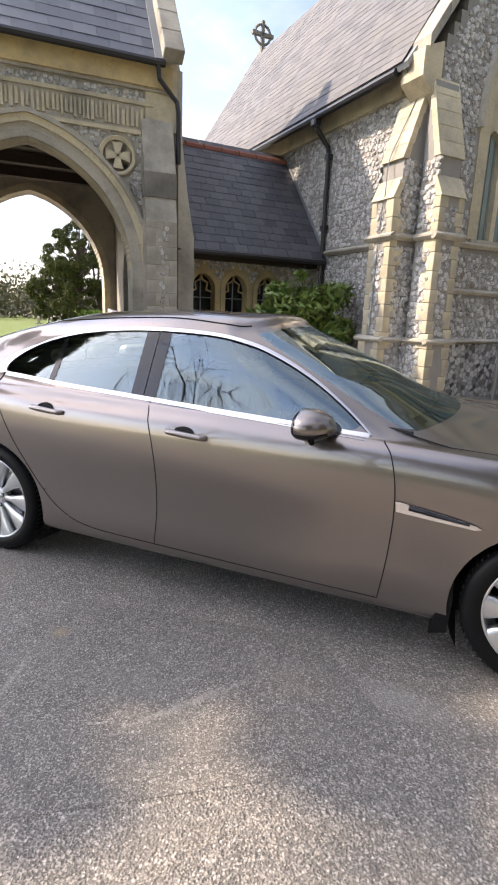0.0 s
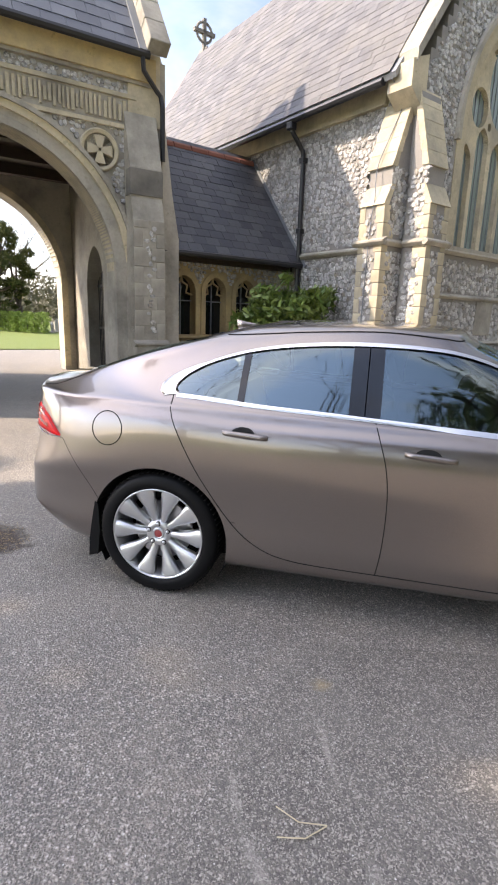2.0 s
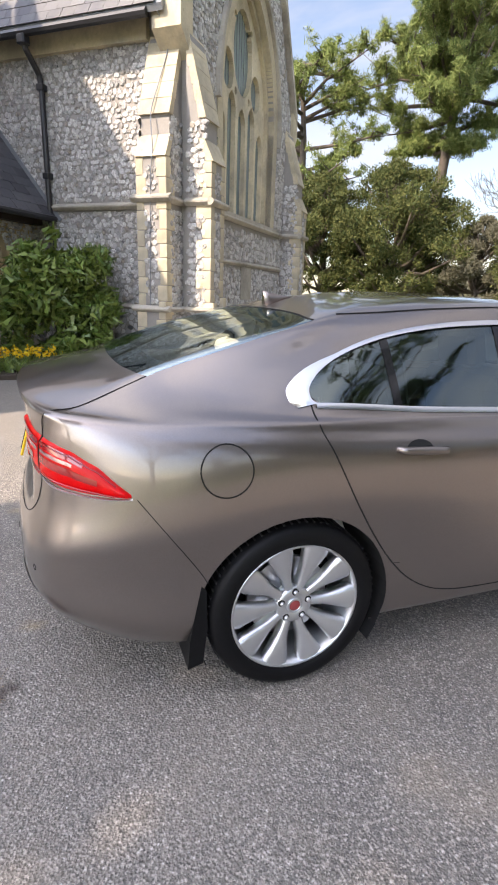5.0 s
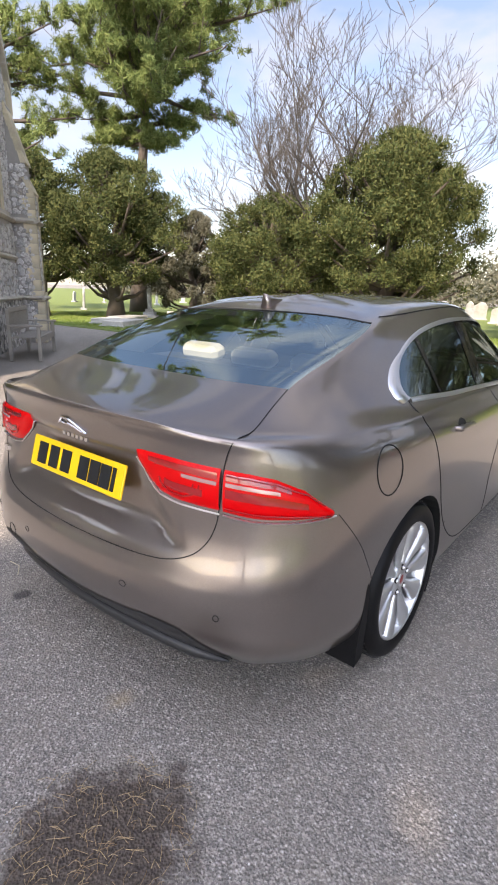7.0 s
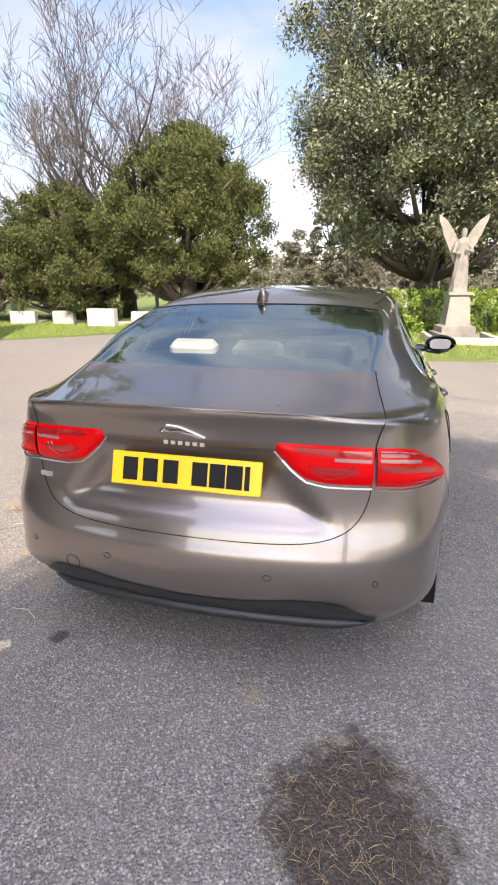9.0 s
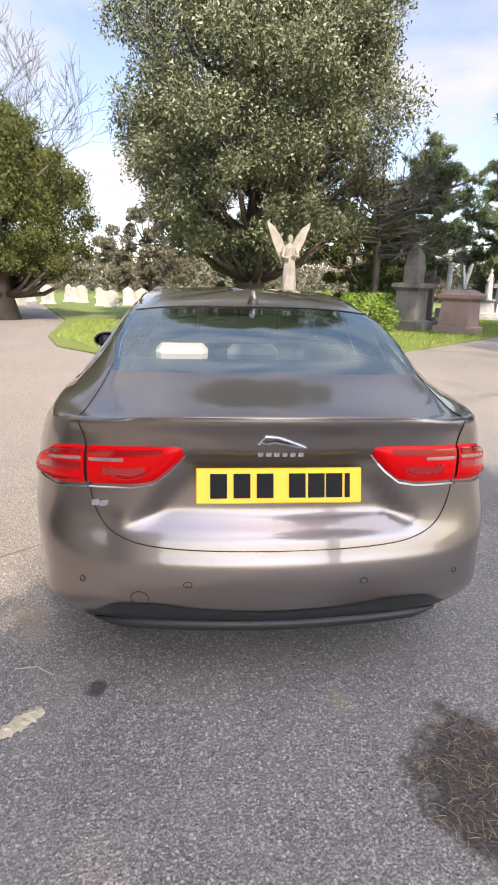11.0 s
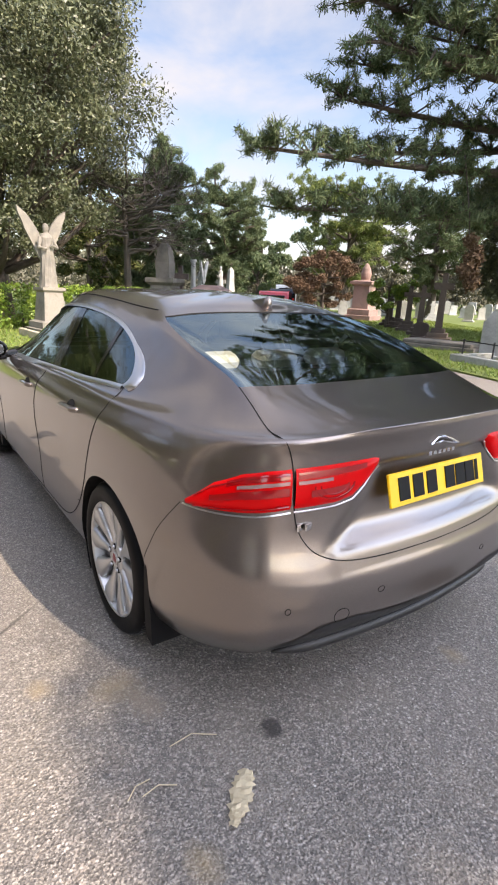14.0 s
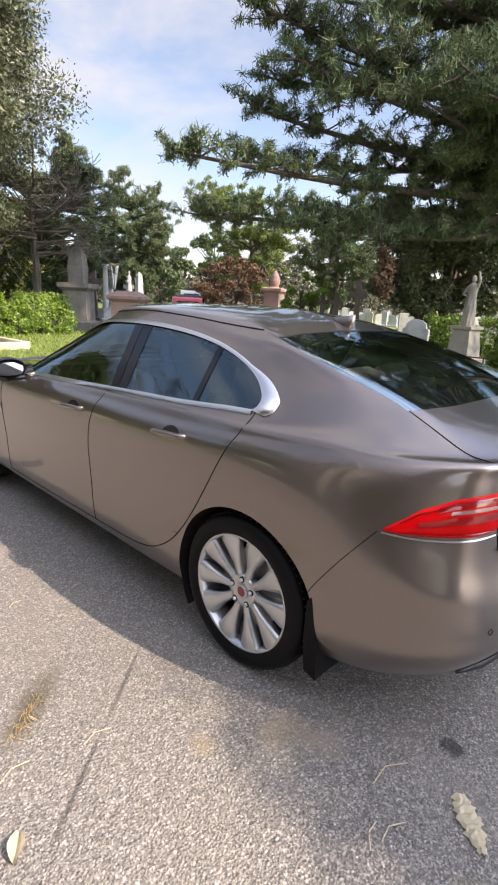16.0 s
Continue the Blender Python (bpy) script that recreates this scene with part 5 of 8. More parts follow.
def build_car():
    car = thing("car", "metallic bronze-grey four-door saloon car parked on the asphalt", "car")
    # moved grid points, after the openings are snapped
    pos = [[p.copy() for p in row] for row in GRID]
    nor = [[None] * NJ for _ in range(NI)]
    for i in range(NI):
        for j in range(NJ):
            a = GRID[min(i + 1, NI - 1)][j] - GRID[max(i - 1, 0)][j]
            if j == 0:
                b = GRID[i][1] - flip(GRID[i][1])
            elif j == NJ - 1:
                b = flip(GRID[i][j - 1]) - GRID[i][j - 1]
            else:
                b = GRID[i][j + 1] - GRID[i][j - 1]
            n = a.cross(b)
            n = n if n.length > 1e-9 else Vector((0, 0, 1))
            nor[i][j] = n.normalized()
    for j in range(NJ):
        nor[NI - 1][j] = Vector((0, 0, 1))
    flag = {}
    for i in range(NI):
        for j in range(NJ):
            p = GRID[i][j]
            f = None
            if i / RS < 9.5 and j / SS > 3.2 and j / SS < 11.9:
                for cx, cz, r in ARCH:
                    if math.hypot(p.x - cx, p.z - cz) < r:
                        f = ("arch", cx, cz, r)
            if f is None and 10.5 < i / RS <= 13.0 and inside(DLO, p.x, p.z) and 4.2 < j / SS < 10.2:
                f = ("dlo",)
            if f:
                flag[i, j] = f
    quads = []
    for i in range(NI - 1):
        for j in range(NJ - 1):
            ids = ((i, j), (i, j + 1), (i + 1, j + 1), (i + 1, j))
            fl = [flag.get(q) for q in ids]
            if all(fl):
                continue
            for q, f in zip(ids, fl):
                if f:
                    p = pos[q[0]][q[1]]
                    if f[0] == "arch":
                        d = Vector((p.x - f[1], p.z - f[2]))
                        d = d.normalized() * f[3]
                        np_ = on_side(f[1] + d.x, f[2] + d.y)
                        if f[2] + d.y < 0.2:
                            np_ = Vector((f[1] + d.x, p.y, f[2] + d.y))
                    else:
                        x, z = nearest(DLO, GRID[q[0]][q[1]].x, GRID[q[0]][q[1]].z)
                        np_ = on_side(x, z)
                    pos[q[0]][q[1]] = np_
            quads.append((i, j, ids))
    groups = {}
    for i, j, ids in quads:
        c = sum((GRID[a][b] for a, b in ids), Vector()) / 4
        groups.setdefault(panel(i, j, c), []).append(ids)
    labels = {"rear_window": "curved tinted rear window glass", "windscreen": "raked tinted windscreen glass"}
    both = ("rear_valance", "rear_window", "windscreen", "roof", "boot_lid", "rear_bumper", "front_bumper", "bonnet")
    made = {}

    def sheet(name, quads_, sides, mat_, offset=0.0, parent=car, label=""):
        verts, norms, idx, faces = [], [], {}, []
        for sgn in sides:
            for ids in quads_:
                f = []
                for a, b in ids:
                    p, n = pos[a][b], nor[a][b]
                    key = (a, b, sgn if p.y > 1e-6 else 0)
                    if key not in idx:
                        idx[key] = len(verts)
                        q = p + n * offset
                        verts.append((q.x, q.y * sgn, q.z))
                        norms.append((n.x, n.y * sgn, n.z))
                    f.append(idx[key])
                f = list(dict.fromkeys(f))
                if len(f) > 2:
                    faces.append(f[::-1] if sgn > 0 else f)
        me = bpy.data.meshes.new(name)
        me.from_pydata(verts, [], faces)
        me.validate()
        me.materials.append(mat_)
        me.shade_smooth()
        me.normals_split_custom_set_from_vertices(norms[:len(me.vertices)])
        o = new(name, me)
        o.parent = parent
        return tagged(o, label)

    for name, qs in groups.items():
        mm = M["glass_clear"] if name in labels else M["black"] if name == "rear_valance" else M["paint"]
        if name in both:
            made[name] = sheet(name, qs, (1, -1), mm, label=labels.get(name, ""))
        else:
            made[name] = sheet(name, qs, (1,), mm)
            made[name + "_r"] = sheet(name, qs, (-1,), mm)
    for nm in ("rear_window", "windscreen"):
        made[nm].visible_shadow = False
    # dark inner skin and pale headlining
    inner = [ids for i, j, ids in quads if 5 * RS <= i < 11 * RS and not any(flag.get(q) for q in ids)]
    sheet("door_trim", inner, (1, -1), M["trim"], -0.05)
    lining = [ids for i, j, ids in quads if i >= 13 * RS]
    sheet("headlining", lining, (1, -1), M["lining"], -0.03)
    pil = [ids for i, j, ids in quads if 11 * RS <= i < 13 * RS and panel(i, j, GRID[i][j]) not in labels and not any(flag.get(q) for q in ids)]
    sheet("pillar_trim", pil, (1, -1), M["lining"], -0.03)

    # black borders printed on the rear window and windscreen
    def border(name, host, i0, i1, j0, j1, w_i, w_j):
        qs = []
        for i, j, ids in quads:
            if i0 <= i < i1 and j0 <= j < j1:
                if i < i0 + w_i or i >= i1 - w_i or (j >= j1 - w_j if j0 == 0 else j < j0 + w_j):
                    qs.append(ids)
        return sheet(name, qs, (1, -1), M["gloss"], -0.004, host)
    border("black_border", made["rear_window"], 11 * RS, 13 * RS, 0, 30, 2, 2)
    border("black_border", made["windscreen"], 11 * RS, 13 * RS, 98, NJ - 1, 1, 2)

    # side panes
    def pane(name, poly, sgn, mat_, out, parent, cell=0.03):
        xs = [p[0] for p in poly]
        zs = [p[1] for p in poly]
        bm = bmesh.new()
        nx = max(2, int((max(xs) - min(xs)) / cell))
        lo_hi = []
        for q in range(nx + 1):
            x = min(xs) + 1e-4 + (max(xs) - min(xs) - 2e-4) * q / nx
            cross = []
            for (a, b), (c, d) in zip(poly, poly[1:] + poly[:1]):
                if (a > x) != (c > x):
                    cross.append(b + (d - b) * (x - a) / (c - a))
            lo_hi.append((x, min(cross), max(cross)))
        rows = 8
        grid = []
        for x, a, b in lo_hi:
            col = []
            for s in range(rows + 1):
                p = on_side(x, a + (b - a) * s / rows, out)
                col.append(bm.verts.new((p.x, p.y * sgn, p.z)))
            grid.append(col)
        for A, B in zip(grid, grid[1:]):
            for s in range(rows):
                bm.faces.new((A[s], B[s], B[s + 1], A[s + 1]))
        bmesh.ops.remove_doubles(bm, verts=bm.verts, dist=1e-4)
        o = part(name, bm, mat_, parent, smooth=True)
        return o

    def cut_x(poly, x0, x1):
        for lim, keep in ((x0, 1), (x1, -1)):
            out = []
            for (a, b), (c, d) in zip(poly, poly[1:] + poly[:1]):
                ia, ic = (a - lim) * keep >= 0, (c - lim) * keep >= 0
                if ia:
                    out.append((a, b))
                if ia != ic:
                    out.append((lim, b + (d - b) * (lim - a) / (c - a)))
            poly = out
        return poly

    for sgn, side in ((1, ""), (-1, "_r")):
        fd, rd, rq = (made[n + side] for n in ("front_door", "rear_door", "rear_quarter"))
        for nm, a, b, host in (("window_pane", -.375, .64, fd), ("window_pane", -1.0, -.515, rd), ("window_pane", -1.36, -1.03, rd)):
            o = pane(nm, cut_x(DLO, a, b), sgn, M["glass"], -0.006, host)
            o.visible_shadow = False
        pane("pillar_cover", cut_x(DLO, -.515, -.445), sgn, M["gloss"], -0.003, rd)
        pane("pillar_cover", cut_x(DLO, -.440, -.375), sgn, M["gloss"], -0.003, fd)
        pane("quarter_bar", cut_x(DLO, -1.032, -.998), sgn, M["gloss"], -0.003, rd)
        # bright trim round the glass: a strip of changing width
        outer = [(p.x, p.y) for p in catmull([(*p, 0) for p in DLO_TOP[:-1]], 6)]
        strip = bmesh.new()
        prev = None
        path = [(p.x, p.y) for p in catmull([(*p, 0) for p in DLO_TOP + DLO_LOW[0:1]], 6)]
        for q, (x, z) in enumerate(path):
            w = 0.011 + 0.062 * max(0.0, min(1.0, (-x - 1.20) / 0.15)) ** 1.3
            nx_, nz_ = Vector((x + .5, (z - 1.08) * 2.2)).normalized()
            A = on_side(x + nx_ * -.004, z + nz_ * -.004, .006)
            B = on_side(x + nx_ * w * (1.0 if x < 0 else .7), z + nz_ * w, .006)
            C = on_side(x + nx_ * (w + .003), z + nz_ * (w + .003), -.004)
            row = [strip.verts.new((p.x, p.y * sgn, p.z)) for p in (A, B, C)]
            if prev:
                strip.faces.new((prev[0], prev[1], row[1], row[0]))
                strip.faces.new((prev[1], prev[2], row[2], row[1]))
            prev = row
        prev = None
        for x, z in [(p.x, p.y) for p in catmull([(*p, 0) for p in DLO_LOW], 6)]:
            row = [strip.verts.new((p.x, p.y * sgn, p.z)) for p in (on_side(x, z + .003, .003), on_side(x, z - .004, .008), on_side(x, z - .015, .003))]
            if prev:
                strip.faces.new((prev[0], prev[1], row[1], row[0]))
                strip.faces.new((prev[1], prev[2], row[2], row[1]))
            prev = row
        part("window_trim", strip, M["satin"], car, "bright satin chrome window surround", smooth=True)

        # shut lines
        def gap_line(pts, host, r=0.0032):
            part("shut_line", tube([(p.x, p.y * sgn, p.z) for p in pts], r, 5), M["gap"], host)
        fine = lambda ln: [(p.x, p.y) for p in catmull([(*p, 0) for p in ln], 5)]
        gap_line([on_side(x, z, -.0008) for x, z in fine(LINE_B)], rd)
        gap_line([on_side(x, z, -.0008) for x, z in fine(LINE_A)], fd)
        gap_line([on_side(x, z, -.0008) for x, z in fine(LINE_C)], rd)
        gap_line([on_side(x, z, -.0008) for x, z in fine(LINE_S)], fd)
        gap_line([on_side(x, z, -.0012) for x, z in fine(LINE_Q)], rq, .0022)
        gap_line([on_side(x, z, -.0012) for x, z in ((-1.035, .438), (-1.0, .434), (-.955, .43))][:2], rq, .002)
        # bonnet edge
        gap_line([on_top(x, y, 0) for x, y in ((.76, .70), (.95, .735), (1.2, .71), (1.5, .62), (1.75, .48))], made["bonnet"], .003)
        # door handles
        for hx, host in ((-.965, rd), (-.155, fd)):
            z0 = 0.868 if hx < -.5 else 0.838
            zz = lambda x: z0 - (x - hx) * .06
            # flat black half-ellipse stands in for the shade in the upper bowl
            scoop = bmesh.new()
            ring = []
            for s in range(20):
                a = 2 * math.pi * s / 20
                p = on_side(hx - .012 + .055 * math.cos(a), zz(hx) + .004 + (.030 * math.sin(a) if a < math.pi else 0), .0015)
                ring.append(scoop.verts.new((p.x, p.y * sgn, p.z)))
            scoop.faces.new(ring)
            part("handle_scoop", scoop, M["gap"], host, "flat dark patch painted as shade in the handle hollow")
            body = bmesh.new()
            pr = None
            for s in range(13):
                t = s / 12
                x = hx - .108 + .216 * t
                hgt = .0135 * (0.75 + .25 * math.sin(math.pi * t))
                dep = .030 * (min(1, math.sin(math.pi * t) * 3.0 + .25))
                c = on_side(x, zz(x), 0)
                row = [body.verts.new((x, (c.y + dy) * sgn, c.z + dz)) for dy, dz in ((.006 if .1 < t < .9 else -.004, hgt), (dep * .8, hgt), (dep, hgt * .4), (dep, -hgt * .5), (dep * .7, -hgt), (.006 if .1 < t < .9 else -.004, -hgt))]
                if pr:
                    for e in range(6):
                        body.faces.new((pr[e], pr[e - 1], row[e - 1], row[e]))
                else:
                    body.faces.new(row)
                pr = row
            body.faces.new(pr[::-1])
            part("handle", body, M["paint"], host, smooth=True)
        # wing vent
        vent = bmesh.new()
        outl = [(.778, .690), (.80, .690), (.90, .676), (1.0, .660), (1.075, .644), (1.092, .634), (1.07, .628), (.97, .634), (.86, .642), (.785, .648)]
        cen = on_side(.9, .66, .004)
        cv = vent.verts.new((cen.x, cen.y * sgn, cen.z))
        ring = []
        for x, z in outl:
            p = on_side(x, z, .007)
            ring.append(vent.verts.new((p.x, p.y * sgn, p.z)))
        for q in range(len(ring)):
            vent.faces.new((ring[q - 1], ring[q], cv))
        vn = part("wing_vent", vent, M["chrome"], made["front_wing" + side], "chrome side vent")
        part("vent_slot", tube([(p.x, p.y * sgn, p.z) for p in (on_side(.83, .672, .008), on_side(.93, .659, .008), on_side(1.05, .644, .008))], [.010, .008, .004], 6), M["gloss"], vn)
        # door mirror
        mir = bmesh.new()
        prof = [(0.0, .0), (.02, .55), (.06, .9), (.10, 1.0), (.135, .97), (.150, .85)]
        base = on_side(.46, .955)
        cx, cy, cz = .47, .965, .965
        rows = []
        for d, sc in prof:
            rows.append([mir.verts.new((cx + .075 - d, (cy + .118 * sc * math.cos(a) * (1 if math.cos(a) > 0 else .9)) * sgn, cz + .066 * sc * math.sin(a) * (1 if math.sin(a) > 0 else .9))) for a in (2 * math.pi * s / 20 for s in range(20))])
        for A, B in zip(rows, rows[1:]):
            for s in range(20):
                mir.faces.new((A[s], A[s - 1], B[s - 1], B[s]))
        mir.faces.new(rows[0])
        for f in mir.faces:
            f.material_index = 1 if f.calc_center_median().z < cz - .012 or f.calc_center_median().x < cx - .05 else 0
        mm = part("door_mirror", mir, (M["paint"], M["gloss"]), fd, "body-coloured wing mirror", smooth=True)
        gl = bmesh.new()
        rnd4 = lambda v: math.copysign(abs(v) ** .6, v)
        gl.faces.new([gl.verts.new((cx - .0765, (cy + .074 * rnd4(math.cos(a))) * sgn, cz + .038 * rnd4(math.sin(a)))) for a in (2 * math.pi * s / 20 for s in range(20))])
        part("mirror_glass", gl, M["mirror"], mm)
        arm = tube([(.50, .80 * sgn, .925), (.49, .86 * sgn, .922), (.47, .94 * sgn, .930)], [.030, .024, .028], 10)
        part("mirror_arm", arm, M["gloss"], mm)
        part("mirror_skirt", tube([(cx - .06, (cy - .09) * sgn, cz - .052), (cx - .03, cy * sgn, cz - .062), (cx, (cy + .07) * sgn, cz - .050)], [.014, .02, .012], 8), M["gloss"], mm)

        # tail lamp wrapped round the corner
        lamp_in, lamp_tip = 0.86, 3.76

        def lamp_z(s):
            lo = [(lamp_in, .900), (1.0, .850), (1.2, .806), (1.45, .793), (2.1, .788), (2.6, .779), (3.2, .770), (3.5, .767), (lamp_tip, .769)]
            hi = [(lamp_in, .929), (1.3, .930), (2.1, .922), (2.6, .915), (3.0, .900), (3.4, .858), (lamp_tip, .777)]
            f = lambda ln: next((b + (d - b) * (s - a) / (c - a) for (a, b), (c, d) in zip(ln, ln[1:]) if a <= s <= c), ln[-1][1])
            return f(lo), f(hi)

        def lamp_patch(name, s0, s1, v0, v1, out, mat_, parent, label="", n=26):
            bm = bmesh.new()
            cols = []
            for q in range(n + 1):
                s = s0 + (s1 - s0) * q / n
                a, b = lamp_z(s)
                col = []
                for e in range(7):
                    v = v0 + (v1 - v0) * e / 6
                    dome = out + .010 * math.sin(math.pi * v) ** .6
                    edge = -.004 if (e in (0, 6) and v in (0, 1)) or (q in (0, n) and s in (lamp_in, lamp_tip)) else dome
                    p = on_wrap(s, a + (b - a) * v, edge)
                    col.append(bm.verts.new((p.x, p.y * sgn, p.z)))
                cols.append(col)
            for A, B in zip(cols, cols[1:]):
                for e in range(6):
                    bm.faces.new((A[e], B[e], B[e + 1], A[e + 1]))
            return part(name, bm, mat_, parent, label, smooth=True)
        lamp = lamp_patch("tail_lamp", 2.16, lamp_tip, 0, 1, .004, M["redlens"], made["rear_quarter" + side], "red wrap-round tail lamp")
        lamp2 = lamp_patch("tail_lamp", lamp_in, 2.10, 0, 1, .004, M["redlens"], made["boot_lid"], "red tail lamp on the boot lid", 14)
        lamp_patch("clear_band", 2.2, 3.05, .64, .72, .0065, M["clear"], lamp, "clear reversing lens")
        lamp_patch("clear_band", 1.55, 2.06, .62, .70, .0065, M["clear"], lamp2, "clear reversing lens", 10)
        lamp_patch("dark_band", 2.2, 3.40, .40, .58, .0062, M["reddark"], lamp)
        lamp_patch("dark_band", 2.2, 3.20, .76, .90, .0062, M["reddark"], lamp)
        lamp_patch("dark_band", 1.08, 2.06, .74, .88, .0062, M["reddark"], lamp2, n=10)
        lamp_patch("dark_band", 1.30, 1.86, .30, .46, .0062, M["reddark"], lamp2, n=10)
        for v in (.16, .86):
            part("light_line", tube([(p.x, p.y * sgn, p.z) for p in (on_wrap(s, lamp_z(s)[0] + (lamp_z(s)[1] - lamp_z(s)[0]) * v, .0135) for s in [2.2 + .1 * q for q in range(15)])], .0022, 5), M["reddark"], lamp)
        for rr in (.034, .024):
            arc = []
            for q in range(13):
                a = math.pi * (1 + q / 12)
                p = on_wrap(1.52 + rr * 8.5 * math.cos(a), .862 + rr * 1.25 * math.sin(a), .0135)
                arc.append((p.x, p.y * sgn, p.z))
            part("light_arc", tube(arc, .003, 5), M["reddark"], lamp2)
        for ho, a0, a1 in ((lamp, 2.16, lamp_tip), (lamp2, lamp_in, 2.1)):
            part("lamp_rim", tube([(p.x, p.y * sgn, p.z) for p in (on_wrap(a0 + (a1 - a0) * q / 14, lamp_z(a0 + (a1 - a0) * q / 14)[0] - .004, .003) for q in range(15))], .003, 5), M["satin"], ho)
        # boot lid gap
        pts = []
        for a, b in LID:
            i, j = a * RS, b * SS
            i0, j0 = min(NI - 2, int(i)), min(NJ - 2, int(j))
            u, v = i - i0, j - j0
            p = (GRID[i0][j0] * (1 - u) + GRID[i0 + 1][j0] * u) * (1 - v) + (GRID[i0][j0 + 1] * (1 - u) + GRID[i0 + 1][j0 + 1] * u) * v
            n = nor[i0][j0]
            pts.append(p + n * .0005)
        part("shut_line", tube([(p.x, p.y * sgn, p.z) for p in catmull(pts, 4)], .0019, 5), M["gap"], made["boot_lid"])
        # mud flap
        fl = bmesh.new()
        add_prism(fl, [(-1.745, .46), (-1.728, .44), (-1.724, .30), (-1.738, .165), (-1.790, .150), (-1.784, .25), (-1.765, .36)], .72 * sgn, .862 * sgn)
        part("mud_flap", fl, M["rubber"], rq, "black rubber mud flap")
        fl = bmesh.new()
        add_prism(fl, [(1.02, .44), (1.03, .30), (1.02, .17), (.955, .15), (.965, .22), (1.0, .34)], .70 * sgn, .862 * sgn)
        part("mud_flap", fl, M["rubber"], made["front_wing" + side], "black rubber mud flap")
        # wheel housings
        for cx2, cz2, r in ARCH:
            h = bmesh.new()
            ra, rb = [], []
            for s in range(25):
                a = -.55 + (math.pi + 1.1) * s / 24
                x, z = cx2 + math.cos(a) * r, cz2 + math.sin(a) * r
                yo = on_side(x, max(.24, z)).y
                ra.append(h.verts.new((x, (yo - .001) * sgn, z)))
                rb.append(h.verts.new((cx2 + math.cos(a) * (r + .01), .55 * sgn, cz2 + math.sin(a) * (r + .01))))
            for s in range(24):
                h.faces.new((ra[s], ra[s + 1], rb[s + 1], rb[s]))
            h.faces.new(rb)
            part("wheel_housing", h, M["gap"], car)

    # fuel flap on the right flank
    ring = [flip(on_side(-1.665 + .082 * math.cos(a), .842 + .082 * math.sin(a), .0004)) for a in (2 * math.pi * s / 40 for s in range(40))]
    part("fuel_flap", tube(ring, .0026, 5, True), M["gap"], made["rear_quarter_r"], "round fuel filler flap outline")
    # black valance panel under the bumper
    val = bmesh.new()
    rows = []
    for q in range(-46, 47):
        s_ = abs(q) / 46 * 2.36
        top = .382 + .030 * min(1, s_ / 1.1) ** 2 - .088 * smooth_step(1.55, 2.36, s_)
        row = []
        for e in range(7):
            p = on_wrap(s_, .245 + (top - .245) * e / 6, .003)
            row.append(val.verts.new(p if q >= 0 else flip(p)))
        rows.append(row)
    for A, B in zip(rows, rows[1:]):
        for e in range(6):
            val.faces.new((A[e], B[e], B[e + 1], A[e + 1]))
    part("valance_panel", val, M["black"], made["rear_valance"], "black plastic valance panel", smooth=True)
    # rear valance lip, plate, badge
    lip = [on_wrap(abs(q) / 16 * 2.3, .292 - .012 * (abs(q) / 16) ** 2, .012) for q in range(-16, 17)]
    lip = [p if q >= 0 else flip(p) for q, p in zip(range(-16, 17), lip)]
    part("valance_lip", tube(lip, [.004 + .019 * min(1, (16 - abs(q)) / 4) for q in range(-16, 17)], 8), M["black"], made["rear_valance"], "black valance lip", smooth=True)
    bmz = bmesh.new()
    add_box(bmz, -.26, .26, -.005, .005, -.0555, .0555, .003)
    pm = Matrix.Translation((-2.272, 0, .806)) @ Euler((radians(-16), 0, radians(-90))).to_matrix().to_4x4()
    pl_ = part("number_plate", bmz, M["yellow"], made["boot_lid"], "yellow rear number plate with dark bars", m=pm)
    for q, x in enumerate((-.190, -.118, -.046, .055, .115, .172, .214)):
        w = .026 if q < 6 else .008
        part("plate_bar", bx(x - w, x + w, -.0085, -.0052, -.038, .038), M["gap"], pl_, "plain dark bar")
    # badge shapes
    bad = [(-.075, .942), (-.05, .965), (-.01, .962), (.03, .947), (.075, .929), (.05, .931), (.02, .939), (-.02, .947), (-.04, .943), (-.06, .947)]
    part("badge", tube([(on_wrap(.05, z, .004).x, -x, z) for x, z in bad], .004, 6, True), M["chrome"], made["boot_lid"], "chrome maker's badge")
    for q in range(6):
        x = -.062 + .025 * q
        part("badge_bar", bx(x - .008, x + .008, -.003, .003, -.0065, .0065), M["chrome"], made["boot_lid"], "chrome badge letter as a plain bar", m=Matrix.Translation((on_wrap(.05, .905, .003).x, 0, .905)) @ Euler((0, 0, radians(-90))).to_matrix().to_4x4())
    for q, s in enumerate((1.98, 1.86)):
        p = on_wrap(s, .735, .003)
        part("badge_bar", bx(-.014, .014, -.003, .003, -.010, .010), M["chrome"], made["boot_lid"], "chrome badge letter as a plain bar", m=Matrix.Translation(p) @ Euler((0, 0, radians(-75))).to_matrix().to_4x4())
    # tow eye cover and sensors
    for y, z, r in ((.42, .430, .026), (.28, .487, .010), (-.28, .487, .010), (.60, .48, .010), (-.60, .48, .010)):
        s = 1 + (abs(y) - .34) / .225 if abs(y) > .34 else abs(y) / .34
        ring = []
        for a in (2 * math.pi * e / 20 for e in range(20)):
            p = on_wrap(max(0, s + r * math.cos(a) * 4.2), z + r * math.sin(a), .0004)
            ring.append((p.x, p.y if y > 0 else -p.y, p.z))
        part("cover_ring", tube(ring, .0014, 4, True), M["gap"], made["rear_bumper"])
    # aerial fin
    fin = bmesh.new()
    rows = []
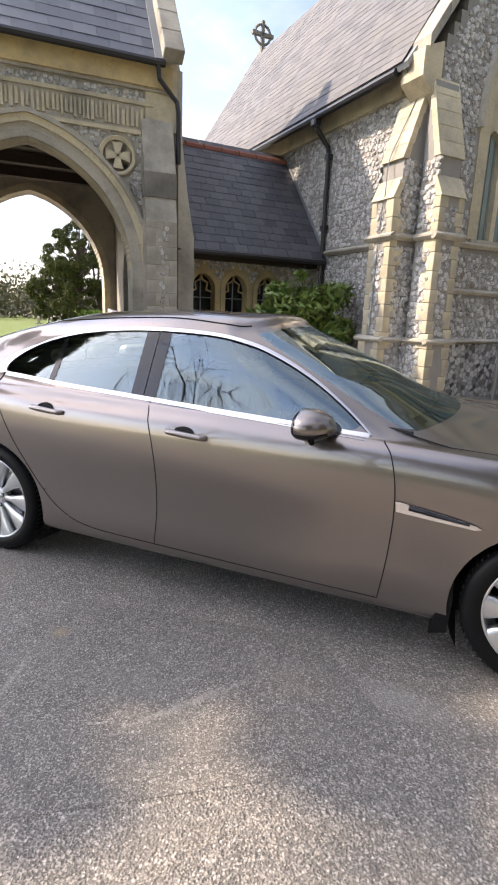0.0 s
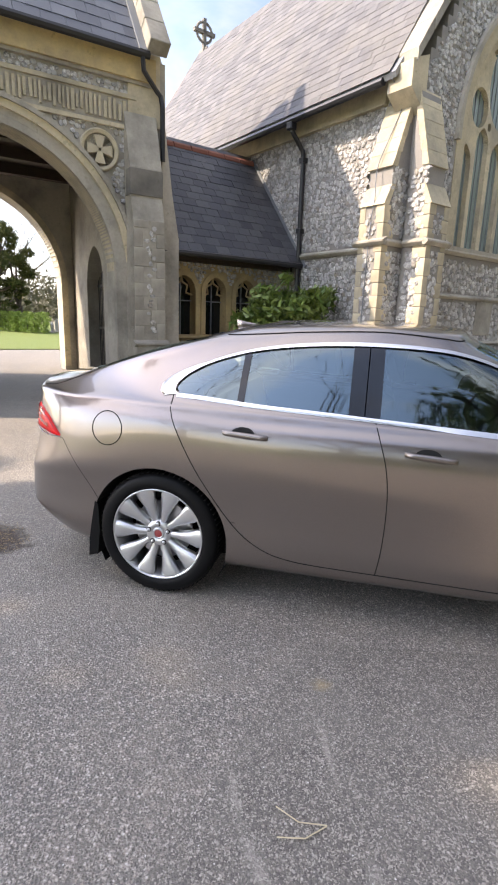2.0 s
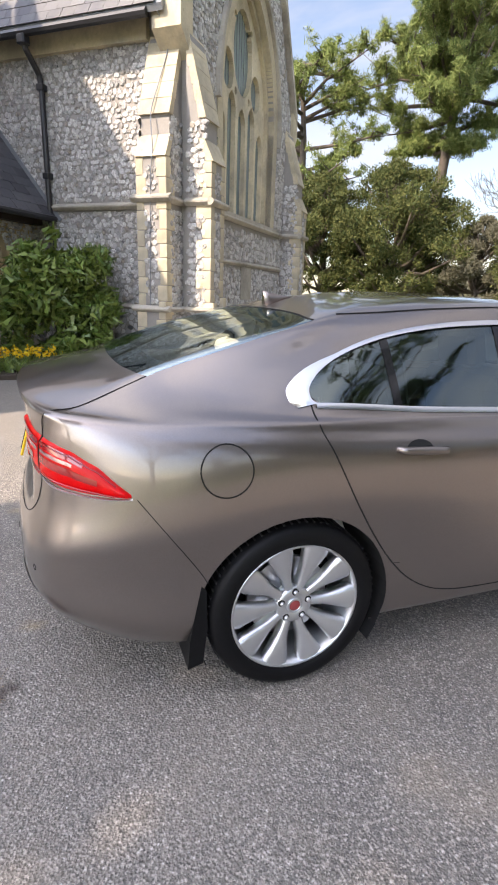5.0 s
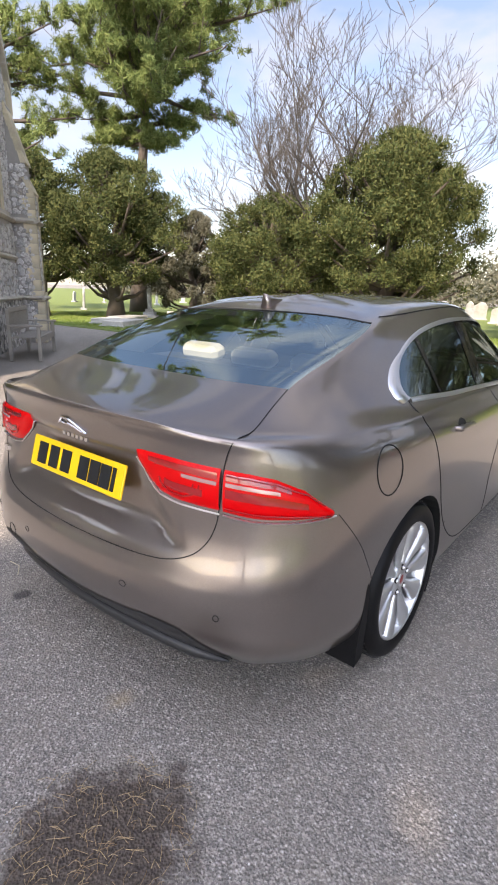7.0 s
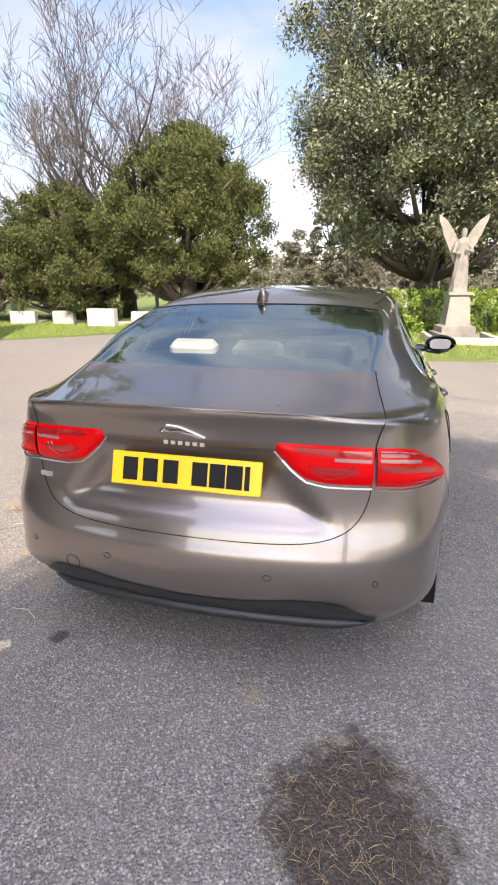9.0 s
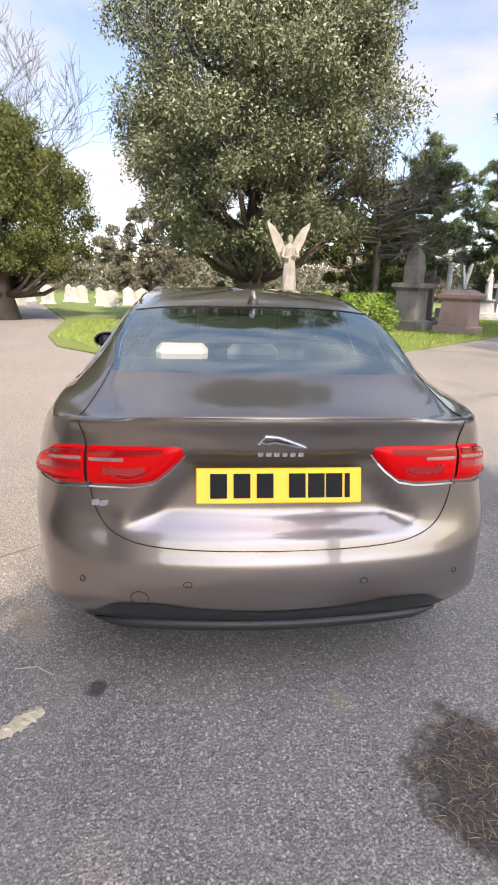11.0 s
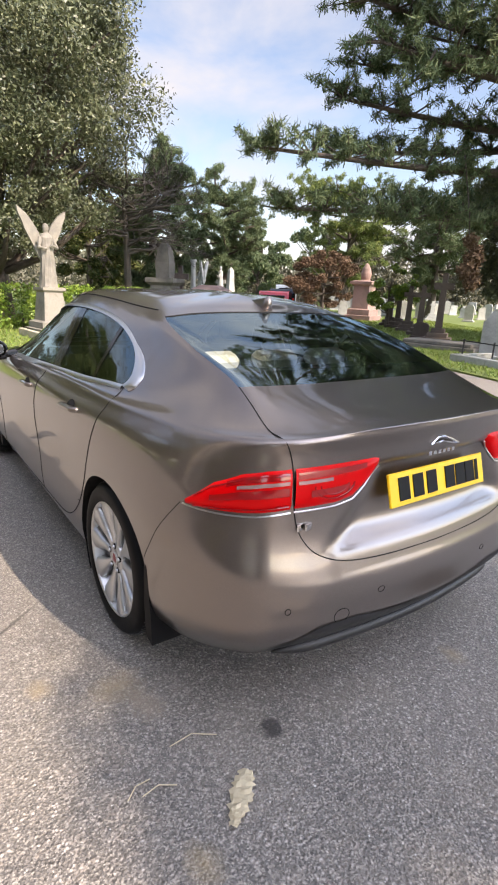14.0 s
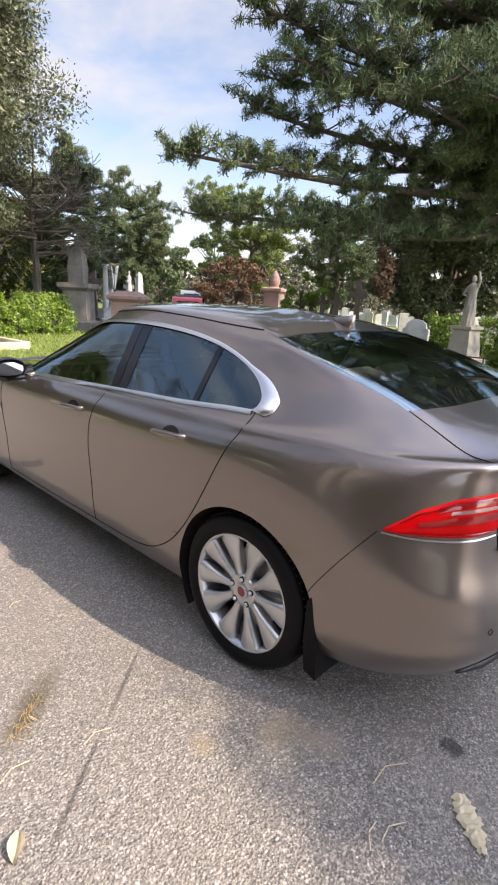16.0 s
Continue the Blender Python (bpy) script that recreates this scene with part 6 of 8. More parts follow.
    for t in (0, .25, .5, .75, 1):
        x = -1.235 + .13 * t
        h = .062 * (1 - t) ** 1.2 + .004
        w = .028 * (1 - t * .75)
        zb = on_top(x, 0).z - .002
        rows.append([fin.verts.new(v) for v in ((x, -w, zb), (x - .012 * (1 - t), -w * .25, zb + h), (x - .012 * (1 - t), w * .25, zb + h), (x, w, zb))])
    for A, B in zip(rows, rows[1:]):
        for e in range(4):
            fin.faces.new((A[e], A[e - 1], B[e - 1], B[e]))
    fin.faces.new(rows[0]), fin.faces.new(rows[-1][::-1])
    part("aerial_fin", fin, M["paint"], made["roof"], "body-coloured aerial fin", smooth=True)
    # thin roof joints along the rails
    for sgn in (1, -1):
        part("roof_joint", tube([(p.x, p.y * sgn, p.z) for p in (GRID[int(13.35 * RS)][j] + nor[int(13.35 * RS)][j] * .0005 for j in range(34, 100, 3))], .0035, 5), M["gap"], made["roof"])
    part("roof_joint", tube([(p.x, p.y, p.z) for p in [flip(GRID[13 * RS][j]) for j in range(30, 0, -3)] + [GRID[13 * RS][j] for j in range(0, 31, 3)]], .004, 5), M["gap"], made["roof"])
    # floor of the car
    fl = bmesh.new()
    add_box(fl, -1.95, 1.95, -.70, .70, .20, .34)
    add_box(fl, -1.02, 1.0, -.82, .82, .20, .27)
    part("underbody", fl, M["gap"], car)
    # cabin
    shelf = prism([(-1.84, .98), (-1.84, 1.045), (-1.25, 1.058), (-1.25, .92)], -.62, .62)
    part("parcel_shelf", shelf, M["trim"], car)
    dash = prism([(.30, .70), (.30, .93), (.42, .965), (.80, .93), (.80, .70)], -.70, .70)
    part("dashboard", dash, M["trim"], car)
    wh = part("steering_wheel", tube([(.22 + .06 * math.sin(a), -.36 + .18 * math.cos(a), .90 + .17 * math.sin(a)) for a in (2 * math.pi * s / 24 for s in range(24))], .014, 6, True), M["trim"], car)

    def seat(x, y, rear=False):
        st = bmesh.new()
        add_box(st, x - .02, x + .46, y - .24, y + .24, .40, .56, .04)
        part("seat_cushion", st, M["cream"], car, "cream leather seat cushion")
        bk = bmesh.new()
        add_box(bk, -.07, .07, -.25, .25, 0, .535 if rear else .58, .05)
        fab = M["cream"] if rear else M["trim"]
        o = part("seat_back", bk, fab, car, "cream leather seat back" if rear else "dark seat back", m=pose(x, y, .50, 0, -14, 0))
        hr = bmesh.new()
        add_box(hr, -.05, .05, -.12, .12, 0, .078 if rear else .17, .025)
        part("headrest", hr, fab, o, "cream headrest" if rear else "dark headrest", m=pose(0, 0, .57 if rear else .60))
    for y in (-.37, .37):
        seat(-.25, y)
        seat(-1.15, y * .9, True)
    seat(-1.16, 0.0, True)
    im = bmesh.new()
    add_box(im, -.012, .012, -.11, .11, -.03, .03, .008)
    part("inside_mirror", im, M["black"], car, m=pose(.20, 0, 1.21))

    # wheels
    def wheel(x, sgn):
        hub = new("wheel")
        hub.parent = car
        hub.matrix_local = Matrix.Translation((x, .765 * sgn, TYRE_R)) @ (I4 if sgn > 0 else Matrix.Rotation(math.pi, 4, "Z"))
        return hub
    ty = lathe([(.236, -.10), (.262, -.112), (.296, -.108), (.310, -.092), (.318, -.06), (.318, .06), (.311, .088), (.302, .102), (.290, .108), (.268, .112), (.246, .108), (.236, .098)], 64, "y", False)
    ty_me = link_mesh("tyre", ty, M["rubber"], True)
    tr = bmesh.new()
    for s in range(72):
        a = 2 * math.pi * s / 72
        add_box(tr, -.003, .003, .020, .084, .3145, .3190, 0, Matrix.Rotation(a, 4, "Y"))
    tr_me = link_mesh("tread_block", tr, M["black"])
    rim = lathe([(.214, -.09), (.226, -.09), (.237, -.098), (.241, -.095), (.236, .085), (.241, .098), (.239, .104), (.234, .104), (.229, .098), (.222, .060), (.212, .02), (.212, -.09)], 64, "y", False)
    rim_me = link_mesh("rim", rim, M["alloy"], True)
    disc_me = link_mesh("brake_disc", lathe([(.0, .0), (.155, .0), (.155, .018), (.0, .018)], 40, "y"), M["satin"])
    back_me = link_mesh("wheel_back", lathe([(.0, -.07), (.215, -.07), (.215, -.06), (.0, -.06)], 32, "y"), M["gap"])
    sp = bmesh.new()
    # one spoke: narrow by the hub, swelling to the rim
    prof = [(.040, .016, .078), (.075, .0155, .083), (.11, .018, .086), (.145, .026, .092), (.180, .037, .097), (.208, .046, .100), (.232, .046, .101)]
    rows = []
    for r, w, y in prof:
        rows.append([sp.verts.new(v) for v in ((-w, y - .035, r), (-w * .98, y - .006, r), (-w * .55, y, r), (w * .55, y, r), (w * .98, y - .006, r), (w, y - .035, r))])
    for A, B in zip(rows, rows[1:]):
        for e in range(6):
            sp.faces.new((A[e], A[e - 1], B[e - 1], B[e]))
    sp_me = link_mesh("spoke", sp, M["alloy"], True)
    cap_me = link_mesh("hub_ring", lathe([(0, .040), (.068, .040), (.070, .076), (.062, .084), (.036, .086), (.034, .084), (0, .083)], 40, "y"), M["alloy"], True)
    badge_me = link_mesh("hub_badge", lathe([(0, .089), (.017, .088), (.021, .086), (.022, .080)], 32, "y"), M["badge_red"], True)
    bring_me = link_mesh("badge_ring", lathe([(.0205, .084), (.021, .089), (.028, .088), (.031, .082)], 32, "y"), M["alloy"], True)
    nut_me = link_mesh("wheel_nut", lathe([(0, .096), (.006, .0955), (.0085, .091), (.0085, .07)], 10, "y"), M["satin"], True)
    hole_me = link_mesh("nut_hole", lathe([(0, .0872), (.0125, .0872), (.0125, .08)], 14, "y"), M["gap"])
    for x in (-1.405, 1.372):
        for sgn in (1, -1):
            w = wheel(x, sgn)
            for nm, me in (("tyre", ty_me), ("rim", rim_me), ("brake_disc", disc_me), ("wheel_back", back_me), ("hub_ring", cap_me), ("hub_badge", badge_me), ("badge_ring", bring_me), ("tread_block", tr_me)):
                share(nm, me, w, I4)
            for q in range(10):
                share("spoke", sp_me, w, Matrix.Rotation(radians(18 + 36 * q), 4, "Y"))
            for q in range(5):
                a = radians(90 + 72 * q)
                T = Matrix.Translation((.0525 * math.cos(a), 0, .0525 * math.sin(a)))
                share("nut_hole", hole_me, w, T)
                share("wheel_nut", nut_me, w, T)
    return car


build_car()
# ---- trees and plants ----
def leaf_object(name, centres, radii, count, size, mat_, parent, seed, flat=.75, long=1.6, shell=.55, up=0.0, wide=.45):
    """Many small leaves round clump centres."""
    rg = np.random.default_rng(seed)
    centres, radii = np.array(centres, float), np.array(radii, float)
    if radii.ndim == 1:
        radii = np.stack([radii, radii, radii * flat], 1)
    w = (radii[:, 0] ** 2)
    pick = rg.choice(len(centres), count, p=w / w.sum())
    d = rg.normal(size=(count, 3))
    d /= np.linalg.norm(d, axis=1)[:, None]
    rr = (shell + (1 - shell) * rg.random(count)) ** 1.0 * (0.82 + .36 * rg.random(count))
    p = centres[pick] + d * radii[pick] * rr[:, None]
    a = rg.normal(size=(count, 3)) + d * .8 + np.array([0, 0, up])
    a /= np.linalg.norm(a, axis=1)[:, None]
    b = np.cross(a, rg.normal(size=(count, 3)))
    b /= np.linalg.norm(b, axis=1)[:, None]
    s = size * (.6 + .8 * rg.random(count))[:, None]
    L, W = a * s * long, b * s
    v = np.stack([p - L * .5 + W * wide, p - L * .5 - W * wide, p + L * .5], 1).reshape(-1, 3)
    f = np.arange(count * 3).reshape(-1, 3)
    me = bpy.data.meshes.new(name)
    me.vertices.add(len(v)), me.loops.add(count * 3), me.polygons.add(count)
    me.vertices.foreach_set("co", v.ravel())
    me.loops.foreach_set("vertex_index", f.ravel())
    me.polygons.foreach_set("loop_start", np.arange(0, count * 3, 3))
    me.update(calc_edges=True)
    me.materials.append(mat_)
    o = new(name, me)
    o.parent = parent
    return o


def limb(bm, rng, p, d, length, r0, depth, tips, bend=.25, split=3, twist=.7, lift=.12, sides=6, keep=.62):
    """A limb that wanders, forks and tapers; its tips are noted."""
    pts, rad = [p.copy()], [r0]
    n = 5
    for q in range(n):
        d = (d + Vector((rng.uniform(-1, 1), rng.uniform(-1, 1), rng.uniform(-.6, 1) * 1)) * bend + Vector((0, 0, lift))).normalized()
        p = p + d * (length / n)
        pts.append(p.copy())
        rad.append(max(.0075, r0 * (1 - .55 * (q + 1) / n)))
    add_tube(bm, pts, rad, sides)
    tips.append((p.copy(), depth))
    if depth > 0:
        for q in range(split):
            k_ = rng.randrange(2, n + 1)
            nd = (d + Vector((rng.uniform(-1, 1), rng.uniform(-1, 1), rng.uniform(-.5, .8))) * twist).normalized()
            limb(bm, rng, pts[k_], nd, length * keep * rng.uniform(.8, 1.15), max(.0085, rad[k_] * .68), depth - 1, tips, bend, split, twist, lift, max(3, sides - 1), keep)


def crown_tree(name, x, y, h, r, label, mat_, bark, seed, count, size, base=.25, clumps=60, trunk_r=.25, long=1.6, flat=.8, top=.0, up=0.0, shape="round", shell=.5, lobes=()):
    """A trunk with limbs and a crown of many leaves in uneven clumps."""
    rng = random.Random(seed)
    t = thing(name, label, "tree", pose(x, y, 0))
    bm = bmesh.new()
    zt = h * .72
    pts = [Vector((0, 0, -.05))]
    for q in range(6):
        pts.append(Vector((rng.uniform(-.10, .10) * (q + 1) * .4, rng.uniform(-.10, .10) * (q + 1) * .4, zt * (q + 1) / 6)))
    stem = bmesh.new()
    add_tube(stem, pts, [trunk_r * (1.3 if q == 0 else 1 - .13 * q) for q in range(7)], 9)
    part("trunk", stem, bark, t, smooth=True)
    cs, rs = [], []
    z0 = h * base
    for q in range(clumps):
        u = rng.random()
        z = z0 + (h - z0) * u
        if shape == "cone":
            lim = r * (1 - u) ** .8 + .15
        elif shape == "yew":
            lim = r * (math.sin(math.pi * (u * .80 + .20)) ** .6) * rng.uniform(.82, 1.16)
        else:
            lim = r * math.sqrt(max(.02, 1 - (2 * u - .95) ** 2))
        a, d = rng.uniform(0, 6.283), lim * math.sqrt(rng.uniform(.15, 1)) * rng.uniform(.85, 1.08)
        cr_ = r * (rng.uniform(.12, .24) if shape == "yew" else rng.uniform(.12, .235)) * (.6 + .4 * (1 - abs(2 * u - 1)))
        c = Vector((d * math.cos(a), d * math.sin(a), z))
        cs.append(c), rs.append(cr_)
        if q % 2 == 0:
            k_ = min(5, max(1, int(z / zt * 5)))
            s = pts[k_]
            m_ = s.lerp(c, .5) + Vector((0, 0, -.12 * d))
            add_tube(bm, [s, m_, c], [trunk_r * .35, trunk_r * .2, .02], 5)
    for lx, ly, lz, lr in lobes:
        for q in range(16):
            a, b, d = rng.uniform(0, 6.283), rng.uniform(-1, 1), lr * rng.uniform(.2, .8)
            cs.append(Vector((lx + d * math.cos(a), ly + d * math.sin(a), lz + b * lr * 1.2))), rs.append(lr * rng.uniform(.3, .45))
        add_tube(bm, [pts[-2], pts[-2].lerp(Vector((lx, ly, lz)), .5), Vector((lx, ly, lz + lr * .6))], [trunk_r * .5, trunk_r * .35, .03], 6)
    tagged(part("branchwork", bm, bark, t, smooth=True), kind="stuff")
    leaf_object("crown", cs, rs, count, size, mat_, t, seed, flat, long, shell, up)
    return t


def bare_tree(name, x, y, h, label, mat_, seed, depth=5, stems=3, spread=.35, r=.22, split=3):
    """A leafless tree: a fan of forking limbs ending in fine twigs."""
    rng = random.Random(seed)
    t = thing(name, label, "tree", pose(x, y, 0))
    bm = bmesh.new()
    tips = []
    add_tube(bm, [(0, 0, -.05), (0, 0, h * .10), (0.05, 0, h * .18)], [r * 1.5, r * 1.1, r], 9)
    part("trunk", bm, mat_, t)
    for q in range(stems):
        bm = bmesh.new()
        a = 2 * math.pi * q / stems + rng.uniform(-.4, .4)
        out = spread * rng.uniform(.35, 1.25)
        limb(bm, rng, Vector((0, 0, h * rng.uniform(.10, .20))), Vector((math.cos(a) * out, math.sin(a) * out, 1)).normalized(), h * .36 * rng.uniform(.85, 1.15), r * .62, depth, tips, .15, split, .95, .02, 6, .66)
        part("limb", bm, mat_, t)
    return t


def pine(name, x, y, h, r, label, seed, mat_, tiers=9, low=.45, count=26000, size=.20, lean=(0, 0), trunk=.32, toward=None, reach=1.0, flat=.6, extra=(), rise=.45, fork=0.0, skip=()):
    """A pine: bare stem, forking limbs, rounded tufts of needles at their ends."""
    rng = random.Random(seed)
    t = thing(name, label, "tree", pose(x, y, 0))
    bm = bmesh.new()
    stem = []
    for q in range(8):
        u = q / 7
        stem.append(Vector((lean[0] * u * u + rng.uniform(-.12, .12), lean[1] * u * u + rng.uniform(-.12, .12), -.05 + h * .93 * u)))
    add_tube(bm, stem, [trunk * (1.25 if q == 0 else 1 - .11 * q) for q in range(8)], 10)
    cs, rs = [], []
    for q in range(tiers * 4):
        u = low + (1 - low) * (q + rng.random()) / (tiers * 4)
        k_ = min(6, int(u * 7))
        s = stem[k_].lerp(stem[k_ + 1], u * 7 - k_)
        a = rng.uniform(0, 6.283)
        if toward is not None and rng.random() < .45:
            a = toward + rng.uniform(-.6, .6)
        v0 = (u - low) / (1 - low)
        env = math.sin(math.pi * min(1, .24 + .74 * (1 - v0))) ** .6
        L = r * env * rng.uniform(.5, 1.05) * (reach if toward is not None and abs((a - toward + math.pi) % (2 * math.pi) - math.pi) < .6 else 1)
        tip = s + Vector((math.cos(a) * L, math.sin(a) * L, L * rng.uniform(-.12, rise)))
        mid = s.lerp(tip, .5) + Vector((rng.uniform(-.3, .3), rng.uniform(-.3, .3), rng.uniform(-.4, .15)))
        add_tube(bm, [s, mid, tip], [trunk * .33, trunk * .2, .025], 5)
        for e in range(9):
            v = rng.uniform(.35, 1.05)
            c = mid.lerp(tip, (v - .5) * 2) if v > .5 else s.lerp(mid, v * 2)
            w = L * .26
            c2 = c + Vector((rng.uniform(-w, w), rng.uniform(-w, w), rng.uniform(-.10, .24) * L))
            add_tube(bm, [c, c.lerp(c2, .5) + Vector((0, 0, -.06)), c2], [.035, .022, .012], 4)
            for f in range(5):
                d = c.lerp(c2, .35 + .2 * f) + Vector((rng.uniform(-1, 1), rng.uniform(-1, 1), rng.uniform(-.3, .8))) * r * .045
                cs.append(d), rs.append(.10 + r * rng.uniform(.020, .046))
    for zs, tip in extra:
        s, tip = Vector((0, 0, zs)), Vector(tip) - Vector((x, y, 0))
        mid = s.lerp(tip, .5) + Vector((0, 0, -.25))
        line = catmull([s, mid, tip], 6)
        add_tube(bm, line, [trunk * .40 * (1 - .8 * q / (len(line) - 1)) for q in range(len(line))], 6)
        for q in range(3, len(line)):
            for e in range(9):
                c = line[q] + Vector((rng.uniform(-.9, .9), rng.uniform(-.9, .9), rng.uniform(-.12, .6)))
                add_tube(bm, [line[q], c], [.03, .012], 4)
                for u in (.55, .8, 1.05):
                    cs.append(line[q].lerp(c, u)), rs.append(rng.uniform(.13, .26))
    part("trunk", bm, M["bark"], t, smooth=True)
    leaf_object("crown", cs, rs, count, size * 1.3, mat_, t, seed, flat, 4.0, .10, .7, .20)
    return t


pine("scots_pine", 15.9, 21.6, 15.5, 6.8, "tall broad Scots pine with forked reddish stem", 4, M["pine"], 12, .58, 190000, .060, (1.0, -.6), .42, flat=.75, rise=.7)
pine("scots_pine", 10.2, 25.0, 13.5, 4.6, "tall Scots pine behind the yews", 5, M["pine"], 9, .35, 50000, .065, (0, .4), .34, flat=.75, rise=.6)
bare_tree("bare_tree", 17.6, 10.7, 12.0, "tall leafless tree with pale twiggy branches", M["twig"], 11, 5, 16, 1.5, .24, 3)
bare_tree("bare_tree", 21.5, 13.0, 12.5, "leafless tree with fine twigs", M["twig"], 12, 5, 7, .9, .22)
crown_tree("yew_tree", 16.1, 7.3, 6.9, 3.1, "dense dark yew on a short stout trunk", M["yew"], M["bark"], 21, 150000, .046, .20, 330, .42, 2.2, .9, shape="yew", shell=.2, up=.8)
crown_tree("yew_tree", 11.3, 17.6, 6.5, 3.0, "dark spreading yew beside the lawn", M["yew"], M["bark"], 22, 100000, .048, .24, 290, .36, 2.2, .9, shape="yew", shell=.2, up=.8)
crown_tree("yew_tree", 8.9, 19.4, 6.2, 2.3, "dark yew close to the chapel", M["yew"], M["bark"], 23, 60000, .048, .26, 210, .28, 2.2, .9, shape="yew", shell=.2, up=.8)
crown_tree("yew_tree", 15.0, 11.9, 5.0, 2.9, "low dark yew with hanging sprays", M["yew"], M["bark"], 24, 95000, .044, .10, 240, .34, 2.2, .9, shape="yew", shell=.2, up=.4)
crown_tree("yew_tree", 13.7, 15.2, 4.4, 2.0, "shaggy olive-green yew bush", M["scrub"], M["bark"], 25, 50000, .045, .12, 100, .2, 2.2, .9, shape="yew", shell=.2, up=.8)
crown_tree("yew_tree", 18.6, 13.6, 5.6, 2.6, "dark yew deeper under the trees", M["yew"], M["bark"], 26, 40000, .07, .06, 100, .3, 1.9, .9, shape="yew", shell=.3)
crown_tree("evergreen_oak", 14.7, -1.5, 12.4, 4.65, "great evergreen oak with glossy grey-green leaves", M["holm"], M["bark"], 31, 290000, .056, .17, 480, .42, 1.8, .9, shell=.3)
pine("pine_tree", 18.4, -8.4, 7.1, 3.3, "dark pine with dead lower branches", 41, M["pine_dark"], 8, .20, 70000, .055, (0, 0), .26, rise=.4)
pine("pine_tree", 24.0, -15.6, 7.0, 2.6, "rounded dark pine beside the road", 42, M["pine_dark"], 14, .08, 60000, .06, (0, 0), .24, flat=.7)
pine("pine_tree", 28.5, -30.0, 9.6, 4.6, "pine by the far bend of the road", 43, M["pine"], 8, .22, 60000, .075, (0, 0), .3, flat=.7)
pine("pine_tree", 17.5, -26.5, 7.6, 4.0, "low spreading pine among the graves", 45, M["pine_dark"], 7, .25, 40000, .07, (0, 0), .28)
pine("leaning_pine", 3.2, -16.8, 15.0, 7.8, "huge dark pine with long sweeping limbs", 44, M["pine_dark"], 14, .30, 290000, .052, (.4, .6), .42, toward=1.05, reach=1.25, flat=.7, rise=.5,
     extra=((4.4, (9.9, -8.5, 3.7)), (4.9, (9.3, -7.2, 5.0)), (5.6, (9.0, -9.9, 6.6)), (3.9, (7.6, -10.4, 3.6)), (7.2, (8.3, -9.2, 8.6)), (8.5, (8.6, -8.6, 10.2)), (6.4, (7.4, -9.6, 7.4)), (6.0, (10.2, -10.8, 5.6)), (7.8, (9.8, -11.5, 8.0)), (9.0, (6.2, -9.5, 9.4))))
crown_tree("evergreen_oak", 6.4, -18.2, 6.4, 3.6, "dark evergreen oak behind the statue", M["holm"], M["bark"], 32, 70000, .09, .2, 110, .35, 1.7, .9, shell=.4)
bare_tree("bare_tree", -0.9, -13.2, 12.5, "tall leafless tree standing on the lawn", M["twig"], 16, 4, 4, .9, .24, 4)
bare_tree("bare_tree", -6.0, -12.5, 12.5, "tall leafless tree standing on the lawn", M["twig"], 17, 4, 4, .9, .24, 4)
# unseen tree, inferred from the shade on the ground; lobes shape its edges
crown_tree("evergreen_oak", -11.0, -3.52, 9.9, 2.28, "unseen evergreen tree added to throw shade over the parked car", M["holm"], M["bark"], 38, 62000, .10, .34, 150, .30, 1.7, .9, shell=.15, lobes=((1.03, -.12, 9.9, 1.08), (.66, -.55, 8.6, 1.22), (-.1, -1.1, 7.2, 1.25), (.40, 1.25, 7.0, 1.15)))
for tx, ty, th, tr, ts in ((27.0, -8.5, 6.8, 3.0, 51), (31.0, -12.0, 6.2, 2.8, 52), (33.0, -3.0, 6.0, 3.2, 53), (36.0, 4.0, 6.5, 3.4, 54)):
    crown_tree("evergreen_shrub", tx, ty, th, tr, "dark rounded evergreen among the far graves", M["scrub" if ts > 52 else "yew"], M["bark"], ts, 26000, .11, .08, 90, .22)
for tx, ty, th, tr, ts in ((36.0, -38.0, 8.0, 3.6, 55), (42.0, -31.0, 7.0, 3.4, 56), (28.0, -43.0, 8.5, 3.8, 57), (47.0, -43.0, 9.0, 4.0, 58), (20.0, -46.0, 8.0, 3.8, 59), (52.0, -34.0, 8.0, 3.6, 60), (44.0, -50.0, 9.0, 4.2, 61)):
    crown_tree("far_tree", tx, ty, th, tr, "olive-brown tree beyond the far graves", M["scrub" if ts % 2 else "pine_dark"], M["bark"], ts, 16000, .17, .10, 70, .24)
crown_tree("bush", 12.2, -16.6, 2.6, 1.2, "bright green young shrub among the graves", M["hedge"], M["bark"], 33, 9000, .07, .3, 30, .1)
crown_tree("dead_shrub", 20.5, -20.4, 3.6, 2.4, "russet shrub with dead leaves", M["rust"], M["bark"], 34, 16000, .08, .15, 50, .14)
# dead branches of the pine by the oak, and the hanging dead frond
rng = random.Random(77)
db = thing("dead_branchwork", "tangle of bare grey branches hanging by the oak", "dead branch", pose(15.2, -6.0, 0))
bm = bmesh.new()
tips = []
part("stem", add_tube(bm, [(0, 0, 0), (.1, 0, 2.2), (0.1, .1, 4.8)], [.16, .12, .06], 7), M["twig"], db)
for q in range(22):
    bm = bmesh.new()
    a = rng.uniform(2.0, 5.4)
    limb(bm, rng, Vector((.05, 0, 2.4 + .11 * q)), Vector((math.cos(a), math.sin(a), .15)).normalized(), 1.5, .05, 3, tips, .28, 3, .9, -.05, 5, .68)
    part("branch", bm, M["twig"], db)
hf = thing("dead_frond", "rust-brown dead pine frond hanging from a limb", "branch", pose(5.6, -12.1, 0))
part("stem", tube([(0.4, .5, 5.0), (.2, .2, 3.6), (0, 0, 1.6)], .02, 5), M["twig"], hf)
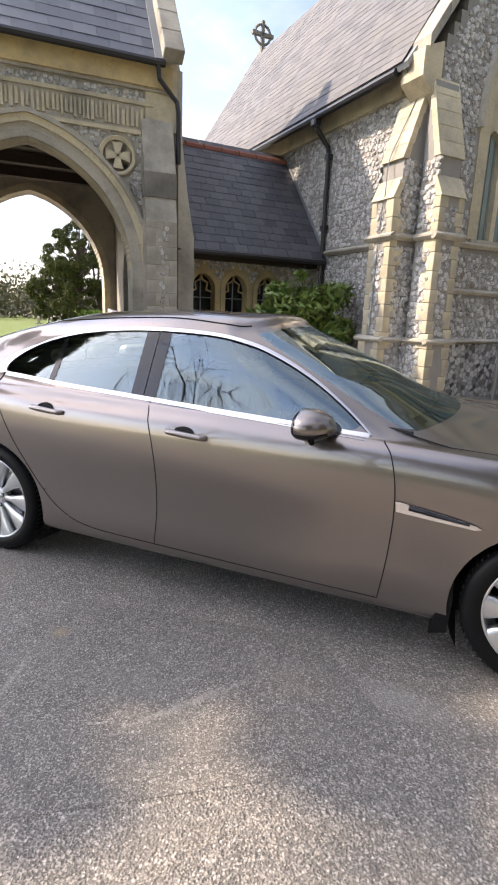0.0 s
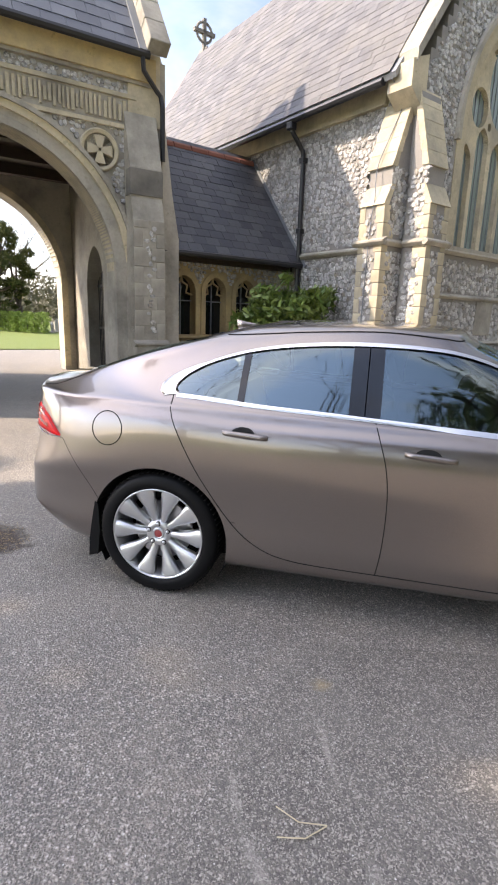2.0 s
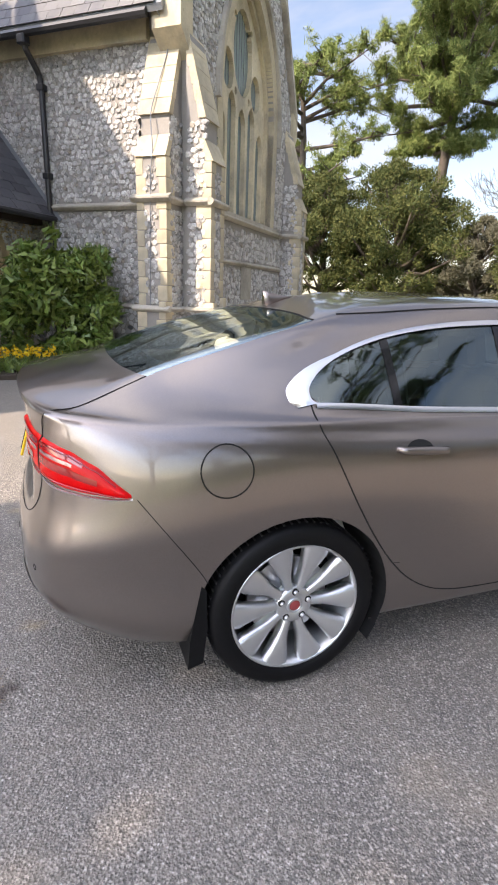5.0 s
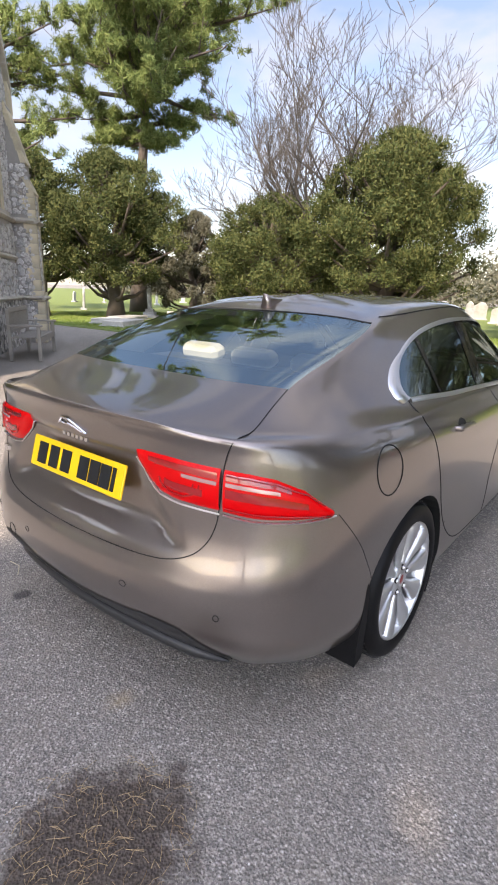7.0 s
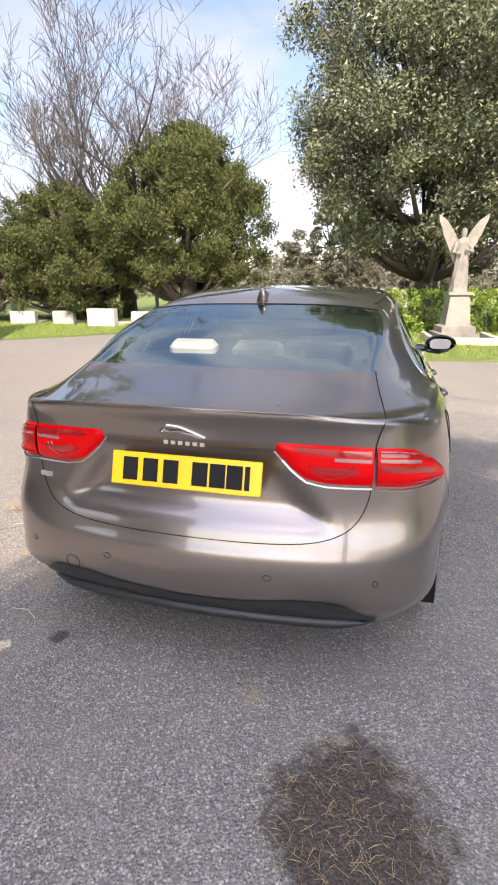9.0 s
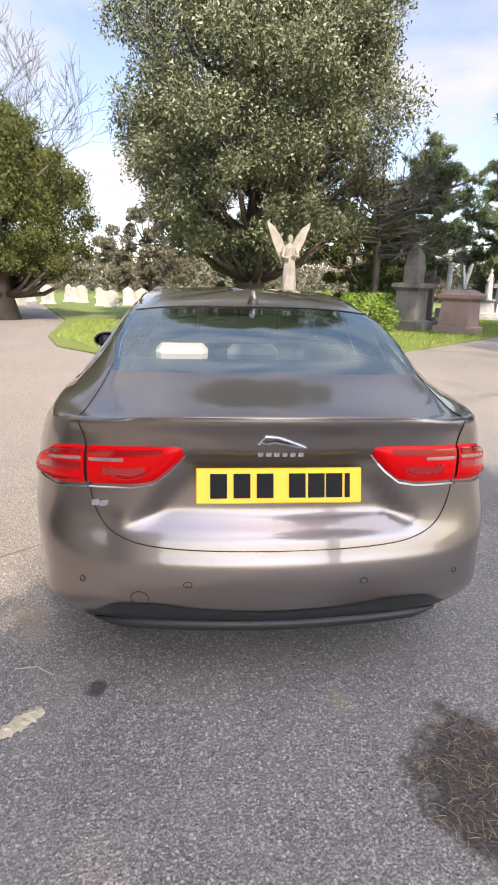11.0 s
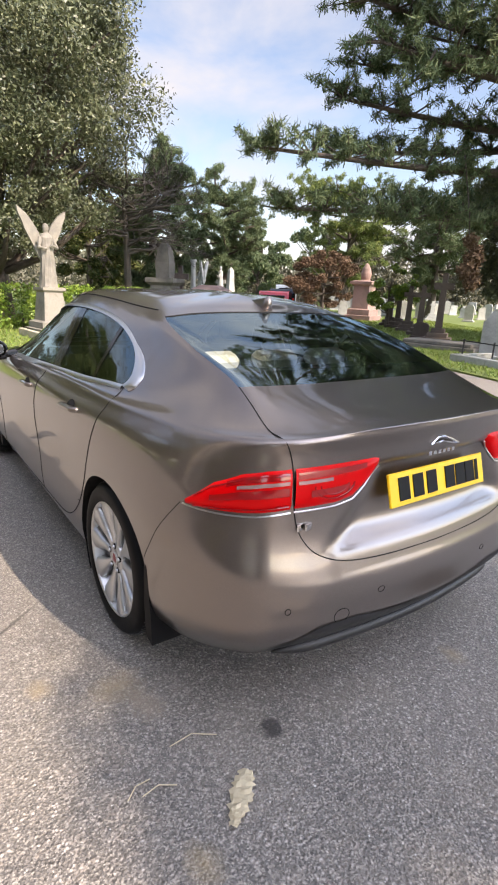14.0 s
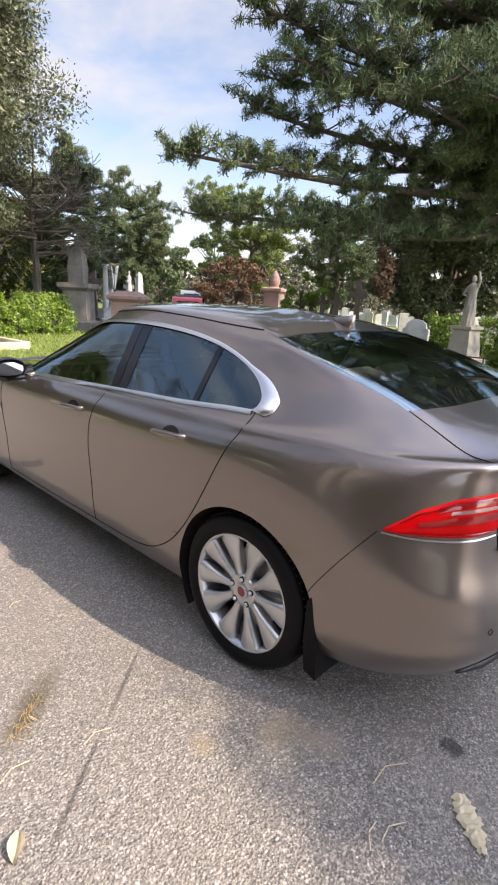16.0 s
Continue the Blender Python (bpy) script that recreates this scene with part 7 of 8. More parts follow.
leaf_object("needles", [(0, 0, 2.5), (.08, .05, 2.15), (0, -.05, 1.85), (.1, .1, 2.9)], [.28, .30, .24, .18], 2600, .07, M["rust"], hf, 5, 1.2, 2.4, .1)

# laurel bush by the wall, daffodils, hedges
bush = thing("laurel_bush", "glossy green laurel bush against the flint wall", "bush", pose(-2.12, 6.95, .05))
rng = random.Random(3)
cs = [(rng.uniform(-.75, .75), rng.uniform(-.45, .45), rng.uniform(.25, 1.75) ) for _ in range(46)]
cs = [c for c in cs if (c[0] / .95) ** 2 + ((c[2] - .95) / 1.15) ** 2 < 1]
cs += [(-.05, 0, 2.1)]
part("stem", tube([(0, 0, -.02), (.05, 0, .6), (0, 0, 1.4)], [.05, .04, .02], 6), M["bark"], bush)
leaf_object("foliage", cs, [.30] * (len(cs) - 1) + [.14], 8500, .075, M["laurel"], bush, 8, .9, 2.3, .5)


def hedge(pts, h, w, seed, label):
    t = thing("hedge", label, "hedge", I4, "hedges")
    rng2 = random.Random(seed)
    cs, rs = [], []
    for (x0, y0), (x1, y1) in zip(pts, pts[1:]):
        n = int(math.hypot(x1 - x0, y1 - y0) / .16)
        for q in range(n):
            for z in (.2, .45, .7, .95, 1.2):
                if z < h:
                    u = (q + rng2.random()) / n
                    cs.append((x0 + (x1 - x0) * u + rng2.uniform(-.5, .5) * w, y0 + (y1 - y0) * u + rng2.uniform(-.5, .5) * w, z * h / 1.3))
                    rs.append(.20)
    leaf_object("foliage", cs, rs, len(cs) * 120, .046, M["hedge"], t, seed, .9, 1.6, .5)
    bm2 = bmesh.new()
    for (x0, y0), (x1, y1) in zip(pts, pts[1:]):
        for q in range(8):
            u = (q + .5) / 8
            add_tube(bm2, [(x0 + (x1 - x0) * u, y0 + (y1 - y0) * u, 0), (x0 + (x1 - x0) * u, y0 + (y1 - y0) * u, h * .6)], .03, 5)
    part("stem", bm2, M["bark"], t)
    return t


hedge([(12.9, -.3), (12.7, -3.0), (13.2, -6.0)], 1.22, .55, 1, "clipped bright green hedge behind the angel")
hedge([(3.9, -11.9), (1.2, -11.6), (-2.0, -11.2)], 1.25, .55, 2, "clipped dark green hedge behind the statue")
hedge([(-20.5, 25.8), (-26, 28)], 1.3, .7, 3, "bright green hedge beyond the gateway")
hedge([(21.5, -13.0), (24, -14.2)], 1.1, .6, 4, "bright green hedge beside the road")
crown_tree("holly_tree", -25.5, 27.8, 7.2, 2.6, "dark evergreen tree beyond the gateway", M["yew"], M["bark"], 35, 40000, .085, .12, 110, .25)
crown_tree("holly_tree", -30.5, 31.0, 4.6, 2.3, "round dark evergreen beyond the gateway", M["yew"], M["bark"], 36, 30000, .085, .10, 90, .2)
bare_tree("bare_tree", -25.0, 29.5, 9.5, "leafless tree beyond the gateway", M["twig"], 15, 4, 3, .45, .18)
df = thing("daffodils", "yellow daffodils in the bed by the wall", "flowers", kind="stuff")
pts = [(-3.75 + 1.55 * u + rng.uniform(-.15, .15), 6.25 + .35 * u + rng.uniform(-.22, .3)) for u in (rng.random() for _ in range(150))]
leaf_object("petals", [(x, y, .07 + rng.uniform(.22, .36)) for x, y in pts], [.035] * len(pts), 1500, .028, M["flower"], df, 4, .8, 1.2, .3)
leaf_object("leaves", [(x, y, .17) for x, y in pts], [.10] * len(pts), 2600, .03, M["laurel"], df, 6, 1.3, 4.0, .1, 2.0)

# grass blades where the turf is near
def turf(name, poly, count, seed, h=.05):
    rg = np.random.default_rng(seed)
    xs, ys = [p[0] for p in poly], [p[1] for p in poly]
    P = []
    while len(P) < count:
        q = rg.random((count, 2)) * [max(xs) - min(xs), max(ys) - min(ys)] + [min(xs), min(ys)]
        ok = np.zeros(len(q), bool)
        for (a, b), (c, d) in zip(poly, poly[1:] + poly[:1]):
            if b != d:
                ok ^= ((b > q[:, 1]) != (d > q[:, 1])) & (q[:, 0] < (c - a) * (q[:, 1] - b) / (d - b) + a)
        P += list(q[ok])
    P = np.array(P[:count])
    p = np.c_[P, np.full(count, .033)]
    a = rg.normal(size=(count, 3)) * [.5, .5, .0] + [0, 0, 1.0]
    hh = h * (.5 + rg.random(count))[:, None]
    side = np.c_[rg.normal(size=(count, 2)), np.zeros(count)]
    side /= np.linalg.norm(side, axis=1)[:, None]
    v = np.stack([p - side * .012, p + side * .012, p + a * hh], 1).reshape(-1, 3)
    me = bpy.data.meshes.new(name)
    me.vertices.add(count * 3), me.loops.add(count * 3), me.polygons.add(count)
    me.vertices.foreach_set("co", v.ravel())
    me.loops.foreach_set("vertex_index", np.arange(count * 3))
    me.polygons.foreach_set("loop_start", np.arange(0, count * 3, 3))
    me.update(calc_edges=True)
    me.materials.append(M["blade"])
    tagged(new(name, me), "short green grass blades on the turf", "grass", kind="stuff")


turf("grass", [(6.8, 2.0), (6.6, -.5), (7.0, -3.2), (8.7, -5.2), (11.5, -8.2), (15, -11.5), (22, -17.3), (24, -14), (16, 4.6), (10, 4.0)], 45000, 1, .06)
turf("grass", [(7.9, 9.7), (9.6, 8.1), (12, 6.9), (17, 9), (17, 20), (8.2, 24), (7, 15.5), (7.1, 11.6)], 35000, 2, .06)
turf("grass", [(1.4, -7.4), (4.2, -8.2), (7.5, -10.3), (13.2, -15.5), (18, -19.8), (18, -26), (0, -16), (-3, -7)], 40000, 3, .06)

# distant scrub and woods
rg = np.random.default_rng(8)
cs, rs = [], []
for q in range(1500):
    a = rg.choice([rg.uniform(-1.55, .95), rg.uniform(2.1, 2.75)], p=[.82, .18])
    d = rg.uniform(58, 115)
    r0 = rg.uniform(1.6, 3.6)
    cs.append((d * math.cos(a), d * math.sin(a), rg.uniform(.2, 5.6) * rg.uniform(.5, 1.1))), rs.append(r0)
fw_ = thing("far_woods", "hazy brown and olive scrub on the far slope", "woods", kind="stuff")
leaf_object("scrub", cs, rs, 170000, .34, M["scrub"], fw_, 9, .8, 1.5, .4)
# ---- graveyard, bench and vehicles ----
def lathe_box(sizes):
    """Stacked square tiers: (half width, z) from the foot up."""
    bm = bmesh.new()
    rows = [[bm.verts.new((sx * w, sy * w, z)) for sx, sy in ((-1, -1), (1, -1), (1, 1), (-1, 1))] for w, z in sizes]
    for A, B in zip(rows, rows[1:]):
        for e in range(4):
            bm.faces.new((A[e - 1], A[e], B[e], B[e - 1]))
    bm.faces.new(rows[0][::-1]), bm.faces.new(rows[-1])
    return bm


def head_stone(w, h, t, top="round"):
    pts = [(-w / 2, 0), (w / 2, 0), (w / 2, h * .78)]
    if top == "round":
        pts += [(w / 2 * math.cos(a), h * .78 + h * .22 * math.sin(a)) for a in (math.pi * s / 10 for s in range(1, 10))]
    elif top == "point":
        pts += [(w * .3, h * .9), (0, h), (-w * .3, h * .9)]
    elif top == "shoulder":
        pts += [(w * .40, h * .80), (w * .36, h * .90), (w * .22, h * .97), (0, h), (-w * .22, h * .97), (-w * .36, h * .90), (-w * .40, h * .80)]
    else:
        pts += [(w / 2, h), (-w / 2, h)]
    pts.append((-w / 2, h * .78))
    bm = prism(pts, -t / 2, t / 2)
    bmesh.ops.bevel(bm, geom=[e for e in bm.edges if e.calc_length() > .15], offset=.012, segments=1, affect="EDGES")
    return bm


def grave_stone(x, y, w, h, mat_, top="round", turn=0, lean=0, label="old lichened headstone", group="headstones"):
    t = thing("headstone", label, "headstone", pose(x, y, .03, lean, lean * .4, turn), group)
    part("slab", head_stone(w, h, .11, top), M[mat_], t)
    part("foot", bx(-w * .62, w * .62, -.16, .16, -.03, .10, .012), M[mat_], t)
    return t


def grave_cross(x, y, h, mat_, turn=0, label="tall stone cross on a stepped base"):
    t = thing("stone_cross", label, "cross", pose(x, y, .03, 0, 0, turn), "grave crosses")
    part("shaft", add_prism(bmesh.new(), [(-.11, .40), (.11, .40), (.075, h), (-.075, h)], -.075, .075), M[mat_], t)
    part("arm", bx(-.26 * h / 1.8, .26 * h / 1.8, -.07, .07, h * .76, h * .86, .01), M[mat_], t)
    for q, (w, z0, z1) in enumerate(((.42, -.03, .14), (.31, .14, .28), (.21, .28, .41))):
        part("step", bx(-w, w, -w * .8, w * .8, z0, z1, .012), M[mat_], t)
    return t


def figure(bm, h, wings=False, arm_up=False, s=1.0):
    """A plain draped standing shape, h high, foot at z 0."""
    prof = [(.26, 0), (.24, .18), (.20, .42), (.165, .56), (.185, .68), (.20, .77), (.15, .82), (.07, .845), (.062, .86), (.085, .895), (.09, .935), (.07, .98), (0.0, 1.0)]
    n = 16
    rows = []
    for q, (r, z) in enumerate(prof):
        row = []
        for e in range(n):
            a = 2 * math.pi * e / n
            f = 1 + (.10 * math.sin(5 * a + z * 7) if z < .6 else 0)
            row.append(bm.verts.new((r * h * .55 * math.cos(a) * f, r * h * (.42 if .6 < z < .83 else .5) * math.sin(a) * f, z * h)))
        rows.append(row)
    for A, B in zip(rows, rows[1:]):
        for e in range(n):
            bm.faces.new((A[e - 1], A[e], B[e], B[e - 1]))
    bm.faces.new(rows[0])
    add_tube(bm, [(-.10 * h, 0, .77 * h), (-.15 * h, -.06 * h, .62 * h), (-.05 * h, -.12 * h, .60 * h)], [.035 * h, .03 * h, .022 * h], 8)
    if arm_up:
        add_tube(bm, [(.10 * h, 0, .78 * h), (.15 * h, -.04 * h, .90 * h), (.12 * h, -.06 * h, 1.06 * h)], [.035 * h, .028 * h, .02 * h], 8)
    else:
        add_tube(bm, [(.10 * h, 0, .77 * h), (.14 * h, -.07 * h, .62 * h), (.02 * h, -.13 * h, .66 * h)], [.035 * h, .03 * h, .022 * h], 8)
    if wings:
        for sg in (-1, 1):
            out = [(.03, .64), (.07, .84), (.15, .98), (.26, 1.12), (.40, 1.22), (.385, 1.12), (.34, 1.02), (.30, .90), (.24, .78), (.17, .64), (.11, .50), (.05, .42)]
            a = [bm.verts.new((sg * x * h, .09 * h, z * h)) for x, z in out]
            b = [bm.verts.new((sg * x * h, (.14 + .05 * x) * h, z * h)) for x, z in out]
            bm.faces.new(a), bm.faces.new(b[::-1])
            for q in range(len(a)):
                bm.faces.new((a[q - 1], a[q], b[q], b[q - 1]))
    return bm


def statue(x, y, ped_h, ped_w, h, mat_, turn, label, wings=False, arm_up=False):
    bm = lathe_box([(ped_w * .85, -.03), (ped_w * .85, .16), (ped_w * .70, .17), (ped_w * .70, .32), (ped_w * .52, .36), (ped_w * .40, ped_h * .90), (ped_w * .50, ped_h * .94), (ped_w * .50, ped_h)])
    n0 = len(bm.verts)
    f = figure(bmesh.new(), h, wings, arm_up)
    for v in f.verts:
        v.co.z += ped_h - .01
    me = bpy.data.meshes.new("tmp")
    f.to_mesh(me), f.free()
    bm.from_mesh(me)
    bpy.data.meshes.remove(me)
    return solo("statue", bm, M[mat_], label, "statue", pose(x, y, .03, 0, 0, turn), "statues")


statue(11.05, -2.15, 1.18, .60, 1.55, "weathered", -80, "weathered winged stone figure on a tapering pedestal", True)
statue(2.15, -10.0, 1.05, .52, 1.12, "weathered", 170, "weathered stone figure with raised arm on pedestal", False, True)
statue(19.0, -11.1, .9, .7, 1.35, "granite", 130, "small pale stone figure on a pedestal", True)
statue(22.2, -14.2, 1.0, .8, 1.5, "granite", 150, "pale stone figure among the graves")
statue(24.4, -15.6, 1.2, .7, 1.4, "granite", 150, "pale stone figure among the graves")
# angel's kerb and tomb blocks
t = thing("grave_kerb", "low stone kerb round a grave", "kerb", pose(10.2, -2.2, .03, 0, 0, 5))
for a in ((-.9, .9, -.8, -.68), (-.9, .9, .68, .8), (-.9, -.78, -.68, .68)):
    part("kerb_stone", bx(*a, -.03, .17, .015), M["stone"], t)
for x, y, w, h, turn in ((13.2, 12.8, .95, .46, 52), (13.4, 11.2, .80, .48, 48), (12.7, 9.2, 1.05, .60, 40), (13.4, 8.0, .8, .48, 38), (12.0, 14.4, .9, .4, 55)):
    t = thing("tomb_block", "pale square-cut tomb block on the grass", "tomb", pose(x, y, .03, 0, 0, turn + 50), "tomb blocks")
    part("block", bx(-w / 2, w / 2, -.14, .14, -.02, h, .015), M["marble"], t)
    part("ledger", bx(-w / 2 - .04, w / 2 + .04, -1.5, -.16, -.02, .07, .012), M["granite"], t)
for x, y, L, turn in ((9.1, 14.8, 1.8, 20), (8.6, 13.6, 1.7, 25), (10.4, 15.6, 1.7, 20)):
    t = thing("ledger_tomb", "low flat whitish ledger tomb in the turf", "tomb", pose(x, y, .03, 0, 0, turn), "ledger tombs")
    part("ledger", bx(-L / 2, L / 2, -.4, .4, -.02, .20, .02), M["marble"], t)
    part("base", bx(-L / 2 - .06, L / 2 + .06, -.46, .46, -.03, .06, .01), M["granite"], t)
grave_cross(12.4, 16.6, 1.45, "granite", 40, "plain grey stone cross near the yews")
grave_cross(18.9, 10.0, 1.9, "marble", 20, "pale stone cross beyond the yew")
for x, y, h, turn in ((7.1, -13.1, 2.1, 30), (8.9, -14.5, 1.75, 34), (10.4, -15.7, 1.75, 32), (11.9, -16.9, 1.7, 30), (13.0, -17.7, 1.6, 30), (15.4, -8.2, 2.1, 45)):
    grave_cross(x, y, h, "darkstone", turn, "tall dark brown stone cross on stepped base")
# pink monument
t = thing("monument", "pink granite monument with pointed urn finial", "monument", pose(16.7, -19.8, .03, 0, 0, 20))
part("base", lathe_box([(.75, -.03), (.75, .25), (.62, .27), (.62, .55), (.50, .6)]), M["pink"], t)
part("die", lathe_box([(.46, .6), (.42, 1.75)]), M["pink"], t)
part("cornice", lathe_box([(.44, 1.75), (.60, 1.85), (.60, 1.98), (.40, 2.02)]), M["pink"], t)
part("finial", lathe([(.30, 2.02), (.22, 2.08), (.26, 2.20), (.28, 2.38), (.22, 2.62), (.10, 2.84), (0, 2.92)], 16), M["pink"], t)
# dark pointed monument and a slim column
t = thing("monument", "dark lichened pointed monument by the oak", "monument", pose(14.7, -7.2, .03, 0, 0, 40))
part("base", lathe_box([(.60, -.03), (.60, .3), (.42, .35), (.40, 1.35)]), M["stone_dark"], t)
part("cornice", lathe_box([(.42, 1.35), (.54, 1.45), (.54, 1.60)]), M["stone_dark"], t)
part("spire", lathe_box([(.25, 1.60), (.27, 2.1), (.20, 2.6), (.02, 2.95)]), M["stone_dark"], t)
t = thing("column", "slim pale stone memorial column", "column", pose(16.6, -9.4, .03))
part("base", lathe_box([(.4, -.03), (.4, .3), (.28, .34), (.28, .7)]), M["granite"], t)
part("shaft", lathe([(.12, .7), (.09, 2.3), (.14, 2.34), (.14, 2.42)], 12), M["granite"], t)
t = thing("monument", "red-brown chest monument by the hedge", "monument", pose(13.6, -8.5, .03, 0, 0, 40))
part("base", lathe_box([(.62, -.03), (.62, .2), (.5, .24), (.46, 1.05)]), M["pink"], t)
part("cap", lathe_box([(.48, 1.05), (.60, 1.15), (.60, 1.25), (.3, 1.42)]), M["pink"], t)
# near grey headstone, its kerb and iron rail
grave_stone(3.55, -10.35, .66, 1.12, "granite", "shoulder", 10, 0, "tall plain grey headstone in the turf")
t = thing("grave_kerb", "long low stone kerb with an iron rail", "kerb", pose(2.5, -8.9, .03, 0, 0, -8))
part("kerb_stone", bx(-1.3, 1.3, -.08, .08, -.03, .16, .015), M["granite"], t)
part("kerb_stone", bx(1.16, 1.3, -1.5, -.09, -.03, .16, .015), M["granite"], t)
for x in (-1.2, -.4, .4, 1.2):
    part("rail_post", tube([(x, -.2, -.02), (x, -.2, .50)], .018, 6), M["iron"], t)
part("rail", tube([(-1.3, -.2, .46), (0, -.2, .44), (1.3, -.2, .46)], .014, 6), M["iron"], t)
t = thing("ledger_tomb", "mossy low chest tomb near the dark crosses", "tomb", pose(5.6, -11.2, .03, 0, 0, 15), "ledger tombs")
part("ledger", bx(-.95, .95, -.42, .42, .12, .22, .02), M["stone_dark"], t)
part("base", bx(-1.05, 1.05, -.5, .5, -.03, .12, .015), M["stone_dark"], t)
grave_stone(7.9, -13.3, .5, .55, "darkstone", "round", 20, 0, "low dark headstone beside the cross")
# clusters along the road and over the far field
rng = random.Random(101)
for q in range(9):
    x, y = 22.6 + q * .75 + rng.uniform(-.3, .3), -14.9 - q * .55 + rng.uniform(-.4, .4)
    if q % 3:
        grave_cross(x, y, rng.uniform(1.7, 2.5), "granite", rng.uniform(20, 50), "pale stone cross beside the road")
    else:
        t = thing("obelisk", "pale stone obelisk beside the road", "obelisk", pose(x, y, .03), "obelisks")
        part("base", lathe_box([(.45, -.03), (.45, .3), (.3, .34), (.3, .8)]), M["granite"], t)
        part("shaft", lathe_box([(.20, .8), (.13, 2.3), (0.01, 2.5)]), M["granite"], t)
for q in range(95):
    x, y = rng.uniform(6, 34), rng.uniform(-46, -21)
    if math.hypot(x - 16.7, y + 19.8) < 2.5 or y > -x * .80 - 4.5:
        continue
    if q % 4 == 0:
        grave_cross(x, y, rng.uniform(1.0, 1.5), rng.choice(("marble", "granite")), rng.uniform(0, 60), "small pale cross in the far field")
    else:
        grave_stone(x, y, rng.uniform(.5, .75), rng.uniform(.7, 1.15), rng.choice(("marble", "granite", "granite", "marble")), rng.choice(("round", "point", "shoulder", "square")), rng.uniform(0, 60), rng.uniform(-4, 4), "pale headstone in the far field")
for q in range(40):
    x, y = rng.uniform(24, 46), rng.uniform(-8, 12)
    if math.hypot(x - 16.1, y - 7.3) < 2.2:
        continue
    grave_stone(x, y, rng.uniform(.5, .8), rng.uniform(.7, 1.2), rng.choice(("marble", "granite")), rng.choice(("round", "point", "shoulder")), rng.uniform(60, 120), rng.uniform(-4, 4), "pale headstone beyond the hedge")
for q in range(22):
    x, y = rng.uniform(14, 34), rng.uniform(14, 36)
    if math.hypot(x - 15.9, y - 21.6) < 2 or y < x * .55 + 1:
        continue
    grave_stone(x, y, rng.uniform(.5, .8), rng.uniform(.7, 1.2), "granite", rng.choice(("round", "point", "shoulder")), rng.uniform(20, 70), rng.uniform(-4, 4), "grey headstone under the pines")
for q in range(16):
    x = rng.uniform(-33, -20)
    grave_stone(x, -x * .35 + 18.2 + rng.uniform(0, 5), rng.uniform(.5, .7), rng.uniform(.6, 1.0), "marble", rng.choice(("round", "point")), 140 + rng.uniform(-20, 20), rng.uniform(-5, 5), "pale headstone beyond the gateway")
t = thing("grave_slab", "bright white upright slab behind the hedge", "headstone", pose(16.2, -1.7, .03, 0, 0, 80))
part("slab", bx(-.36, .36, -.1, .1, -.03, 1.75, .015), M["whitestone"], t)
part("foot", bx(-.5, .5, -.2, .2, -.03, .15, .012), M["marble"], t)

# bench by the chapel wall
bench = thing("garden_bench", "silvery weathered teak garden bench by the wall", "bench", CH @ pose(7.65, 3.62, 0))
for sx in (-.78, .78):
    part("front_leg", bx(sx - .03, sx + .03, -.30, -.24, 0, .62, .005), M["oak"], bench)
    part("back_leg", bx(sx - .03, sx + .03, .20, .26, 0, .92, .005), M["oak"], bench)
    part("armrest", bx(sx - .045, sx + .045, -.34, .24, .62, .655, .008), M["oak"], bench)
for q in range(6):
    part("seat_slat", bx(-.78, .78, -.29 + q * .085, -.22 + q * .085, .41, .435, .004), M["oak"], bench)
part("seat_rail", bx(-.78, .78, -.30, -.27, .33, .41), M["oak"], bench)
part("top_rail", bx(-.80, .80, .205, .255, .86, .94, .006), M["oak"], bench)
part("low_rail", bx(-.78, .78, .215, .245, .50, .55), M["oak"], bench)
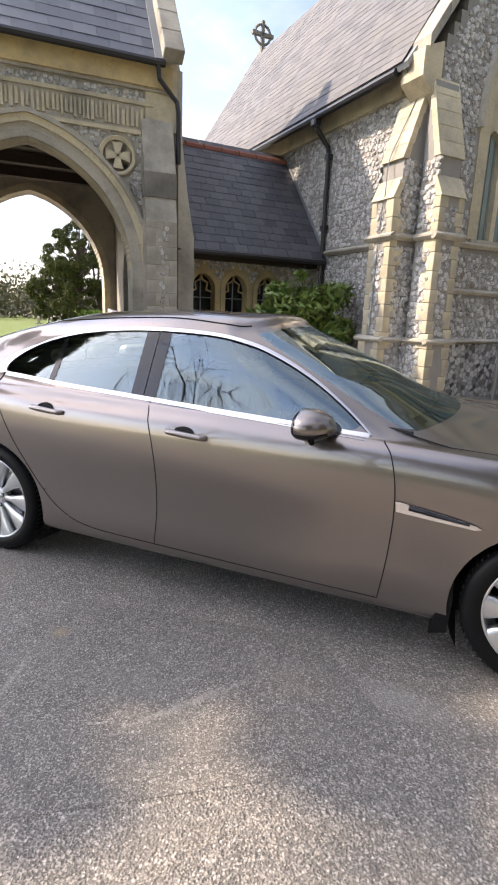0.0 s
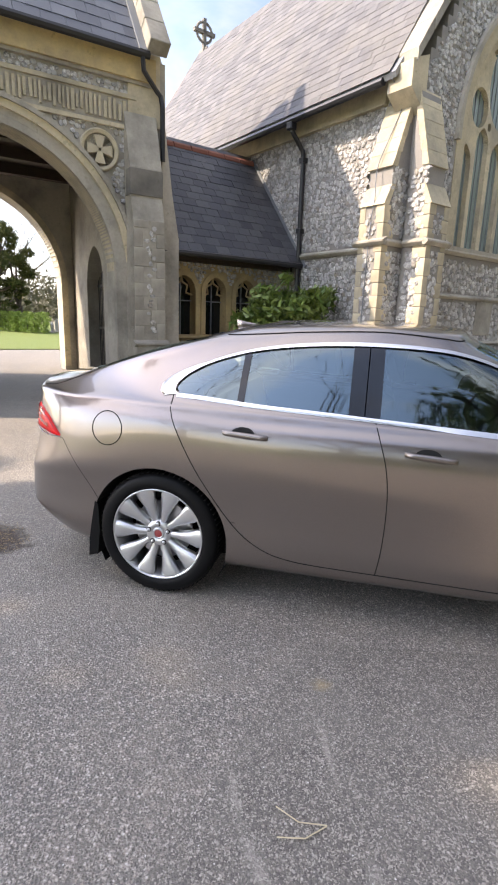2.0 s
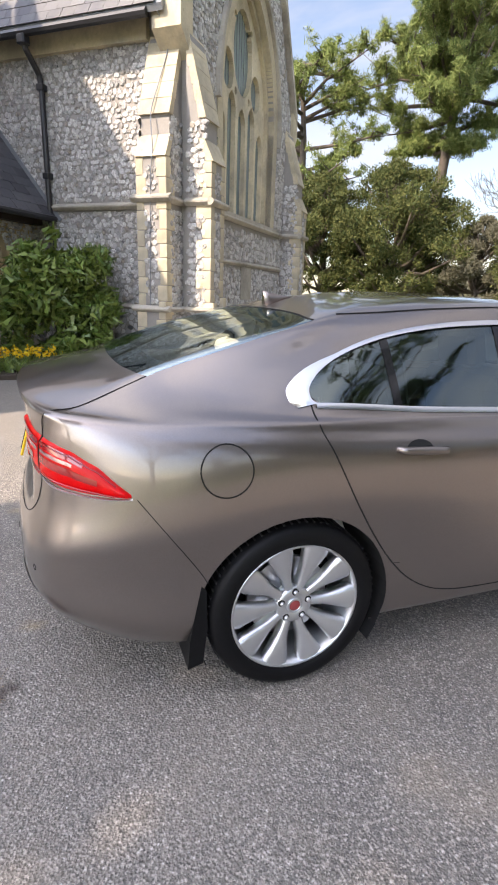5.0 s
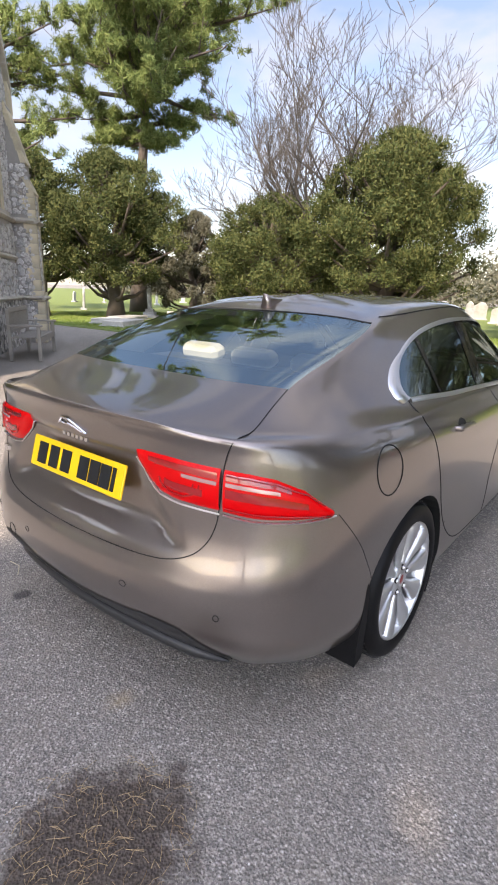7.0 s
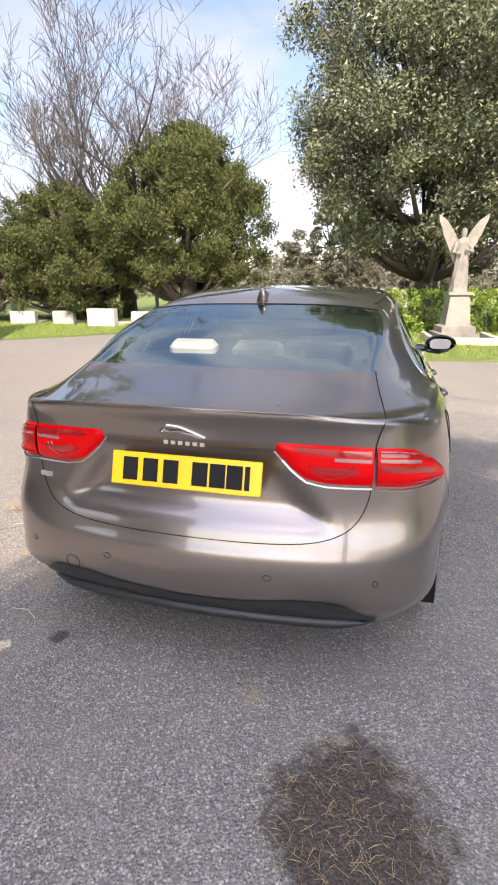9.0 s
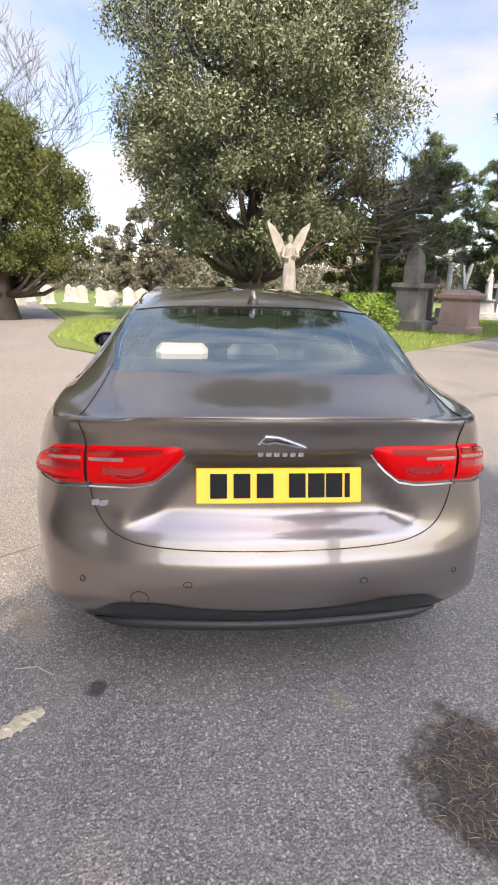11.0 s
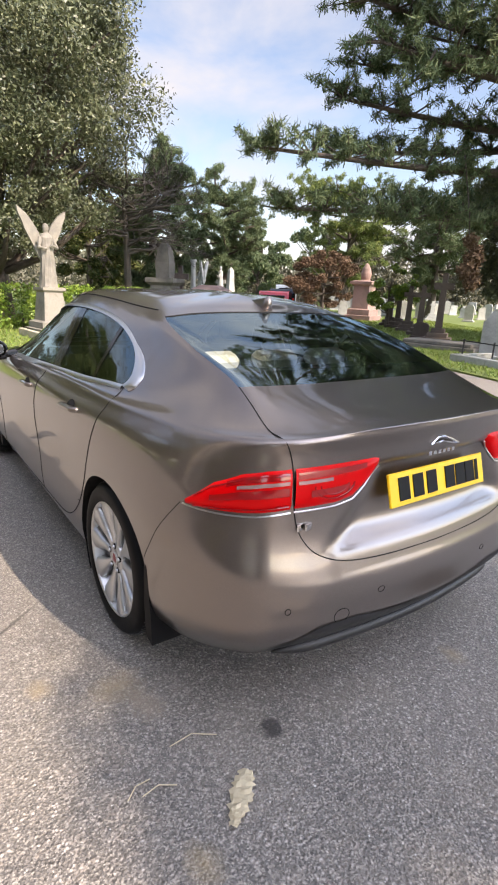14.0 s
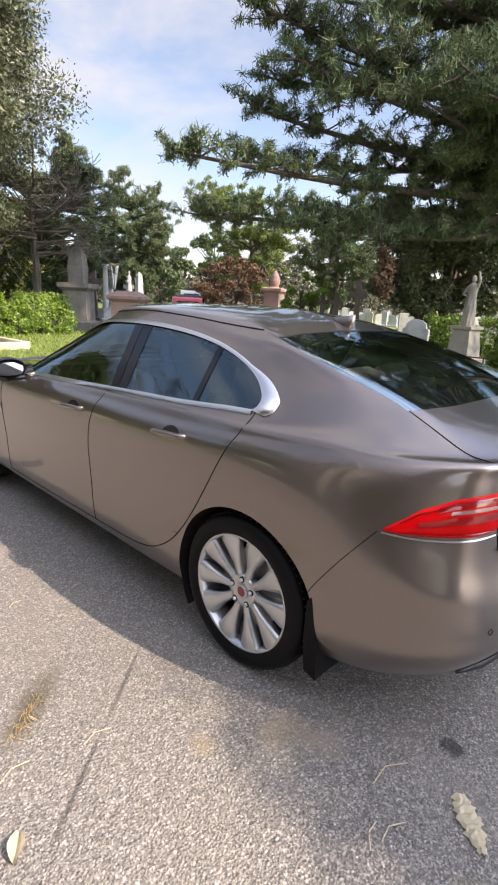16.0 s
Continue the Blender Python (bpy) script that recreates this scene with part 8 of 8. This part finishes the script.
for q in range(15):
    x = -.70 + q * .10
    part("back_slat", bx(x - .022, x + .022, .222, .240, .55, .86), M["oak"], bench)


# vehicles down the road
def van(name, m, L, W, H, paint, label):
    v = thing(name, label, "van", m)
    prof = [(-L / 2, .28), (-L / 2 - .02, .55), (-L / 2 + .04, H * .62), (-L / 2 + .16, H - .06), (-L / 2 + .35, H), (L * .18, H - .02), (L * .30, H * .66), (L * .46, H * .56), (L / 2, .55), (L / 2, .28)]
    body = prism(prof, -W / 2, W / 2)
    bmesh.ops.bevel(body, geom=[e for e in body.edges if e.calc_length() < W * .99 and abs(e.verts[0].co.y - e.verts[1].co.y) < .01], offset=.07, segments=2, affect="EDGES")
    part("body", body, paint, v)
    part("rear_window", bx(-L / 2 - .005, -L / 2 + .12, -W * .36, W * .36, H * .62, H * .86), M["gloss"], v)
    part("bumper", bx(-L / 2 - .07, -L / 2 + .05, -W * .48, W * .48, .28, .45, .02), M["black"], v)
    part("plate_bar", bx(-L / 2 - .08, -L / 2 - .06, -.2, .2, .52, .60), M["yellow"], v, "yellow plate as a plain bar")
    for s in (-1, 1):
        part("tail_lamp", bx(-L / 2 - .03, -L / 2 + .05, s * W * .42 - .05, s * W * .42 + .05, .60, .92, .01), M["redlens"], v)
        for x in (-L * .31, L * .31):
            w = new("wheel")
            w.parent = v
            w.matrix_local = pose(x, s * (W / 2 - .10), .30)
            part("tyre", lathe([(.18, -.09), (.28, -.09), (.30, -.06), (.30, .06), (.28, .09), (.18, .09)], 24, "y"), M["rubber"], w)
            part("rim", lathe([(0, .07 * s), (.17, .085 * s), (.18, .06 * s)], 20, "y"), M["alloy"], w)
    return v


van("red_van", pose(18.3, -15.0, .012, 0, 0, -38), 3.3, 1.42, 1.32, M["vanred"], "small red delivery van parked beside the road")
van("dark_car", pose(25.5, -21.3, .012, 0, 0, -40), 3.9, 1.65, 1.45, M["gloss"], "dark car parked beyond the red van")
van("white_van", pose(34.0, -28.3, .012, 0, 0, -38), 4.2, 1.75, 1.8, M["whitepaint"], "white van parked further along the road")
